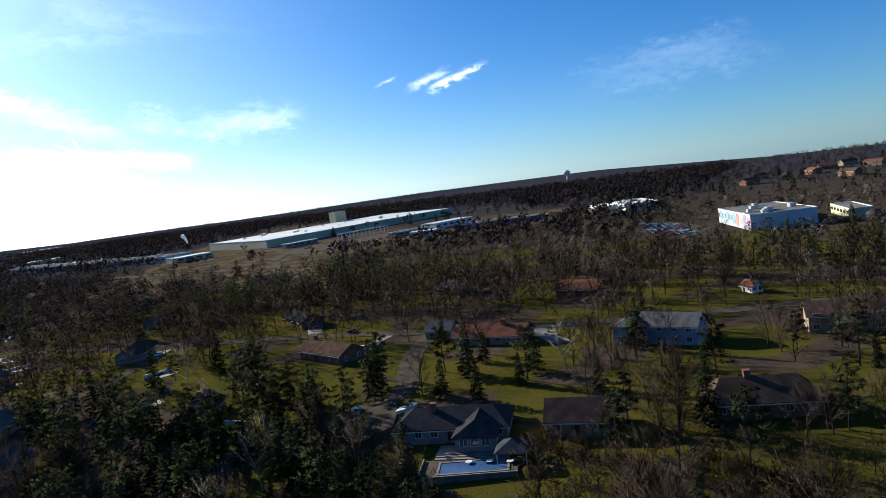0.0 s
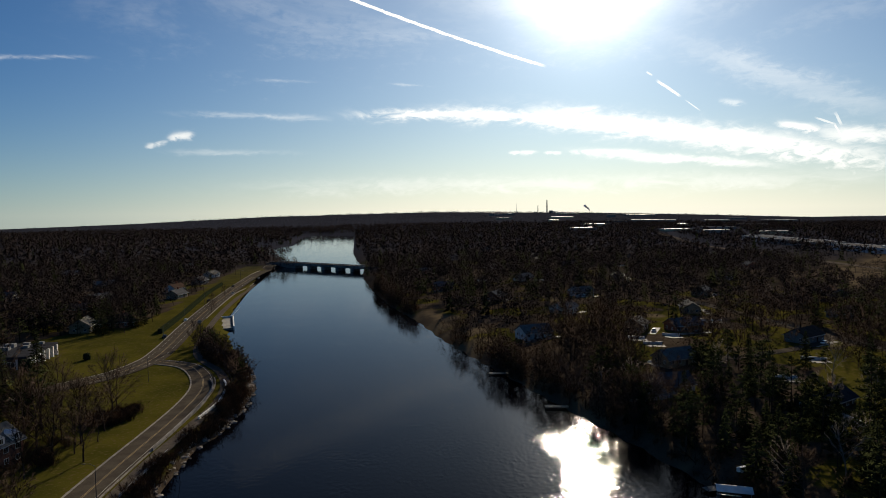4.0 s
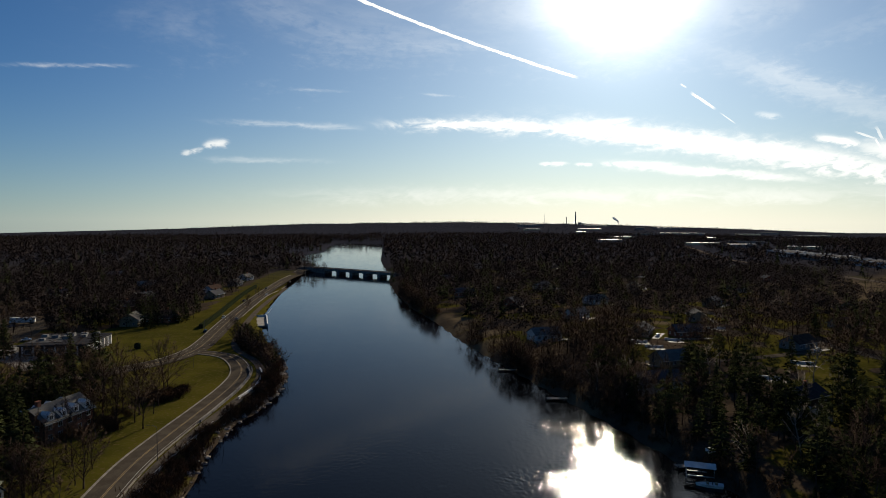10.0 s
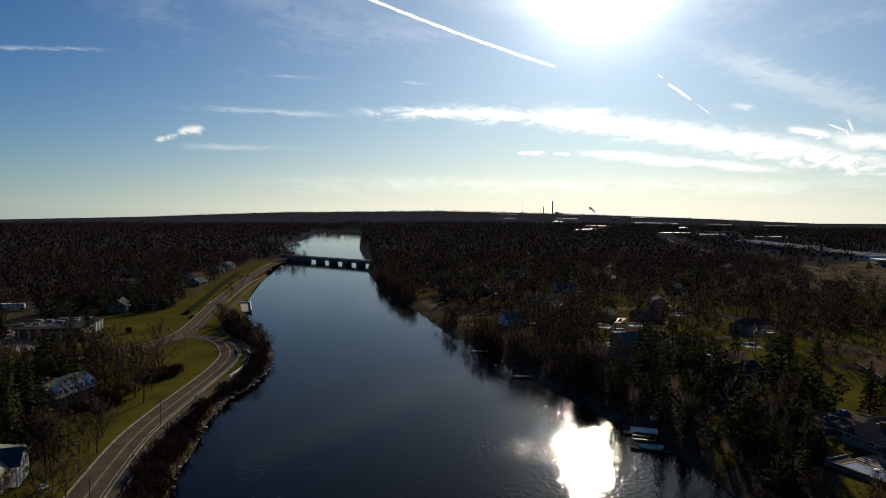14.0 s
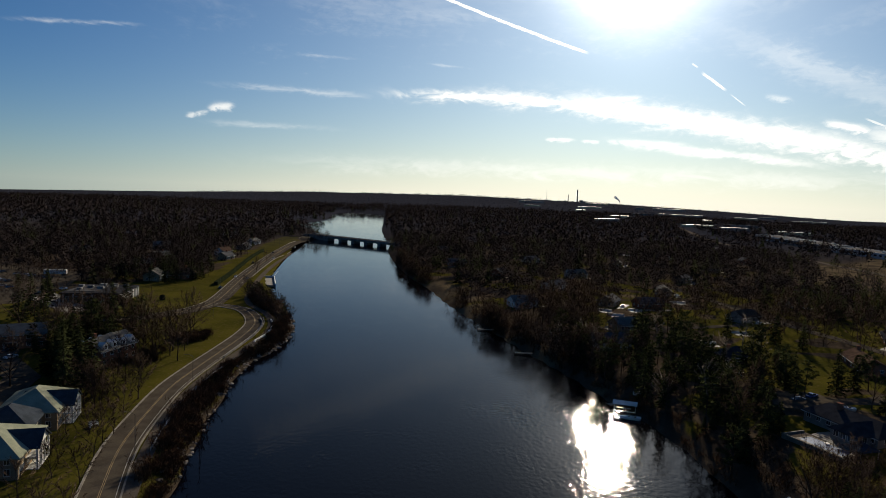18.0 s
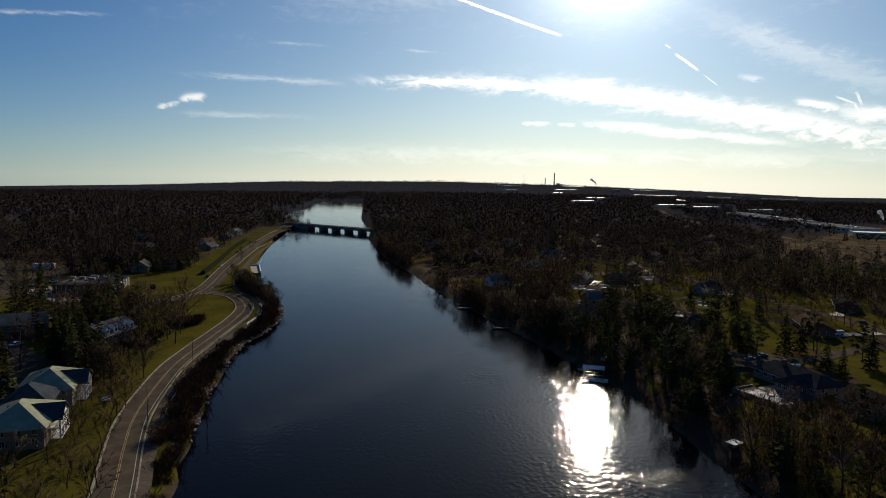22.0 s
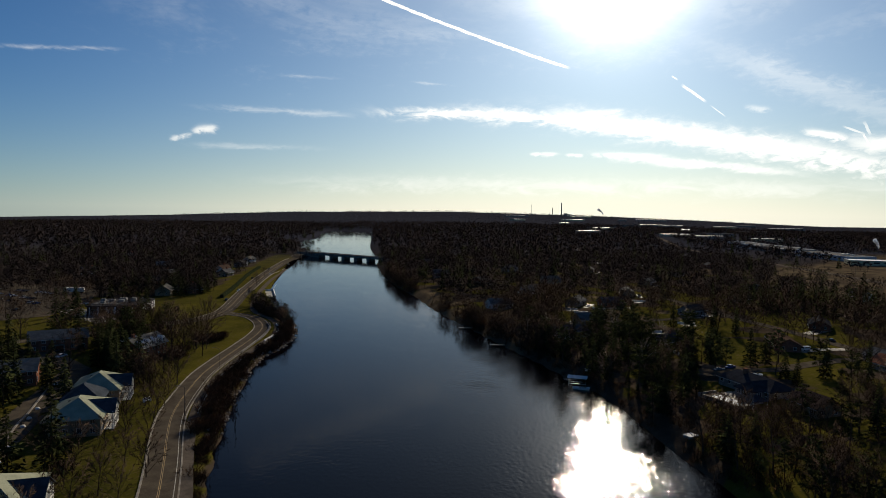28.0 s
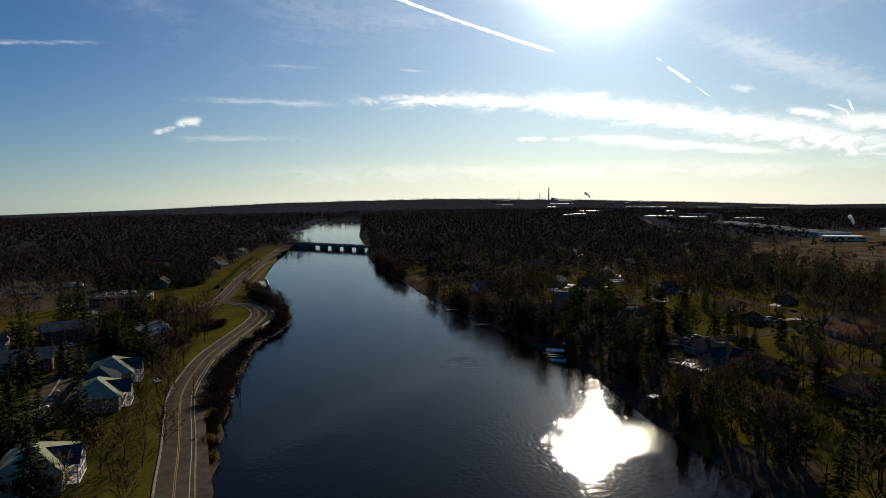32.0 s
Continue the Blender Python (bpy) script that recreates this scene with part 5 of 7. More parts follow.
rng = random.Random(4)
for row, (ax, ay, bx, by) in enumerate(((-310, 405, -235, 372), (-305, 388, -245, 350), (-300, 365, -232, 330), (-302, 345, -228, 302), (-298, 328, -232, 285))):
    for i in range(13):
        if rng.random() < 0.25:
            continue
        s = i / 12
        car(ax + (bx - ax) * s, ay + (by - ay) * s, 205 if row % 2 else 25, rng.choice((0, 0, 1, 1, 2, 3, 5)), "parked car in the car park by the office")
for cx, cy, ch, cc, cl in ((-128.5, 413, 352, 0, "white car on the main road"), (-122.5, 360, 352, 2, "dark car on the main road"), (-139, 499, 354, 2, "dark car on the main road"), (-118, 404, 172, 5, "grey car on the main road"),
                           (-132, 540, 354, 1, "silver car on the main road"), (-144, 590, 354, 2, "dark car on the main road"), (-145, 700, 354, 0, "white car on the main road"), (-138, 247, 230, 1, "silver car on the main road by the office"),
                           (-202, 330, 70, 0, "white car at the office"), (-205, 312, 70, 2, "dark car at the office")):
    car(cx, cy, ch, cc, cl, "cars on the road")
for cx, cy, ch, cc in ((-140, 183, 20, 0), (-146, 192, 20, 2)):
    car(cx, cy, ch, cc, "car parked beside the apartment drive")
# white boulders on the edge of the drive
low_wall("retaining_wall", [(-122, 142), (-112, 112), (-107, 95), (-101, 79), (-97, 66)], 0.5, 0.6, CONCRETE, "low pale retaining wall beside the drive", "wall")
for i, (wx, wy) in enumerate(((-121, 141), (-118.6, 132.8), (-111.4, 112.5), (-108.6, 103.2), (-106.2, 95.8), (-100.8, 79.6), (-97, 69.5))):
    bm = bmesh.new()
    bmesh.ops.create_icosphere(bm, subdivisions=2, radius=0.75)
    for v in bm.verts:
        v.co *= 1 + 0.22 * noise.noise(v.co * 1.7 + Vector((i * 3.1, 0, 0)))
        v.co.z *= 0.8
    me = bpy.data.meshes.new("boulder")
    bm.to_mesh(me)
    bm.free()
    me.materials.append(WHITE)
    b = new("boulder", me)
    b.location = (wx + 1.0, wy, land_at(wx, wy) + 0.35)
    tagged(b, "white-painted boulder on the edge of the drive", "boulder", "boulders")
# garden bench
bench = thing("garden_bench", -81.5, 123, 60, "white garden bench standing on the lawn", "bench")
Solid().box(-1.3, 1.3, -0.4, 0.4, 0.5, 0.6).done("seat", WHITE, bench)
Solid().box(-1.3, 1.3, 0.34, 0.42, 0.6, 1.5).done("backrest", WHITE, bench)
for bx in (-1.15, 1.15):
    Solid().box(bx - 0.08, bx + 0.08, -0.38, 0.4, -0.1, 0.5).done("leg", WHITE, bench)
    Solid().box(bx - 0.06, bx + 0.06, -0.4, 0.4, 0.8, 0.9).done("armrest", WHITE, bench)


# ---- east bank: houses and yards ----
STREET = curve([(180, 420), (190, 300), (200, 240), (204, 205), (205, 180), (209, 150), (214, 125), (220, 98), (229, 73), (240, 38), (252, -20), (262, -120)])
LANE = curve([(84, 270), (100, 262), (130, 268), (165, 282), (190, 300)])
tagged(ribbon("road", STREET, -3.6, 3.6, 0.14, ASPHALT), "narrow residential street between lawns", "road", kind="structure")
tagged(ribbon("road", LANE, -2.6, 2.6, 0.12, ASPHALT), "narrow lane among wooded gardens", "road", kind="structure")
clear_line(STREET, 6), clear_line(LANE, 4)
DRIVE_A = curve([(118, 152), (128, 156), (146, 156), (158, 162), (180, 172), (204, 178)])
DRIVE_B = curve([(176, 190), (186, 194), (205, 196)])
DRIVE_C = curve([(205, 232), (216, 240), (224, 246)])
DRIVE_D = curve([(190, 126), (200, 136), (211, 142)])
for k, (d, w, lb) in enumerate(((DRIVE_A, 3.2, "asphalt drive to the house with the pool"), (DRIVE_B, 2.6, "pale concrete drive with a parked van"), (DRIVE_C, 3.0, "pale concrete drive"), (DRIVE_D, 2.6, "pale drive beside the brick house"))):
    tagged(ribbon("driveway", d, -w, w, 0.12, PAVING if k else ASPHALT), lb, "driveway", kind="structure")
    clear_line(d, w + 2)
lot([(112, 150), (124, 146), (136, 152), (134, 164), (120, 166)], "dark asphalt turning place by the pool house", name="forecourt")

house(125, 131, 105, 24, 11, 2.9, 2.6, GREY_SIDING, DARK_ROOF, "long grey ranch house with a slate-blue roof beside a pool", hip=4.0, chimney=(4, 1), garage=False, wing=(-6, 4, 13, 8))
house(174, 200, 73, 22, 10, 3.2, 2.6, BRICK, BROWN_ROOF, "brown ranch house with a low roof and attached garage", chimney=(8, 0), floors=1)
house(193, 150, 92, 24, 10, 3.0, 2.8, TAN, RED_ROOF, "tan ranch house with a rust-red roof and chimney", chimney=(-4, 0.5))
house(192, 95, 80, 16, 10, 5.4, 2.6, BLUE_SIDING, GREY_ROOF, "two-storey blue-grey house with white upper windows", floors=2, wing=(10, 1, 12, 9), chimney=(6, -2))
house(130, 105, 100, 12, 9, 3.2, 3.0, TAN, BROWN_ROOF, "small brown-roofed house with a white gable")
house(143, 72, 105, 20, 11, 3.2, 3.2, BRICK, BROWN_ROOF, "low brown ranch house among shade trees", hip=3.5, chimney=(2, 0))
house(203, 53, 95, 18, 11, 4.8, 2.6, TAN, BROWN_ROOF, "tan two-storey house with a brown roof", floors=2)
house(223, 251, 60, 20, 10, 3.0, 2.6, BRICK, DARK_ROOF, "dark low house behind a green lawn")
house(325, 364, 70, 26, 12, 4.5, 4.0, WHITE, DARK_ROOF, "white-gabled house with a dark roof by the field", floors=1)
house(200, 172, 95, 9, 9, 3.0, 2.4, GREY_SIDING, GREY_ROOF, "grey garage with a shingled roof", garage=True)
house(120, 203, 30, 18, 9, 3.0, 2.6, DARK_WOOD, DARK_ROOF, "dark timber house under tall trees", chimney=(3, 0))
house(84, 232, 10, 16, 9, 3.4, 3.0, WHITE, GREY_ROOF, "white waterside house among bare trees", porch=True)
house(100, 262, 20, 14, 9, 3.2, 3.0, TAN, PALE_ROOF, "tan house with a pale roof among bare trees")
house(253, 77, 40, 5.5, 4.2, 2.6, 1.6, WHITE, RED_ROOF, "small white garden shed on a green lawn", kind="shed")
house(262, 140, 80, 18, 10, 3.2, 2.8, BRICK, RED_ROOF, "brick house with a rust-red roof behind the street")
house(278, 205, 70, 18, 10, 3.2, 2.8, TAN, GREY_ROOF, "tan house with a grey roof behind conifers")
house(236, 20, 90, 20, 10, 3.2, 2.8, WHITE, PALE_ROOF, "white house with a pale roof at the lawn edge")
for i, (hx, hy, hr) in enumerate(((60, 330, 20), (110, 330, 60), (172, 294, 30), (132, 326, 10), (90, 390, 40), (160, 380, 75), (230, 350, 20), (60, 450, 60), (120, 460, 15), (200, 450, 50), (280, 430, 80), (30, 520, 10), (100, 560, 40),
                                  (180, 560, 70), (260, 540, 20), (20, 640, 30), (90, 680, 60), (170, 680, 10), (260, 660, 35), (340, 640, 80), (60, 800, 20), (160, 820, 60), (280, 790, 15), (10, 760, 80), (380, 800, 45), (120, 950, 10), (260, 960, 50))):
    house(hx, hy, hr, 15, 9.5, 3.4, 2.8, (WHITE, TAN, GREY_SIDING, BRICK)[i % 4], (PALE_ROOF, GREY_ROOF, BROWN_ROOF, PALE_ROOF)[(i * 3) % 4],
          ("white house with a shingled roof under bare trees", "tan house with a shingled roof under bare trees", "grey house with a shingled roof under bare trees", "brick house with a shingled roof under bare trees")[i % 4])
    clear_box(hx, hy, 15)
    a_ = radians(hr)
    ux, uy = math.cos(a_), math.sin(a_)
    at = lambda p, q: (hx + ux * p - uy * q, hy + uy * p + ux * q)
    lot([at(-9, -7), at(9, -7), at(9, -10.5), at(-9, -10.5)], "pale concrete drive before a house in the woods", PAVING, "driveway")
    car(*at(-4 + 2 * (i % 4), -8.7), 90 - hr, (0, 1, 0, 2)[i % 4], "car parked on a drive in the woods")

# pool with its deck and wall
pool = thing("swimming_pool", 110.8, 121.6, 20, "covered blue swimming pool in a worn timber deck", "pool", z=land_at(110, 121) + 0.5)
Solid().box(-4.2, 3.8, -9.5, 9.0, -2.5, 0.0, 0.05).done("deck", GRAVEL, pool)
Solid().box(-2.8, 2.0, -7.5, 5.5, 0.0, 0.06).done("cover", POOL, pool)
Solid().box(-3.2, -2.8, -7.9, 5.9, 0.0, 0.16).box(2.0, 2.4, -7.9, 5.9, 0.0, 0.16).box(-2.79, 1.99, -7.9, -7.5, 0.0, 0.16).box(-2.79, 1.99, 5.5, 5.9, 0.0, 0.16).done("coping", PAVING, pool)
Solid().box(-4.5, -4.21, -9.5, 9.0, -2.5, 0.45).done("wall", PAVING, pool)
Solid().box(-4.5, 3.8, 9.01, 9.3, -2.5, 0.45).done("wall", PAVING, pool)
gz = thing("gazebo", 115.5, 114, 14, "grey fabric gazebo with a pyramid top beside the pool", "gazebo")
Solid().gable(-3, 3, -3, 3, 2.6, 1.6, 0.3, 0.1, 3.2).done("canopy", SLATE_ROOF, gz)
for sx in (-2.8, 2.8):
    for sy in (-2.8, 2.8):
        Solid().box(sx - 0.08, sx + 0.08, sy - 0.08, sy + 0.08, -0.5, 2.7).done("post", WHITE, gz)
clear_box(106, 116, 16), clear_box(101, 105, 9)
for tx, ty in ((112, 122), (113, 118), (113.5, 114)):
    t_ = thing("patio_table", tx, ty, 20, "pale patio table on the pool terrace", "table", "patio tables", z=land_at(tx, ty))
    Solid().tube((0, 0, 0.7), (0, 0, 0.76), 0.7, 0.7, 12).done("tabletop", WHITE, t_)
    Solid().tube((0, 0, -0.3), (0, 0, 0.7), 0.06, 0.06, 6).done("leg", STEEL, t_)
terrace = thing("terrace", 114.5, 124, 14, "pale stone terrace steps behind the ranch house", "terrace", z=land_at(114, 124))
for i in range(4):
    Solid().box(-2 + i * 0.9, 5, -9, 6, -1, 0.15 + i * 0.14).done("step", PAVING, terrace)

car(180, 192.5, 70, 0, "white van parked on the drive of the brown house", van=True)
for cx, cy, ch, cc, cl in ((214, 238, 50, 2, "dark car parked on the drive"), (124, 157, 80, 5, "grey car on the turning place"), (130, 160, 60, 3, "dark blue car on the turning place"), (206, 214, 0, 2, "dark car on the street"), (199, 133, 30, 1, "silver car by the brick house"), (209, 60, 40, 0, "white car by the tan house")):
    car(cx, cy, ch, cc, cl)
trailer_boat = thing("motor_boat", 133, 148, 70, "white motor boat on the drive beside the ranch house", "boat")


def boat_parts(ob, canopy):
    h = Solid()
    prof = [(-1.1, -3.2), (1.1, -3.2), (1.15, 0.8), (0, 3.4), (-1.15, 0.8)]
    n = len(prof)
    v = [(a * 0.7, b * 0.92, 0.1) for a, b in prof] + [(a, b, 0.95) for a, b in prof]
    h.add(v, [tuple(range(n - 1, -1, -1))] + [(i, (i + 1) % n, n + (i + 1) % n, n + i) for i in range(n)] + [tuple(range(n, 2 * n))])
    h.done("hull", WHITE, ob)
    Solid().box(-0.8, 0.8, -0.6, -0.5, 0.95, 1.6).done("windscreen", GLASS, ob)
    for k in (-1.8, 0.2):
        Solid().box(-0.7, 0.7, k, k + 0.6, 0.95, 1.3, 0.06).done("seat", TAN, ob)
    if canopy:
        Solid().box(-1.2, 1.2, -2.6, 1.4, 2.5, 2.62, 0.05).done("canopy", WHITE, ob)
        for sx in (-1.05, 1.05):
            for sy in (-2.4, 1.2):
                Solid().tube((sx, sy, 0.9), (sx, sy, 2.5), 0.04, 0.04, 6).done("canopy_post", STEEL, ob)


boat_parts(trailer_boat, False)
lift = thing("boat_lift", 69, 159, -20, "white covered boat lift at the water's edge", "boat lift", z=0)
Solid().gable(-3.6, 3.6, -1.9, 1.9, 3.2, 0.7, 0.2, 0.08).done("canopy", WHITE, lift)
for sx in (-3.3, 3.3):
    for sy in (-1.7, 1.7):
        Solid().tube((sx, sy, -1.5), (sx, sy, 3.2), 0.07, 0.07, 6).done("post", STEEL, lift)
Solid().box(-3.3, 3.3, -1.75, -1.55, 0.8, 1.0).box(-3.3, 3.3, 1.55, 1.75, 0.8, 1.0).done("cradle", STEEL, lift)
pb = thing("pontoon_boat", 69, 153, 70, "white pontoon boat moored at the dock", "boat", z=-0.2)
boat_parts(pb, False)


def dock(x, y, rot, L, W, label, n=4):
    ob = thing("dock", x, y, rot, label, "dock", "docks", z=0)
    k = int(L / 0.6)
    pl = Solid().box(0.02, 0.56, -W / 2, W / 2, 0.62, 0.7)
    first = pl.done("plank", PAVING, ob)
    for i in range(k):
        c = first if i == 0 else new("plank", first.data)
        c.parent, c.location = ob, (i * 0.6, 0, 0)
    for i in range(n):
        for sy in (-1, 1):
            Solid().tube((L * i / (n - 1), sy * W / 2, -2), (L * i / (n - 1), sy * W / 2, 1.1), 0.1, 0.1, 6).done("pile", DARK_WOOD, ob)
    Solid().box(0, L, -W / 2 + 0.1, -W / 2 + 0.25, 0.45, 0.61).box(0, L, W / 2 - 0.25, W / 2 - 0.1, 0.45, 0.61).done("beam", DARK_WOOD, ob)
    return ob


dock(77, 167, 190, 12, 2.4, "weathered plank dock by the boat lift")
dock(40.5, 278, 170, 10, 2.0, "narrow plank dock under the wooded bank")
dock(51, 232, 175, 8, 2.4, "small plank dock under the wooded bank")
dock(19, 392, 200, 7, 1.8, "small plank dock below the grassy bank")
raft = thing("swim_raft", 85.0, 91, 30, "pale swim raft drawn up on the bank", "raft", z=land_at(85, 91))
for i in range(6):
    Solid().box(-1.8 + i * 0.6, -1.24 + i * 0.6, -1.4, 1.4, 0.3, 0.4).done("plank", WHITE, raft)
Solid().box(-1.8, 1.8, -1.2, -0.5, -0.4, 0.3, 0.05).box(-1.8, 1.8, 0.5, 1.2, -0.4, 0.3, 0.05).done("float", CONCRETE, raft)
sb = thing("storage_box", 75.5, 167.5, 20, "white dock box on the shore", "box", z=land_at(75.5, 167.5))
Solid().box(-1.2, 1.2, -0.6, 0.6, -0.4, 0.9, 0.08).done("chest", WHITE, sb)
Solid().box(-1.25, 1.25, -0.65, 0.65, 0.9, 1.02, 0.05).done("lid", WHITE, sb)
low_wall("white_wall", [(119, 203), (118.5, 194), (119.2, 184)], 0.3, 1.4, WHITE, "white garden wall among bare trees", "wall")
low_wall("seawall", [(69, 224.6), (76, 224), (83, 225.4)], 0.5, 1.0, WHITE, "pale stone wall below the white house", "wall")

# white walls and pale slabs added to stand in for sunlit specks
for k, line in enumerate((((99, 311), (106, 308)), ((101, 297), (109, 295)), ((117, 315), (124, 312)), ((91, 266), (98, 264)), ((136, 350), (146, 348)), ((152, 350), (162, 347)), ((62, 568), (70, 564)), ((107, 560), (116, 556)), ((214, 686), (230, 680)), ((274, 744), (290, 738)), ((150, 262), (158, 258)), ((124, 236), (131, 234)))):
    low_wall("white_wall", [line[0], ((line[0][0] + line[1][0]) / 2, (line[0][1] + line[1][1]) / 2 - 0.6), line[1]], 0.45, 1.1, WHITE, "low white wall standing in for sunlit specks among bare trees", "wall")
    gx, gy = (line[0][0] + line[1][0]) / 2, (line[0][1] + line[1][1]) / 2
    lot([(gx - 4, gy - 1.2), (gx + 4, gy - 2.4), (gx + 3, gy - 7), (gx - 3.5, gy - 6)], "small pale slab standing in for sunlit specks among bare trees", PAVING, "patio")
    clear_box(gx, gy - 5, 9), clear_box(gx, gy - 14, 6)

# ---- industrial estate and far east ----
FARM_ROAD = curve([(420, 330), (432, 480), (446, 640), (466, 860), (490, 1080), (560, 1330), (620, 1560)], 12)
tagged(ribbon("road", FARM_ROAD, -6, 6, 0.3, GRAVEL), "pale worn highway past the industrial estate", "road", kind="structure")
clear_line(FARM_ROAD, 24)
RAIL = curve([(330, 330), (520, 520), (800, 560), (1100, 500)], 15)
tagged(ribbon("road", RAIL, -5, 5, 0.3, GRAVEL), "long gravel track across the straw field", "road", kind="structure")
clear_line(RAIL, 9)
hall(826, 674, -19.5, 330, 170, 9.5, CREAM_PANEL, MEMBRANE, "vast cream factory with a white flat roof", units=14, bays=0, seed=1)
hall(578, 716, -19.5, 46, 30, 6.0, CREAM_PANEL, MEMBRANE, "low cream annexe beside the factory", bays=4)
hall(930, 745, -19.5, 22, 18, 26, CREAM_PANEL, DARK_MEMBRANE, "tall cream tower behind the factory")
hall(650, 330, -70, 95, 16, 5.0, BLUE_PANEL, DARK_MEMBRANE, "long blue and white warehouse", bays=10)
hall(598, 392, -70, 34, 18, 5.5, WHITE_PANEL, MEMBRANE, "white shed at the end of a warehouse row", bays=3)
hall(700, 420, -20, 60, 26, 6.5, WHITE_PANEL, MEMBRANE, "white workshop before the factory", bays=6)
hall(640, 440, -20, 44, 16, 4.5, GREY_SIDING, DARK_MEMBRANE, "grey shed before the factory", bays=4)
hall(628, 584, -19.5, 44, 11, 5.0, GREY_SIDING, MEMBRANE, "long grey shed in the yard before the factory", bays=5)
lot([(520, 500), (560, 560), (700, 510), (770, 400), (700, 385), (640, 430)], "grey gravel yard before the factory", GRAVEL, "yard", 0.15)
rack = thing("pipe_rack", 686, 530, -19.5, "long open steel pipe rack before the factory", "pipe rack")
for i in range(13):
    px = -36 + i * 6
    Solid().box(px - 0.3, px + 0.3, -4.3, -3.7, -1, 7.2).box(px - 0.3, px + 0.3, 3.7, 4.3, -1, 7.2).box(px - 0.25, px + 0.25, -4.3, 4.3, 6.6, 7.2).done("frame", WHITE_PANEL, rack)
for py in (-4, 0, 4):
    Solid().box(-37, 37, py - 0.3, py + 0.3, 7.2, 7.7).done("pipe", STEEL, rack)
for i in range(26):
    if i % 7 != 3:
        car(520 + i * 6.2, 488 - i * 2.1, 20 + 70, (0, 1, 2, 0, 5, 1, 3)[i % 7], "car parked in the row before the factory")
hall(672, 196, 25, 70, 30, 7.5, WHITE_PANEL, MEMBRANE, "white two-part hall behind dark conifers", units=4, bays=0)
hall(700, 236, 25, 50, 20, 5.0, WHITE_PANEL, MEMBRANE, "low white hall at a pale yard", bays=5)
mural = hall(461, 76.5, 20, 63, 37, 9.0, WHITE_PANEL, DARK_MEMBRANE, "white hall with a painted end wall and rooftop units", units=9, bays=9, seed=3)
for i in range(9):
    c = ((0.45, 0.12, 0.3), (0.2, 0.16, 0.4), (0.5, 0.32, 0.1), (0.35, 0.1, 0.12), (0.15, 0.3, 0.35))[i % 5]
    if i < 5:
        PAINT = material("mural_paint", c, 0.8, tuple(0.5 * k + 0.25 for k in c), 0.25, 0.6)
    h_ = 3.2 + 2.4 * math.sin(i * 2.3)
    Solid().box(-30 + i * 6.6, -25 + i * 6.6, 18.4, 18.62, 0.8 + (i % 3), 4.0 + (i % 3) + h_).done("painted_panel", PAINT, mural)
hall(466, 30, 10, 40, 12, 5.5, CREAM_PANEL, DARK_MEMBRANE, "cream building with a dark roof beside the hall", bays=6)
lot([(530, 165), (505, 128), (430, 100), (408, 108), (424, 138), (470, 155)], "crowded asphalt car park before the painted hall")
rng = random.Random(9)
for row in range(6):
    for i in range(12):
        if rng.random() < 0.2:
            continue
        car(424 + i * 7.0 + row * 3, 112 + row * 5.2 + i * 2.2, 20, rng.choice((0, 1, 1, 2, 3, 4, 5)), "parked car in the crowded car park")
for i in range(7):
    car(419 + i * 0.4, 48 + i * 4.6, 95, rng.choice((0, 0, 1)), "pale car parked beside the white hall")
hall(640, 1130, 82, 130, 40, 8, WHITE_PANEL, DARK_MEMBRANE, "long white plant beyond the highway", units=6, bays=12, seed=5)
hall(622, 990, 84, 140, 44, 8, GREY_SIDING, DARK_MEMBRANE, "long grey plant with a flat roof beyond the highway", units=6, bays=12, seed=6)
hall(610, 835, 88, 130, 40, 7, WHITE_PANEL, DARK_MEMBRANE, "long pale plant near the highway", units=6, bays=12, seed=7)
for i, (fx, fy, fl, fw) in enumerate(((700, 1640, 200, 50), (860, 1740, 170, 40), (500, 1770, 150, 40), (760, 3030, 260, 80), (1070, 3250, 300, 80), (1265, 3380, 260, 80), (1340, 2700, 240, 60), (1690, 3200, 320, 70), (1680, 2820, 260, 60),
                                      (620, 2600, 240, 60), (820, 2450, 220, 60), (1010, 2560, 260, 60), (480, 2950, 200, 60), (1150, 2100, 220, 60), (900, 2050, 200, 50), (640, 2120, 180, 50), (1500, 2350, 260, 60), (560, 3500, 260, 70), (950, 3650, 300, 80),
                                      (1250, 1900, 240, 50), (720, 1480, 120, 40), (820, 1400, 160, 46))):
    hall(fx, fy, (12, -25, 40, 5, 70)[i % 5], fl * (0.4 + 0.12 * (i % 3)), fw * 0.5, 6 + (i % 3), GREY_SIDING if i % 3 else CREAM_PANEL, DARK_MEMBRANE if i % 3 == 1 else MEMBRANE, "white-roofed industrial hall on the far plain", bays=0, parapet=0)
    clear_box(fx - 0.25 * 60, fy - 60, 62), clear_box(fx - 0.3 * 120, fy - 125, 52)
for i, (fx, fy) in enumerate(((900, 60), (960, 30), (840, 0), (1010, -40), (930, -60), (1060, 10), (1120, -20), (870, 100), (980, 90), (1050, 80))):
    house(fx, fy, 20 * i, 22, 11, 5.4, 3.2, BRICK if i % 3 else TAN, RED_ROOF if i % 2 else BROWN_ROOF, "far brick house with a rust-red roof", floors=2)

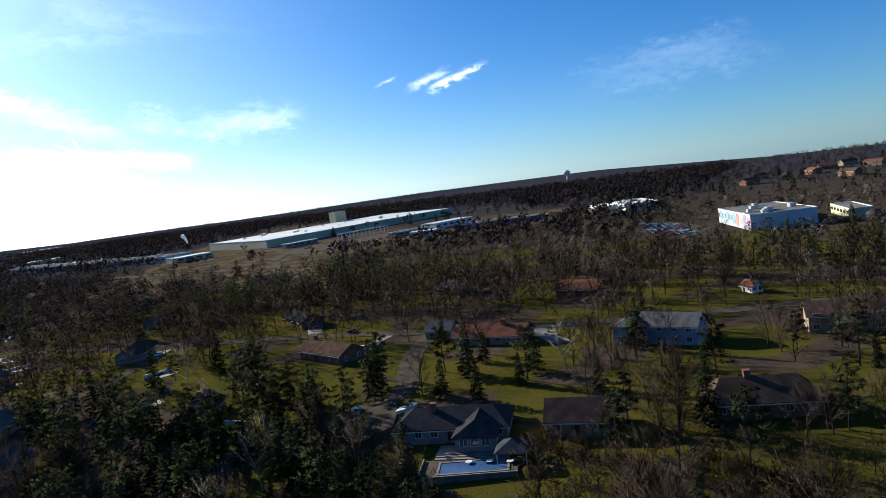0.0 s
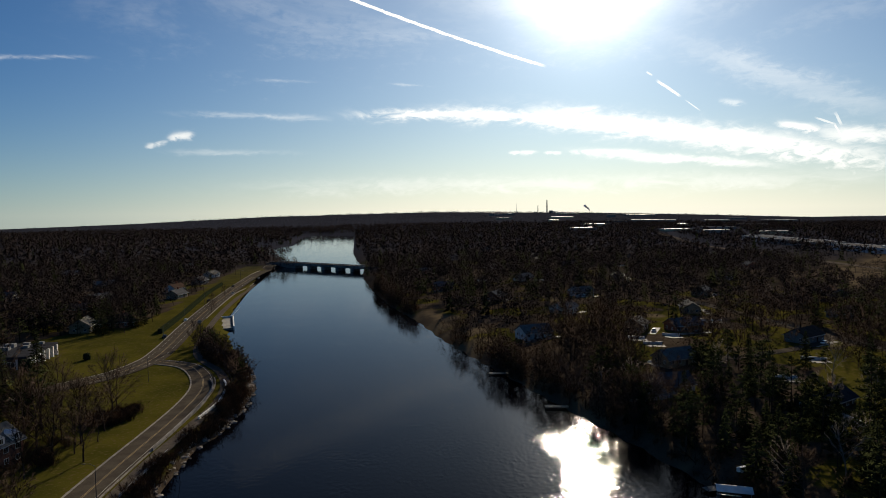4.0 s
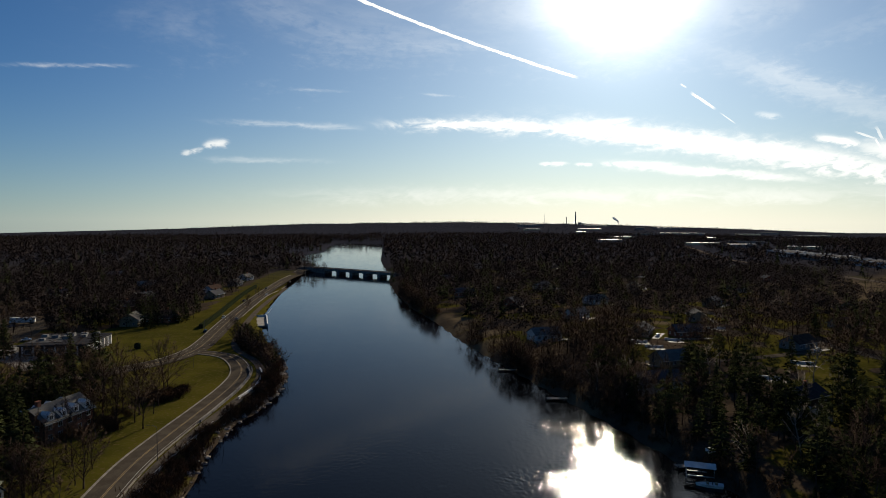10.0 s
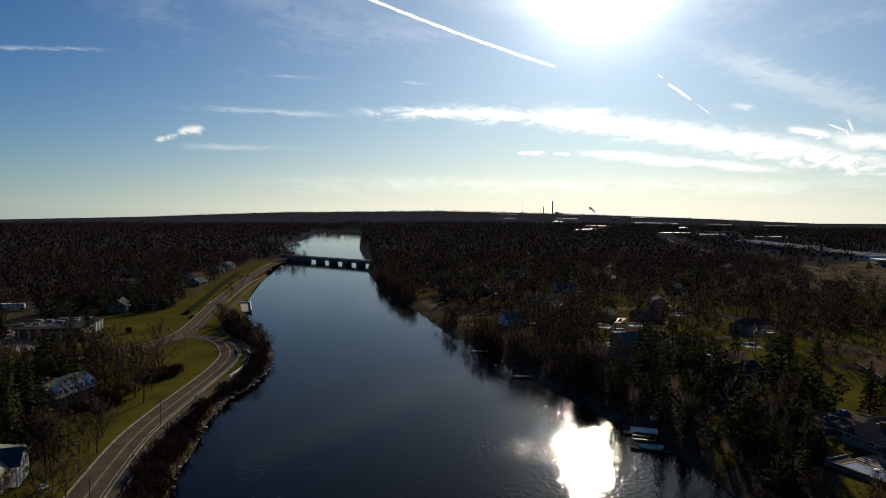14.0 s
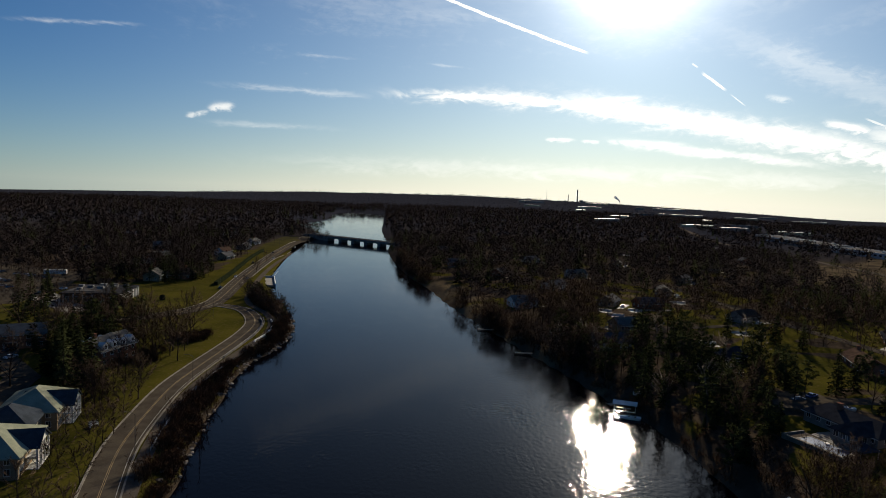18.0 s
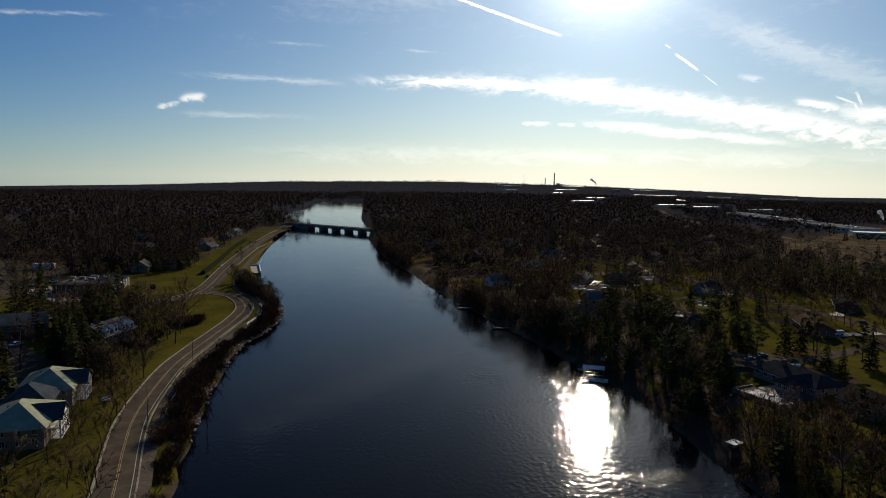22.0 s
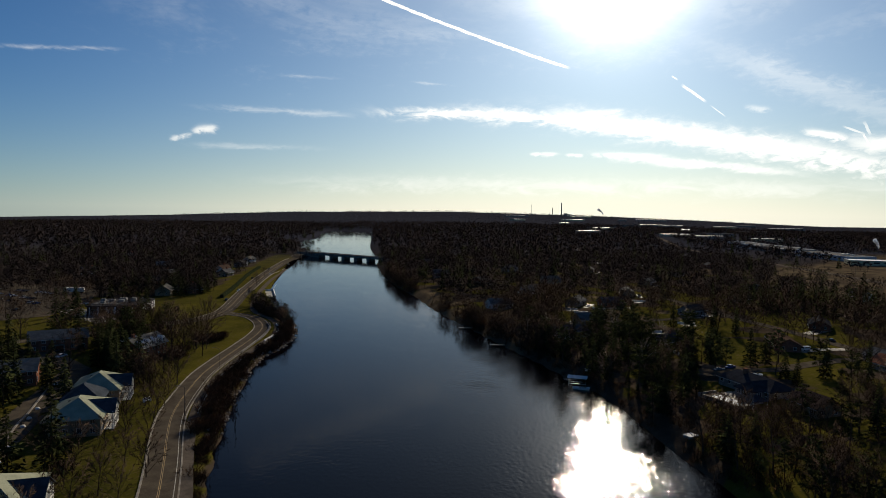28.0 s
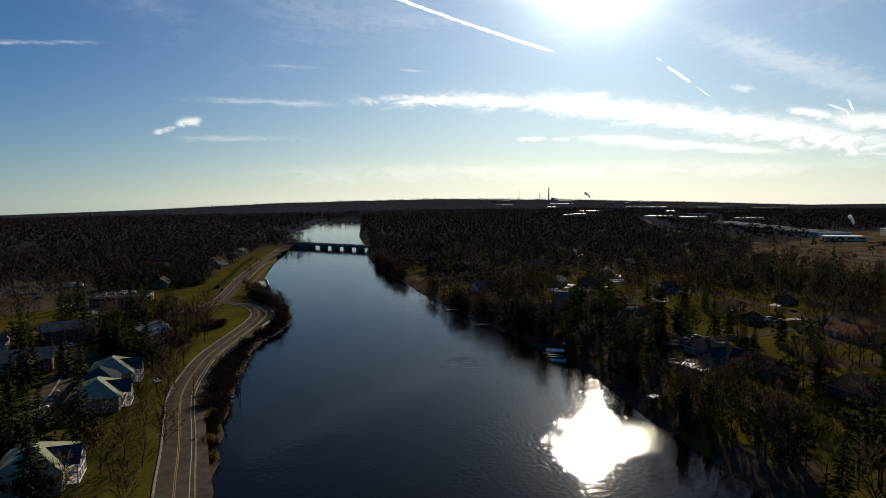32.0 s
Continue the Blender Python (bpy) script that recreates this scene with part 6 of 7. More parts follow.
# power station on the horizon
ps = thing("power_station", 985, 4290, 0, "distant power station with a tall dark chimney", "power station", z=land_at(985, 4290))
Solid().tube((0, 0, -5), (0, 0, 84), 4.6, 3.2, 16).done("chimney", CONCRETE, ps)
Solid().box(18, 36, -12, 12, -5, 15).done("boiler_house", GREY_SIDING, ps)
Solid().add([(36, -4, 10), (36, 4, 10), (84, 4, 1), (84, -4, 1), (36, -4, 13), (36, 4, 13), (84, 4, 4), (84, -4, 4)], [(3, 2, 1, 0), (4, 5, 6, 7), (0, 1, 5, 4), (1, 2, 6, 5), (2, 3, 7, 6), (3, 0, 4, 7)]).done("conveyor", WHITE_PANEL, ps)
Solid().tube((-60, 0, -5), (-60, 0, 48), 3, 2.4, 8).done("chimney", CONCRETE, ps)
mast = thing("radio_mast", 790, 4330, 0, "slender far radio mast", "mast", z=land_at(790, 4330))
Solid().tube((0, 0, -5), (0, 0, 66), 1.2, 0.6, 6).done("lattice", STEEL, mast)
steam = material("steam", (0.95, 0.95, 0.95), 1.0, (0.85, 0.86, 0.88), 0.02)
SN, SLK = steam.node_tree.nodes, steam.node_tree.links
thin, both = SN.new("ShaderNodeBsdfTranslucent"), SN.new("ShaderNodeMixShader")
thin.inputs[0].default_value = (0.95, 0.95, 0.95, 1)
SLK.new(SN["Principled BSDF"].outputs[0], both.inputs[1]), SLK.new(thin.outputs[0], both.inputs[2]), SLK.new(both.outputs[0], SN["Material Output"].inputs[0])
rs = random.Random(2)
for px, py, lean, size in ((1235, 4180, -1.0, 12), (652, 800, -0.6, 4)):
    bm = bmesh.new()
    for i in range(9):
        k = i / 8
        at = Vector((lean * (2.4 * k * k + 0.3 * k) + rs.uniform(-0.2, 0.2), rs.uniform(-0.2, 0.2), 2.6 * k)) * size
        puff = bmesh.ops.create_icosphere(bm, subdivisions=3, radius=1.0)["verts"]
        for v in puff:
            fat = size * (0.22 + 0.4 * k) * (1 + 0.35 * noise.noise(v.co * 1.8 + Vector((i * 4.1, 0, 0))) + 0.25 * noise.noise(v.co * 4.3))
            v.co = at + v.co * fat
    me = bpy.data.meshes.new("steam_plume")
    bm.to_mesh(me)
    bm.free()
    me.materials.append(steam)
    ob = new("steam_plume", me)
    ob.location = (px, py, land_at(px, py) + 18)
    tagged(ob, "small white plume of steam over a far plant", "steam")
tower = thing("water_tower", 1690, 560, 0, "white water tower on the far plain", "water tower", z=land_at(1690, 560))
Solid().tube((0, 0, -3), (0, 0, 26), 2.2, 1.8, 10).tube((0, 0, 26), (0, 0, 31), 2.4, 9, 14).tube((0, 0, 31), (0, 0, 36), 9, 9, 14).tube((0, 0, 36), (0, 0, 40), 9, 2.5, 14).done("tank", WHITE, tower)
for px, py in ((505, 760), (560, 820), (475, 690), (640, 1500), (455, 560)):
    street_lamp(px, py, 0, "tall lighting mast by the industrial estate", 24)

# ---- rip-rap along the west shore ----
rs = random.Random(12)
stone_meshes = []
for i in range(6):
    bm = bmesh.new()
    bmesh.ops.create_icosphere(bm, subdivisions=1, radius=0.6)
    for v in bm.verts:
        v.co *= 1 + 0.45 * noise.noise(v.co * 2.3 + Vector((i * 5.3, 1, 0)))
        v.co.z *= 0.7
    me = bpy.data.meshes.new("stone")
    bm.to_mesh(me)
    bm.free()
    me.materials.append(ROCK)
    stone_meshes.append(me)
bank = thing("rip_rap", -60, 220, 0, "broken pale stones heaped along the waterline", "stones", z=0)
west = curve(SHORE[0:19], 1.0)
keep = (west[:, 1] > 95) & (west[:, 1] < 300)
line, nn = west[keep], normals(west[keep])
for i in range(290):
    k = rs.randrange(len(line))
    if line[k][1] < 190 and rs.random() < 0.5:
        k = rs.randrange(len(line))
    d = rs.uniform(-0.8, 3.0)
    p = line[k] - nn[k] * d
    o = new("stone", stone_meshes[i % 6])
    s = rs.uniform(0.6, 1.7)
    o.parent = bank
    o.matrix_basis = Matrix.Translation((p[0] + 60, p[1] - 220, land_at(p[0], p[1]) + 0.1)) @ Matrix.Rotation(rs.uniform(0, 6.28), 4, "Z") @ Matrix.Diagonal((s, s * rs.uniform(0.7, 1.2), s * 0.8, 1))


# ---- woods ----
def scatter(seed, n, x0, x1, y0, y1):
    rng = np.random.default_rng(seed)
    return rng.uniform(x0, x1, n), rng.uniform(y0, y1, n), rng


def far_tree_templates(kind, n=46, size=1.0):
    """A distant tree: a rounded, lopsided crown of short twig blades over a stem, or a conifer."""
    random.seed(5 + kind)
    s = Sticks()
    if kind < 4:
        h, w = ((18, 5.6), (15, 5.0), (16, 6.2), (13, 4.6))[kind]
        s.branch((0, 0, -1), (0, 0, h * 0.5), 0.22, 0.12, 3)
        lop = [random.uniform(0.7, 1.15) for _ in range(5)]
        for i in range(n):
            d = Vector((random.gauss(0, 1), random.gauss(0, 1), random.gauss(0.2, 0.9))).normalized()
            k = random.uniform(0.3, 1.0) ** 0.45 * lop[int((math.atan2(d.y, d.x) + 3.1416) / 1.2567) % 5]
            a = Vector((d.x * w * k, d.y * w * k, h * 0.58 + d.z * h * 0.36 * k))
            way = (d * 0.5 + Vector((random.gauss(0, 0.6), random.gauss(0, 0.6), random.gauss(0.1, 0.5)))).normalized()
            s.blade(a - way * size * 0.8, a + way * size * random.uniform(0.6, 1.2), size * random.uniform(0.28, 0.55))
    else:
        h, w = 14, 3.2
        s.branch((0, 0, -1), (0, 0, h * 0.5), 0.25, 0.15, 3)
        for i in range(60):
            z = (i / 60) ** 0.8
            t = i * 2.4
            ln = (w * (1 - z) + 0.5) * random.uniform(0.65, 1.1)
            a = Vector((math.cos(t) * ln * 0.25, math.sin(t) * ln * 0.25, h * (0.08 + 0.9 * z)))
            s.blade(a, a + Vector((math.cos(t) * ln, math.sin(t) * ln, random.uniform(-0.5, 0.1) * ln)), 0.28 * ln + 0.1)
    return np.array([tuple(v) for v in s.v]), s.f


def forest(name, xs, ys, rng, temps, mat, label, scale=(0.75, 1.2)):
    """Many trees joined into one mesh."""
    zs = land(xs, ys)
    V, NV, base = [], [], 0
    pick, ang, sc = rng.integers(0, len(temps), len(xs)), rng.uniform(0, 6.28, len(xs)), rng.uniform(*scale, len(xs))
    tri = []
    for i, (v, f) in enumerate(temps):
        s = np.where(pick == i)[0]
        if not len(s):
            continue
        f, nv = outward(v, f)
        ca, sa = np.cos(ang[s])[:, None], np.sin(ang[s])[:, None]
        X = (v[None, :, 0] * ca - v[None, :, 1] * sa) * sc[s][:, None] + xs[s][:, None]
        Y = (v[None, :, 0] * sa + v[None, :, 1] * ca) * sc[s][:, None] + ys[s][:, None]
        Z = v[None, :, 2] * sc[s][:, None] + zs[s][:, None]
        V.append(np.stack([X, Y, Z], 2).reshape(-1, 3))
        NV.append(np.stack([nv[None, :, 0] * ca - nv[None, :, 1] * sa, nv[None, :, 0] * sa + nv[None, :, 1] * ca, np.repeat(nv[None, :, 2], len(s), 0)], 2).reshape(-1, 3))
        off = base + np.arange(len(s)) * len(v)
        for face in f:
            tri.append((off[:, None] + np.array(face)[None, :]) if len(face) == 3 else (off[:, None] + np.array(face[:3])[None, :]))
            if len(face) == 4:
                tri.append(off[:, None] + np.array([face[0], face[2], face[3]])[None, :])
        base += len(s) * len(v)
    V, T = np.concatenate(V), np.concatenate(tri)
    me = bpy.data.meshes.new(name)
    me.vertices.add(len(V)), me.loops.add(T.size), me.polygons.add(len(T))
    me.vertices.foreach_set("co", V.ravel())
    me.loops.foreach_set("vertex_index", T.ravel().astype(np.int32))
    me.polygons.foreach_set("loop_start", np.arange(0, T.size, 3, dtype=np.int32))
    me.update(calc_edges=True)
    me.normals_split_custom_set_from_vertices(np.concatenate(NV).tolist())
    me.materials.append(mat)
    return tagged(new(name, me), label, "woods", kind="stuff")


def plant(templates, spots, rng, name, label, category, group, scale=(0.8, 1.15)):
    """Copies of tree things at spots on the ground."""
    firsts = [None] * len(templates)
    for x, y in spots:
        i = int(rng.integers(0, len(templates)))
        s = float(rng.uniform(*scale))
        m = Matrix.Translation((x, y, land_at(x, y))) @ Matrix.Rotation(float(rng.uniform(0, 6.28)), 4, "Z") @ Matrix.Diagonal((s, s, s, 1))
        if firsts[i] is None:
            firsts[i] = tree_thing(name, templates[i], label, category, group)
            firsts[i].matrix_basis = m
        else:
            c = copy_thing(firsts[i], m)
            c.matrix_basis = m


# ---- planting on the west bank ----
prng = np.random.default_rng(17)
BIG = [bare_tree(31, 19, 9.0, 20, 1100, 0.035, 0.2)]
SMALL = [bare_tree(32, 8.5, 4.0, 12, 620, 0.032, 0.2), bare_tree(33, 7.5, 3.5, 11, 560, 0.032, 0.2)]
BIRCH = [bare_tree(34, 15, 5.0, 13, 560, 0.03, 0.3, PALE_BARK, PALE_BARK)]
plant(BIG, [(-96, 234)], prng, "bare_tree", "broad leafless tree alone on the roadside lawn", "tree", "bare trees", (1, 1))
plant(SMALL, [(-75, 92), (-79, 72), (-72, 104), (-70, 66), (-66, 44), (-73, 55), (-60, 20), (-86, 140), (-90, 152), (-57.5, 62), (-82, 80), (-76, 82), (-69, 78), (-84, 158), (-88, 166), (-64, 52), (-70, 34), (-56, 34), (-68, 90), (-74, 112), (-78, 100), (-66, 70), (-62, 40), (-76, 66), (-52, 22), (-58, 48), (-80, 118), (-72, 46), (-66, 24), (-78, 132), (-60, 70), (-83, 148)], prng, "young_tree", "small leafless tree on the lawn by the lake road", "tree", "young trees", (0.8, 1.4))
plant(BARE, [(-121, 152), (-127, 200), (-118, 192), (-122, 212), (-135, 205), (-98, 172), (-94, 180), (-101, 164), (-136, 232), (-160, 222), (-175, 215), (-185, 232), (-112, 222), (-101, 199), (-95, 195), (-105, 196), (-98, 206), (-103, 212), (-92, 204), (-96, 215), (-110, 210), (-118, 206), (-130, 222), (-144, 228), (-126, 186), (-168, 262), (-150, 272)], prng, "bare_tree", "leafless brown tree beside the brick house", "tree", "bare trees", (0.8, 1.1))
plant(FIRS[:3], [(-123, 221), (-112, 174), (-116, 177), (-108, 171), (-118, 168), (-159, 236), (-149, 292), (-110, 161), (-121, 178), (-113, 166), (-185, 285), (-191, 296), (-175, 254), (-84, 30), (-90, 26), (-74, 30), (-79, 62), (-98, 72), (-133, 163), (-160, 186), (-128, 118), (-146, 158), (-112, 80), (-116, 95), (-121, 113), (-108, 60), (-127, 129), (-131, 100), (-125, 85), (-118, 55), (-104, 46), (-92, 52), (-96, 62), (-88, 60), (-133, 84), (-140, 112), (-150, 128), (-165, 150), (-158, 178), (-184, 190), (-128, 232), (-172, 240)], prng, "conifer", "dark green spruce beside the houses", "tree", "conifers", (0.9, 1.3))
plant(FIRS[:3], [(-122, 42), (-130, 58), (-116, 30), (-108, 22), (-126, 20), (-138, 70), (-112, 66), (-100, 30), (-94, 12), (-110, 5), (-122, -6), (-96, -8), (-104, 116), (-118, 132), (-130, 148)], prng, "conifer", "tall dark spruce behind the townhouses", "tree", "conifers", (0.9, 1.25))
plant(BARE, [(-68, 24), (-62, 8), (-72, 12), (-84, 8), (-80, 60), (-86, 72), (-74, 118), (-82, 128), (-86, 118), (-80, 146), (-90, 160)], prng, "bare_tree", "leafless tree on the lawn before the townhouses", "tree", "bare trees", (0.55, 0.85))
plant(FIRS[:3], [(-106, 151), (-103, 158), (-109, 157), (-102, 163), (-112, 164), (-94, 147), (-99, 141), (-117, 176)], prng, "conifer", "dense dark spruce shading the brick house", "tree", "conifers", (0.9, 1.2))
plant(BARE, [(-104, 231), (-95, 222), (-93, 203), (-90, 196), (-101, 224), (-98, 212), (-88, 205), (-108, 238), (-100, 240), (-94, 232), (-90, 214), (-106, 218), (-103, 206), (-97, 198), (-110, 228), (-85, 190)], prng, "bare_tree", "leafless brown tree in the thicket beside the brick house", "tree", "bare trees", (0.45, 0.8))
plant([FIRS[3], FIRS[5]], [(-100, 342), (-96, 334), (-90, 326), (-86, 318), (-80, 311), (-76, 304), (-71, 298), (-68, 290), (-67, 280), (-65, 270), (-92, 338), (-84, 328)], prng, "conifer", "ragged dark pine on the wooded point", "tree", "conifers", (0.38, 0.58))
plant(BARE, [(-66, 262), (-64, 254), (-70, 286), (-78, 300), (-87, 312), (-97, 330), (-73, 292), (-69, 276), (-82, 305), (-103, 350)], prng, "bare_tree", "leafless tree on the wooded point", "tree", "bare trees", (0.45, 0.65))
plant(SMALL, [(-150, 812), (-152, 826), (-142, 812), (-132, 806), (-157, 800), (-126, 808), (-136, 816), (-128, 470), (-121, 440), (-133, 520)], prng, "young_tree", "small leafless tree at the end of the bridge", "tree", "young trees", (0.9, 1.4))
MOUND = curve([(-65, 274), (-68, 283), (-75, 296), (-84, 312), (-92, 328), (-99, 344)], 2.4)
# dark trees round the brick house
plant(FIRS, [(-118 + prng.uniform(-9, 9), 205 + prng.uniform(-14, 14)) for _ in range(14)] + [(prng.uniform(-160, -122), prng.uniform(168, 214)) for _ in range(14)], prng, "conifer", "dark spruce shading the apartment gardens", "tree", "conifers", (0.6, 1.0))
plant(BARE, [(prng.uniform(-100, -86), prng.uniform(134, 152)) for _ in range(8)] + [(prng.uniform(-150, -112), prng.uniform(206, 240)) for _ in range(18)] + [(prng.uniform(-240, -206), prng.uniform(226, 290)) for _ in range(18)], prng, "bare_tree", "leafless brown tree in the apartment gardens", "tree", "bare trees", (0.55, 0.95))
THICKET = [brush(41 + i, 2.6 + 0.5 * i, 2.4, 64) for i in range(4)]
shrub_first = [None] * 4
spots = []
for p, n_ in zip(*(lambda ln: (ln, normals(ln)))(curve(SHORE[1:18], 2.2))):
    if -40 < p[1] < 262:
        for k in range(2):
            spots.append(p - n_ * prng.uniform(1.0, 6.5))
spots += [(-93 + prng.uniform(-6, 6), 226 + prng.uniform(-8, 8)) for _ in range(26)] + [(-100 + prng.uniform(-7, 7), 190 + prng.uniform(-14, 14)) for _ in range(16)]
spots += [(-69 + prng.uniform(-4, 4) - 0.33 * (q - 262), q) for q in prng.uniform(240, 345, 40)]
spots += [(p[0] + prng.uniform(-4, 5), p[1] + prng.uniform(-3, 3)) for p in MOUND for _ in range(2)]
for q in spots[:430]:
    i = int(prng.integers(0, 4))
    if np.min(np.hypot(SHORE_ROAD[:, 0] - q[0], SHORE_ROAD[:, 1] - q[1])) < 6.0 or np.min(np.hypot(TRAIL[:, 0] - q[0], TRAIL[:, 1] - q[1])) < 2.6:
        continue
    s = float(prng.uniform(0.7, 1.35))
    o = new("shrub", THICKET[i])
    o.matrix_basis = Matrix.Translation((q[0], q[1], land_at(q[0], q[1]))) @ Matrix.Rotation(float(prng.uniform(0, 6.28)), 4, "Z") @ Matrix.Diagonal((s, s, s, 1))
    tagged(o, "rust-brown leafless shrub on the bank", "shrub", "shrubs")
for bx, by, bs in ((-153, 291, 1.6), (-138, 310, 1.0), (-172, 290, 1.0)):
    bm = bmesh.new()
    bmesh.ops.create_icosphere(bm, subdivisions=3, radius=1.5)
    for v in bm.verts:
        v.co *= 1 + 0.3 * noise.noise(v.co * 2.1) + 0.15 * noise.noise(v.co * 6)
        v.co.z += 1.0
    me = bpy.data.meshes.new("evergreen_shrub")
    bm.to_mesh(me)
    bm.free()
    me.materials.append(HEDGE)
    o = new("evergreen_shrub", me)
    o.matrix_basis = Matrix.Translation((bx, by, land_at(bx, by))) @ Matrix.Diagonal((bs, bs, bs * 1.2, 1))
    tagged(o, "dark rounded evergreen shrub on the office lawn", "shrub")

# ---- east bank woods ----
for gx_, gy_, gr_ in GLADES:
    for k in range(4):
        clear_box(gx_ + 3.6 * k, gy_ + 12 * k, gr_ * (1 - 0.08 * k))
YARDS = [(215, 260, 22), (156, 188, 16), (149, 152, 10), (211, 232, 16), (156, 207, 14), (142, 117, 10), (240, 290, 20), (175, 178, 14), (205, 120, 16), (225, 100, 18), (245, 75, 20), (160, 92, 14), (150, 48, 20), (190, 75, 12), (172, 130, 12), (19, 402, 13), (120, 40, 16), (180, 30, 20)]
clear_box(19, 402, 16), clear_box(39, 331, 11), clear_box(20, 378, 12), clear_box(24, 356, 9), clear_box(14, 424, 12)
for yx, yy, yr in YARDS + [(93, 104, 20), (84, 95, 14), (118, 58, 24), (112, 96, 10), (104, 70, 14), (98, 118, 12)]:
    clear_box(yx, yy, yr * 0.6)
xs, ys, rng = scatter(3, 3000, 60, 330, -120, 330)
ok = (to_shore(xs, ys) > 2.0) & ~blocked(xs, ys)
ok &= rng.uniform(0, 1, len(xs)) < 1 - 0.55 * ease(to_shore(xs, ys), 45, 80) * ease(-ys, -330, -240)
spot = np.stack([xs[ok], ys[ok]], 1)
near_score = np.hypot(spot[:, 0] - 90, spot[:, 1] - 130)
order = np.argsort(near_score)
first, rest = spot[order[:330]], spot[order[330:]]
rng.shuffle(first)
leafy = (first[:, 0] > 84) & (first[:, 0] < 165) & (first[:, 1] > 118) & (first[:, 1] < 265) & (np.arange(len(first)) % 5 > 0)
plant(FIRS, first[:180][leafy[:180]], rng, "conifer", "dark green spruce in a lakeside garden", "tree", "conifers", (0.55, 0.95))
plant(BARE, first[:180][~leafy[:180]], rng, "bare_tree", "tall leafless grey-brown tree on the wooded bank", "tree", "bare trees", (0.6, 0.95))
plant(FIRS, first[180:318], rng, "conifer", "dark green spruce among the gardens", "tree", "conifers", (0.55, 0.9))
plant(FIRS, [(96, 150), (102, 160), (98, 172), (108, 168), (104, 186), (112, 178), (92, 186), (99, 198), (110, 196), (116, 160), (107, 148), (95, 204), (120, 176), (88, 168), (104, 131), (98, 127), (94, 121), (92, 132), (96, 138), (103, 144), (88, 125), (122, 156), (130, 164), (138, 160), (85, 114), (126, 186), (133, 176), (114, 210), (104, 140)], rng, "conifer", "dark green spruce near the shore gardens", "tree", "conifers", (0.6, 0.95))
plant(BARE, [(110, 107), (116, 104), (114, 100), (98, 103), (101, 98), (101, 94), (106, 91), (108, 99), (118, 97), (95, 97), (111, 93)], rng, "bare_tree", "leafless tangled tree beside the pool garden", "tree", "bare trees", (0.45, 0.7))
plant(BIRCH, first[318:], rng, "birch", "pale leafless birch among darker trees", "tree", "birches", (0.7, 1.0))


def mesh_arrays(meshes):
    out = []
    for me in meshes:
        v = np.zeros(len(me.vertices) * 3)
        me.vertices.foreach_get("co", v)
        out.append((v.reshape(-1, 3), [tuple(p.vertices) for p in me.polygons]))
    return out


def joined(pair):
    (v0, f0), (v1, f1) = mesh_arrays(pair)
    return np.concatenate([v0, v1]), f0 + [tuple(i + len(v0) for i in f) for f in f1]


MID = [joined(bare_tree(51 + i, 13 + 2.5 * i, 5.6 + 0.8 * i, 9, 330, 0.085, 0.1, coarse=True)) for i in range(4)]
MID_FIR = [joined(conifer(55, 13, 3.4, 11, 7)), joined(pine(56, 15, 4.6, 13, 0.25, 9)), joined(conifer(57, 16, 4.0, 12, 7))]
SCRUB = mesh_arrays([brush(61 + i, 3.2, 2.4, 16) for i in range(3)])
cut = int(len(rest) * 0.55)
forest("garden_woods", rest[:cut, 0], rest[:cut, 1], rng, MID, TWIG, "leafless brown trees filling the gardens")
forest("garden_conifers", rest[cut:, 0], rest[cut:, 1], rng, MID_FIR, NEEDLE, "dark conifers scattered through the gardens")
bx_, by_ = np.random.default_rng(31).uniform((84, 50), (122, 114), (150, 2)).T
keep_ = (to_shore(bx_, by_) > 2) & (np.hypot(bx_ - 111, by_ - 121) > 15) & (np.hypot(bx_ - 85, by_ - 91) > 5)
forest("shore_garden_woods", bx_[keep_][:70], by_[keep_][:70], np.random.default_rng(32), MID, TWIG, "tangled leafless trees above the shore", (0.3, 0.55))
forest("shore_garden_brush", bx_[keep_][40:], by_[keep_][40:], np.random.default_rng(33), SCRUB, BUSH, "brown brush above the shore", (0.7, 1.3))
# woods behind the office lawn, round the car park and on the point
grow = np.random.default_rng(23)
forest("lawn_edge_woods", grow.uniform(-215, -146, 60), grow.uniform(372, 440, 60), grow, MID, SHADED_TWIG, "leafless dark trees at the back of the office lawn", (0.7, 1.05))
forest("lawn_edge_conifers", grow.uniform(-205, -146, 44), grow.uniform(368, 412, 44), grow, MID_FIR, NEEDLE, "dark conifers at the back of the office lawn", (0.6, 1.0))
forest("car_park_woods", np.array([-205 - 9 * (i % 5) for i in range(45)]) + grow.uniform(-4, 4, 45), np.array([262 + 17 * (i // 5) for i in range(45)]) + grow.uniform(-6, 6, 45), grow, MID, TWIG, "leafless brown trees round the car park", (0.6, 0.95))
mx, my = np.repeat(MOUND[:, 0], 2), np.repeat(MOUND[:, 1], 2)
forest("point_woods", mx + grow.uniform(-5, 4, len(mx)), my + grow.uniform(-3, 3, len(mx)), grow, MID, SHADED_TWIG, "leafless brown trees crowding the wooded point", (0.36, 0.62))
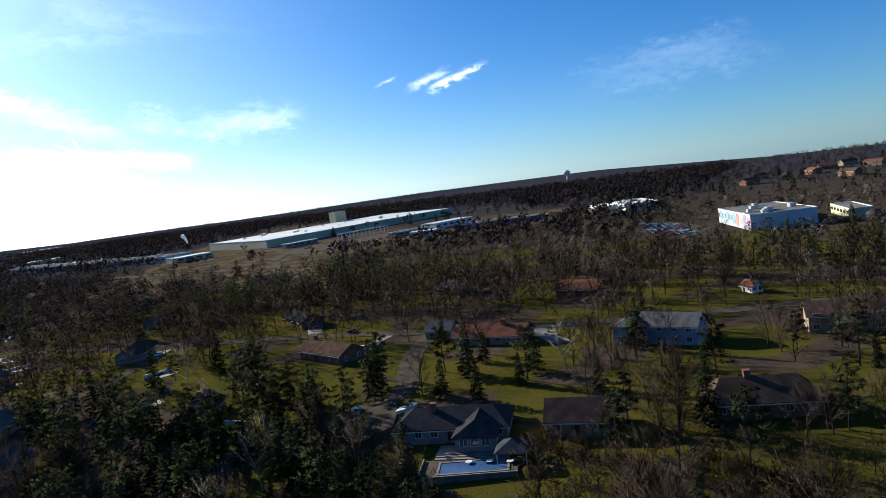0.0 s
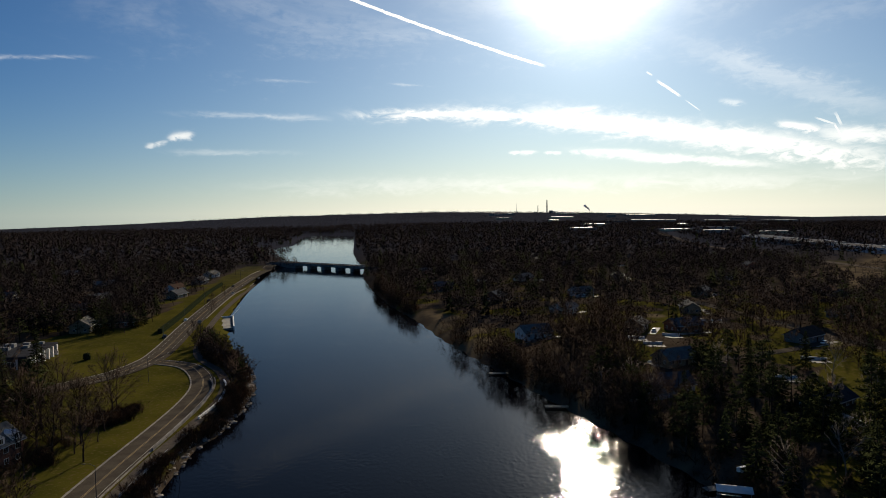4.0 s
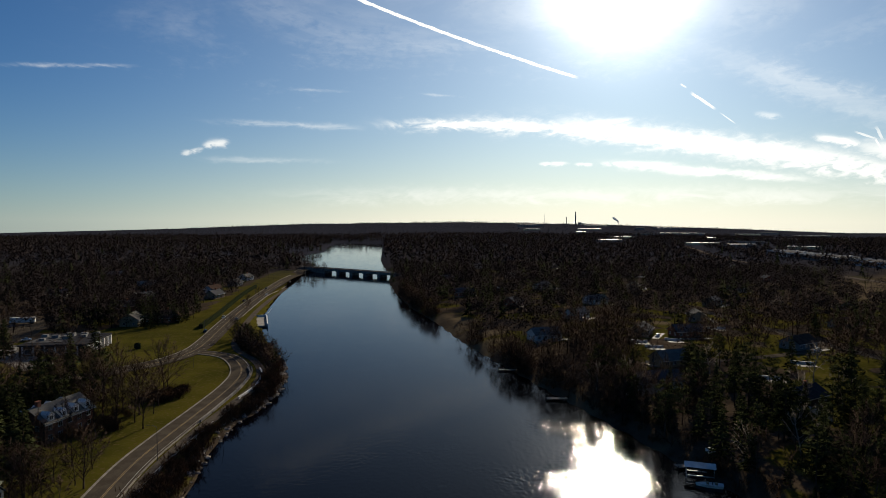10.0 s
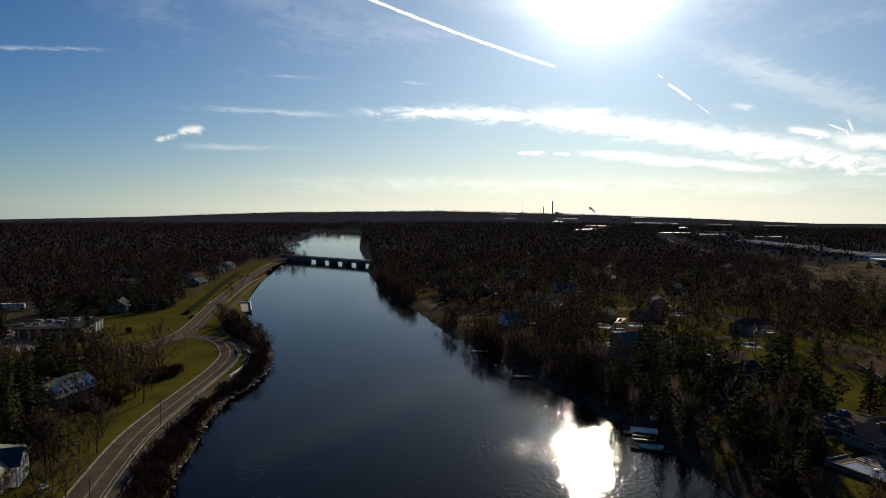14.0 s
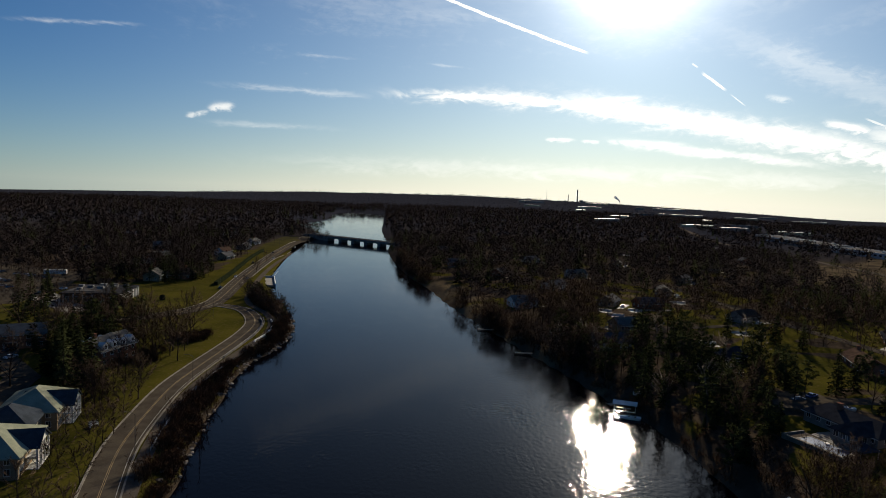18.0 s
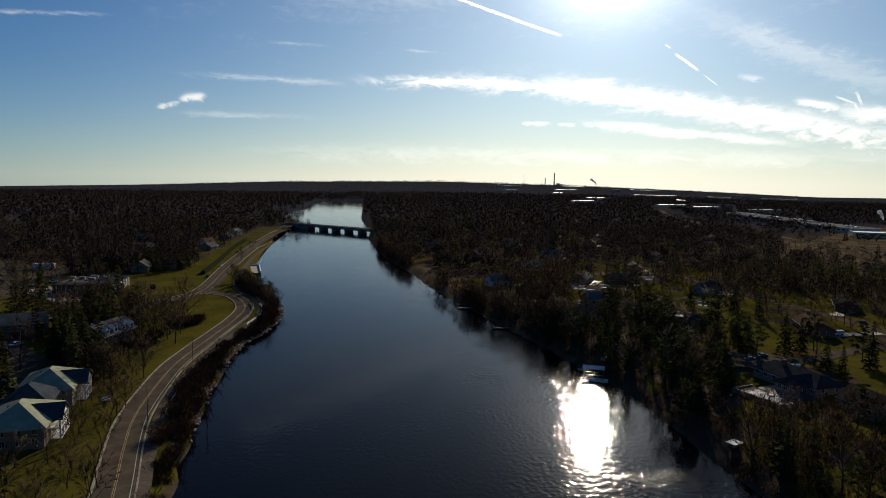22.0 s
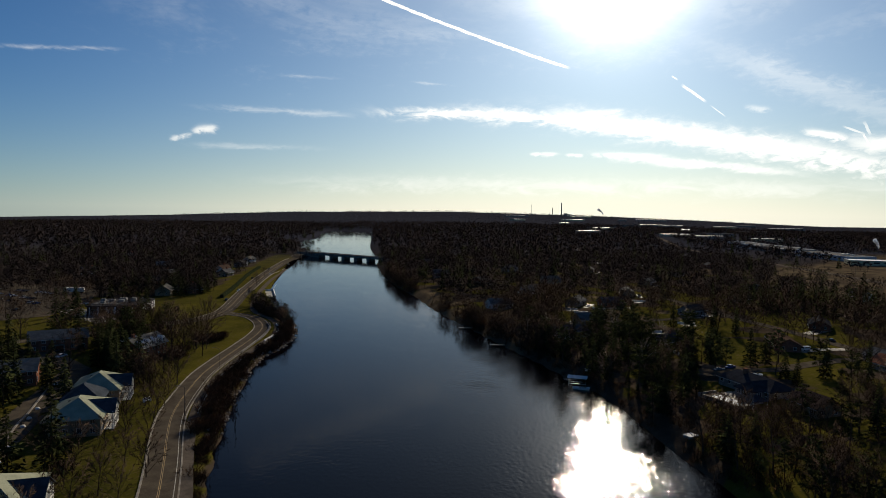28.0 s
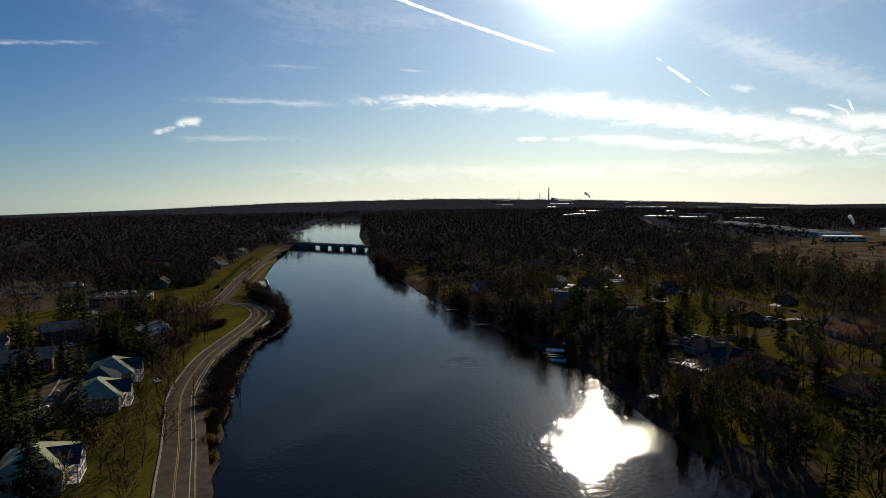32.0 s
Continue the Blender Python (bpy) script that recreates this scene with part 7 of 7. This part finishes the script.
# trees leaning over the east waterline
east = curve(SHORE[39:57], 2.0)
en = normals(east)
pick = rng.integers(0, len(east), 460)
off = rng.uniform(0.3, 8, 460)
ex, ey = east[pick, 0] - en[pick, 0] * off, east[pick, 1] - en[pick, 1] * off
ok = (to_shore(ex, ey) > 0.4) & ~blocked(ex, ey)
ok &= (np.hypot(ex - 19, ey - 402) > 15) & (np.hypot(ex - 40, ey - 331) > 8)
forest("waterside_scrub", ex[ok], ey[ok], rng, SCRUB, BUSH, "brown scrub along the wooded shore", (0.5, 1.1))
ok &= ey > 190
forest("waterside_woods", ex[ok], ey[ok], rng, MID, TWIG, "leafless brown trees along the wooded shore", (0.4, 0.75))
# woods further out
for name, seed, n, box, temps, mat, dmin, sc, lb in (
        ("undergrowth", 21, 3600, (-420, 420, 300, 900), [far_tree_templates(k, 30, 1.4) for k in range(4)], SHADED_TWIG, 5, (0.35, 0.7), "brown understorey filling the lakeside woods"),
        ("bank_woods", 6, 3000, (-420, 420, 300, 780), [far_tree_templates(k, 104, 0.8) for k in range(4)], SHADED_TWIG, 7, (0.6, 1.0), "dense leafless brown woods above the lake"),
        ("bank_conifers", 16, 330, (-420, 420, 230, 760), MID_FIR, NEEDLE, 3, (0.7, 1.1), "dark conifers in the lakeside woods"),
        ("far_woods", 7, 23000, (-1500, 1700, 150, 2300), [far_tree_templates(k, 24, 1.9) for k in range(4)], SHADED_TWIG, 4, (0.7, 1.1), "dense leafless brown woods in the distance"),
        ("far_conifers", 8, 1100, (-1300, 1500, -300, 2000), [far_tree_templates(4)], NEEDLE, 4, (0.7, 1.3), "dark conifers scattered through the far woods"),
        ("ridge_woods", 9, 10000, (-3700, 3950, 1500, 4350), [far_tree_templates(k, 18, 2.6) for k in range(4)], HAZY_TWIG, 20, (0.45, 0.75), "woods on the far ridges, tinted blue-grey for haze"),
        ("estate_woods", 12, 1000, (225, 640, -120, 520), [far_tree_templates(k, 130, 0.8) for k in range(4)], LIT_TWIG, 4, (0.3, 0.62), "grey-brown bare woods before the industrial estate"),
        ("estate_conifers", 13, 150, (225, 640, -120, 520), MID_FIR, NEEDLE, 4, (0.35, 0.75), "dark conifers before the industrial estate"),
        ("south_woods", 10, 3600, (330, 1900, -900, 420), [far_tree_templates(k, 34, 1.7) for k in range(4)], TWIG, 4, (0.35, 0.7), "leafless woods round the industrial estate")):
    xs, ys, rng = scatter(seed, n * 2, *box)
    ok = (to_shore(xs, ys) > dmin) & ~blocked(xs, ys) & ~inside(LAWN_LEFT, xs, ys)
    ok &= ~inside(YARD, xs, ys)
    ok &= ~inside(FIELD, xs, ys) | (rng.uniform(0, 1, len(xs)) < 0.2)
    if not name.startswith("estate"):
        ok &= ~((xs > 60) & (xs < 330) & (ys < 330) & (ys > -120))
    if name == "far_woods":
        ok &= ~((np.abs(xs) < 420) & (ys < 760))
    if name in ("far_woods", "south_woods"):
        ok &= ~((np.hypot(xs - 780, ys - 620) < 260) & (rng.uniform(0, 1, len(xs)) < 0.85))
    if name in ("undergrowth", "bank_woods"):
        ok &= ~((xs > 70) & (ys < 620) & (rng.uniform(0, 1, len(xs)) < 0.3))
    xs, ys = xs[ok][:n], ys[ok][:n]
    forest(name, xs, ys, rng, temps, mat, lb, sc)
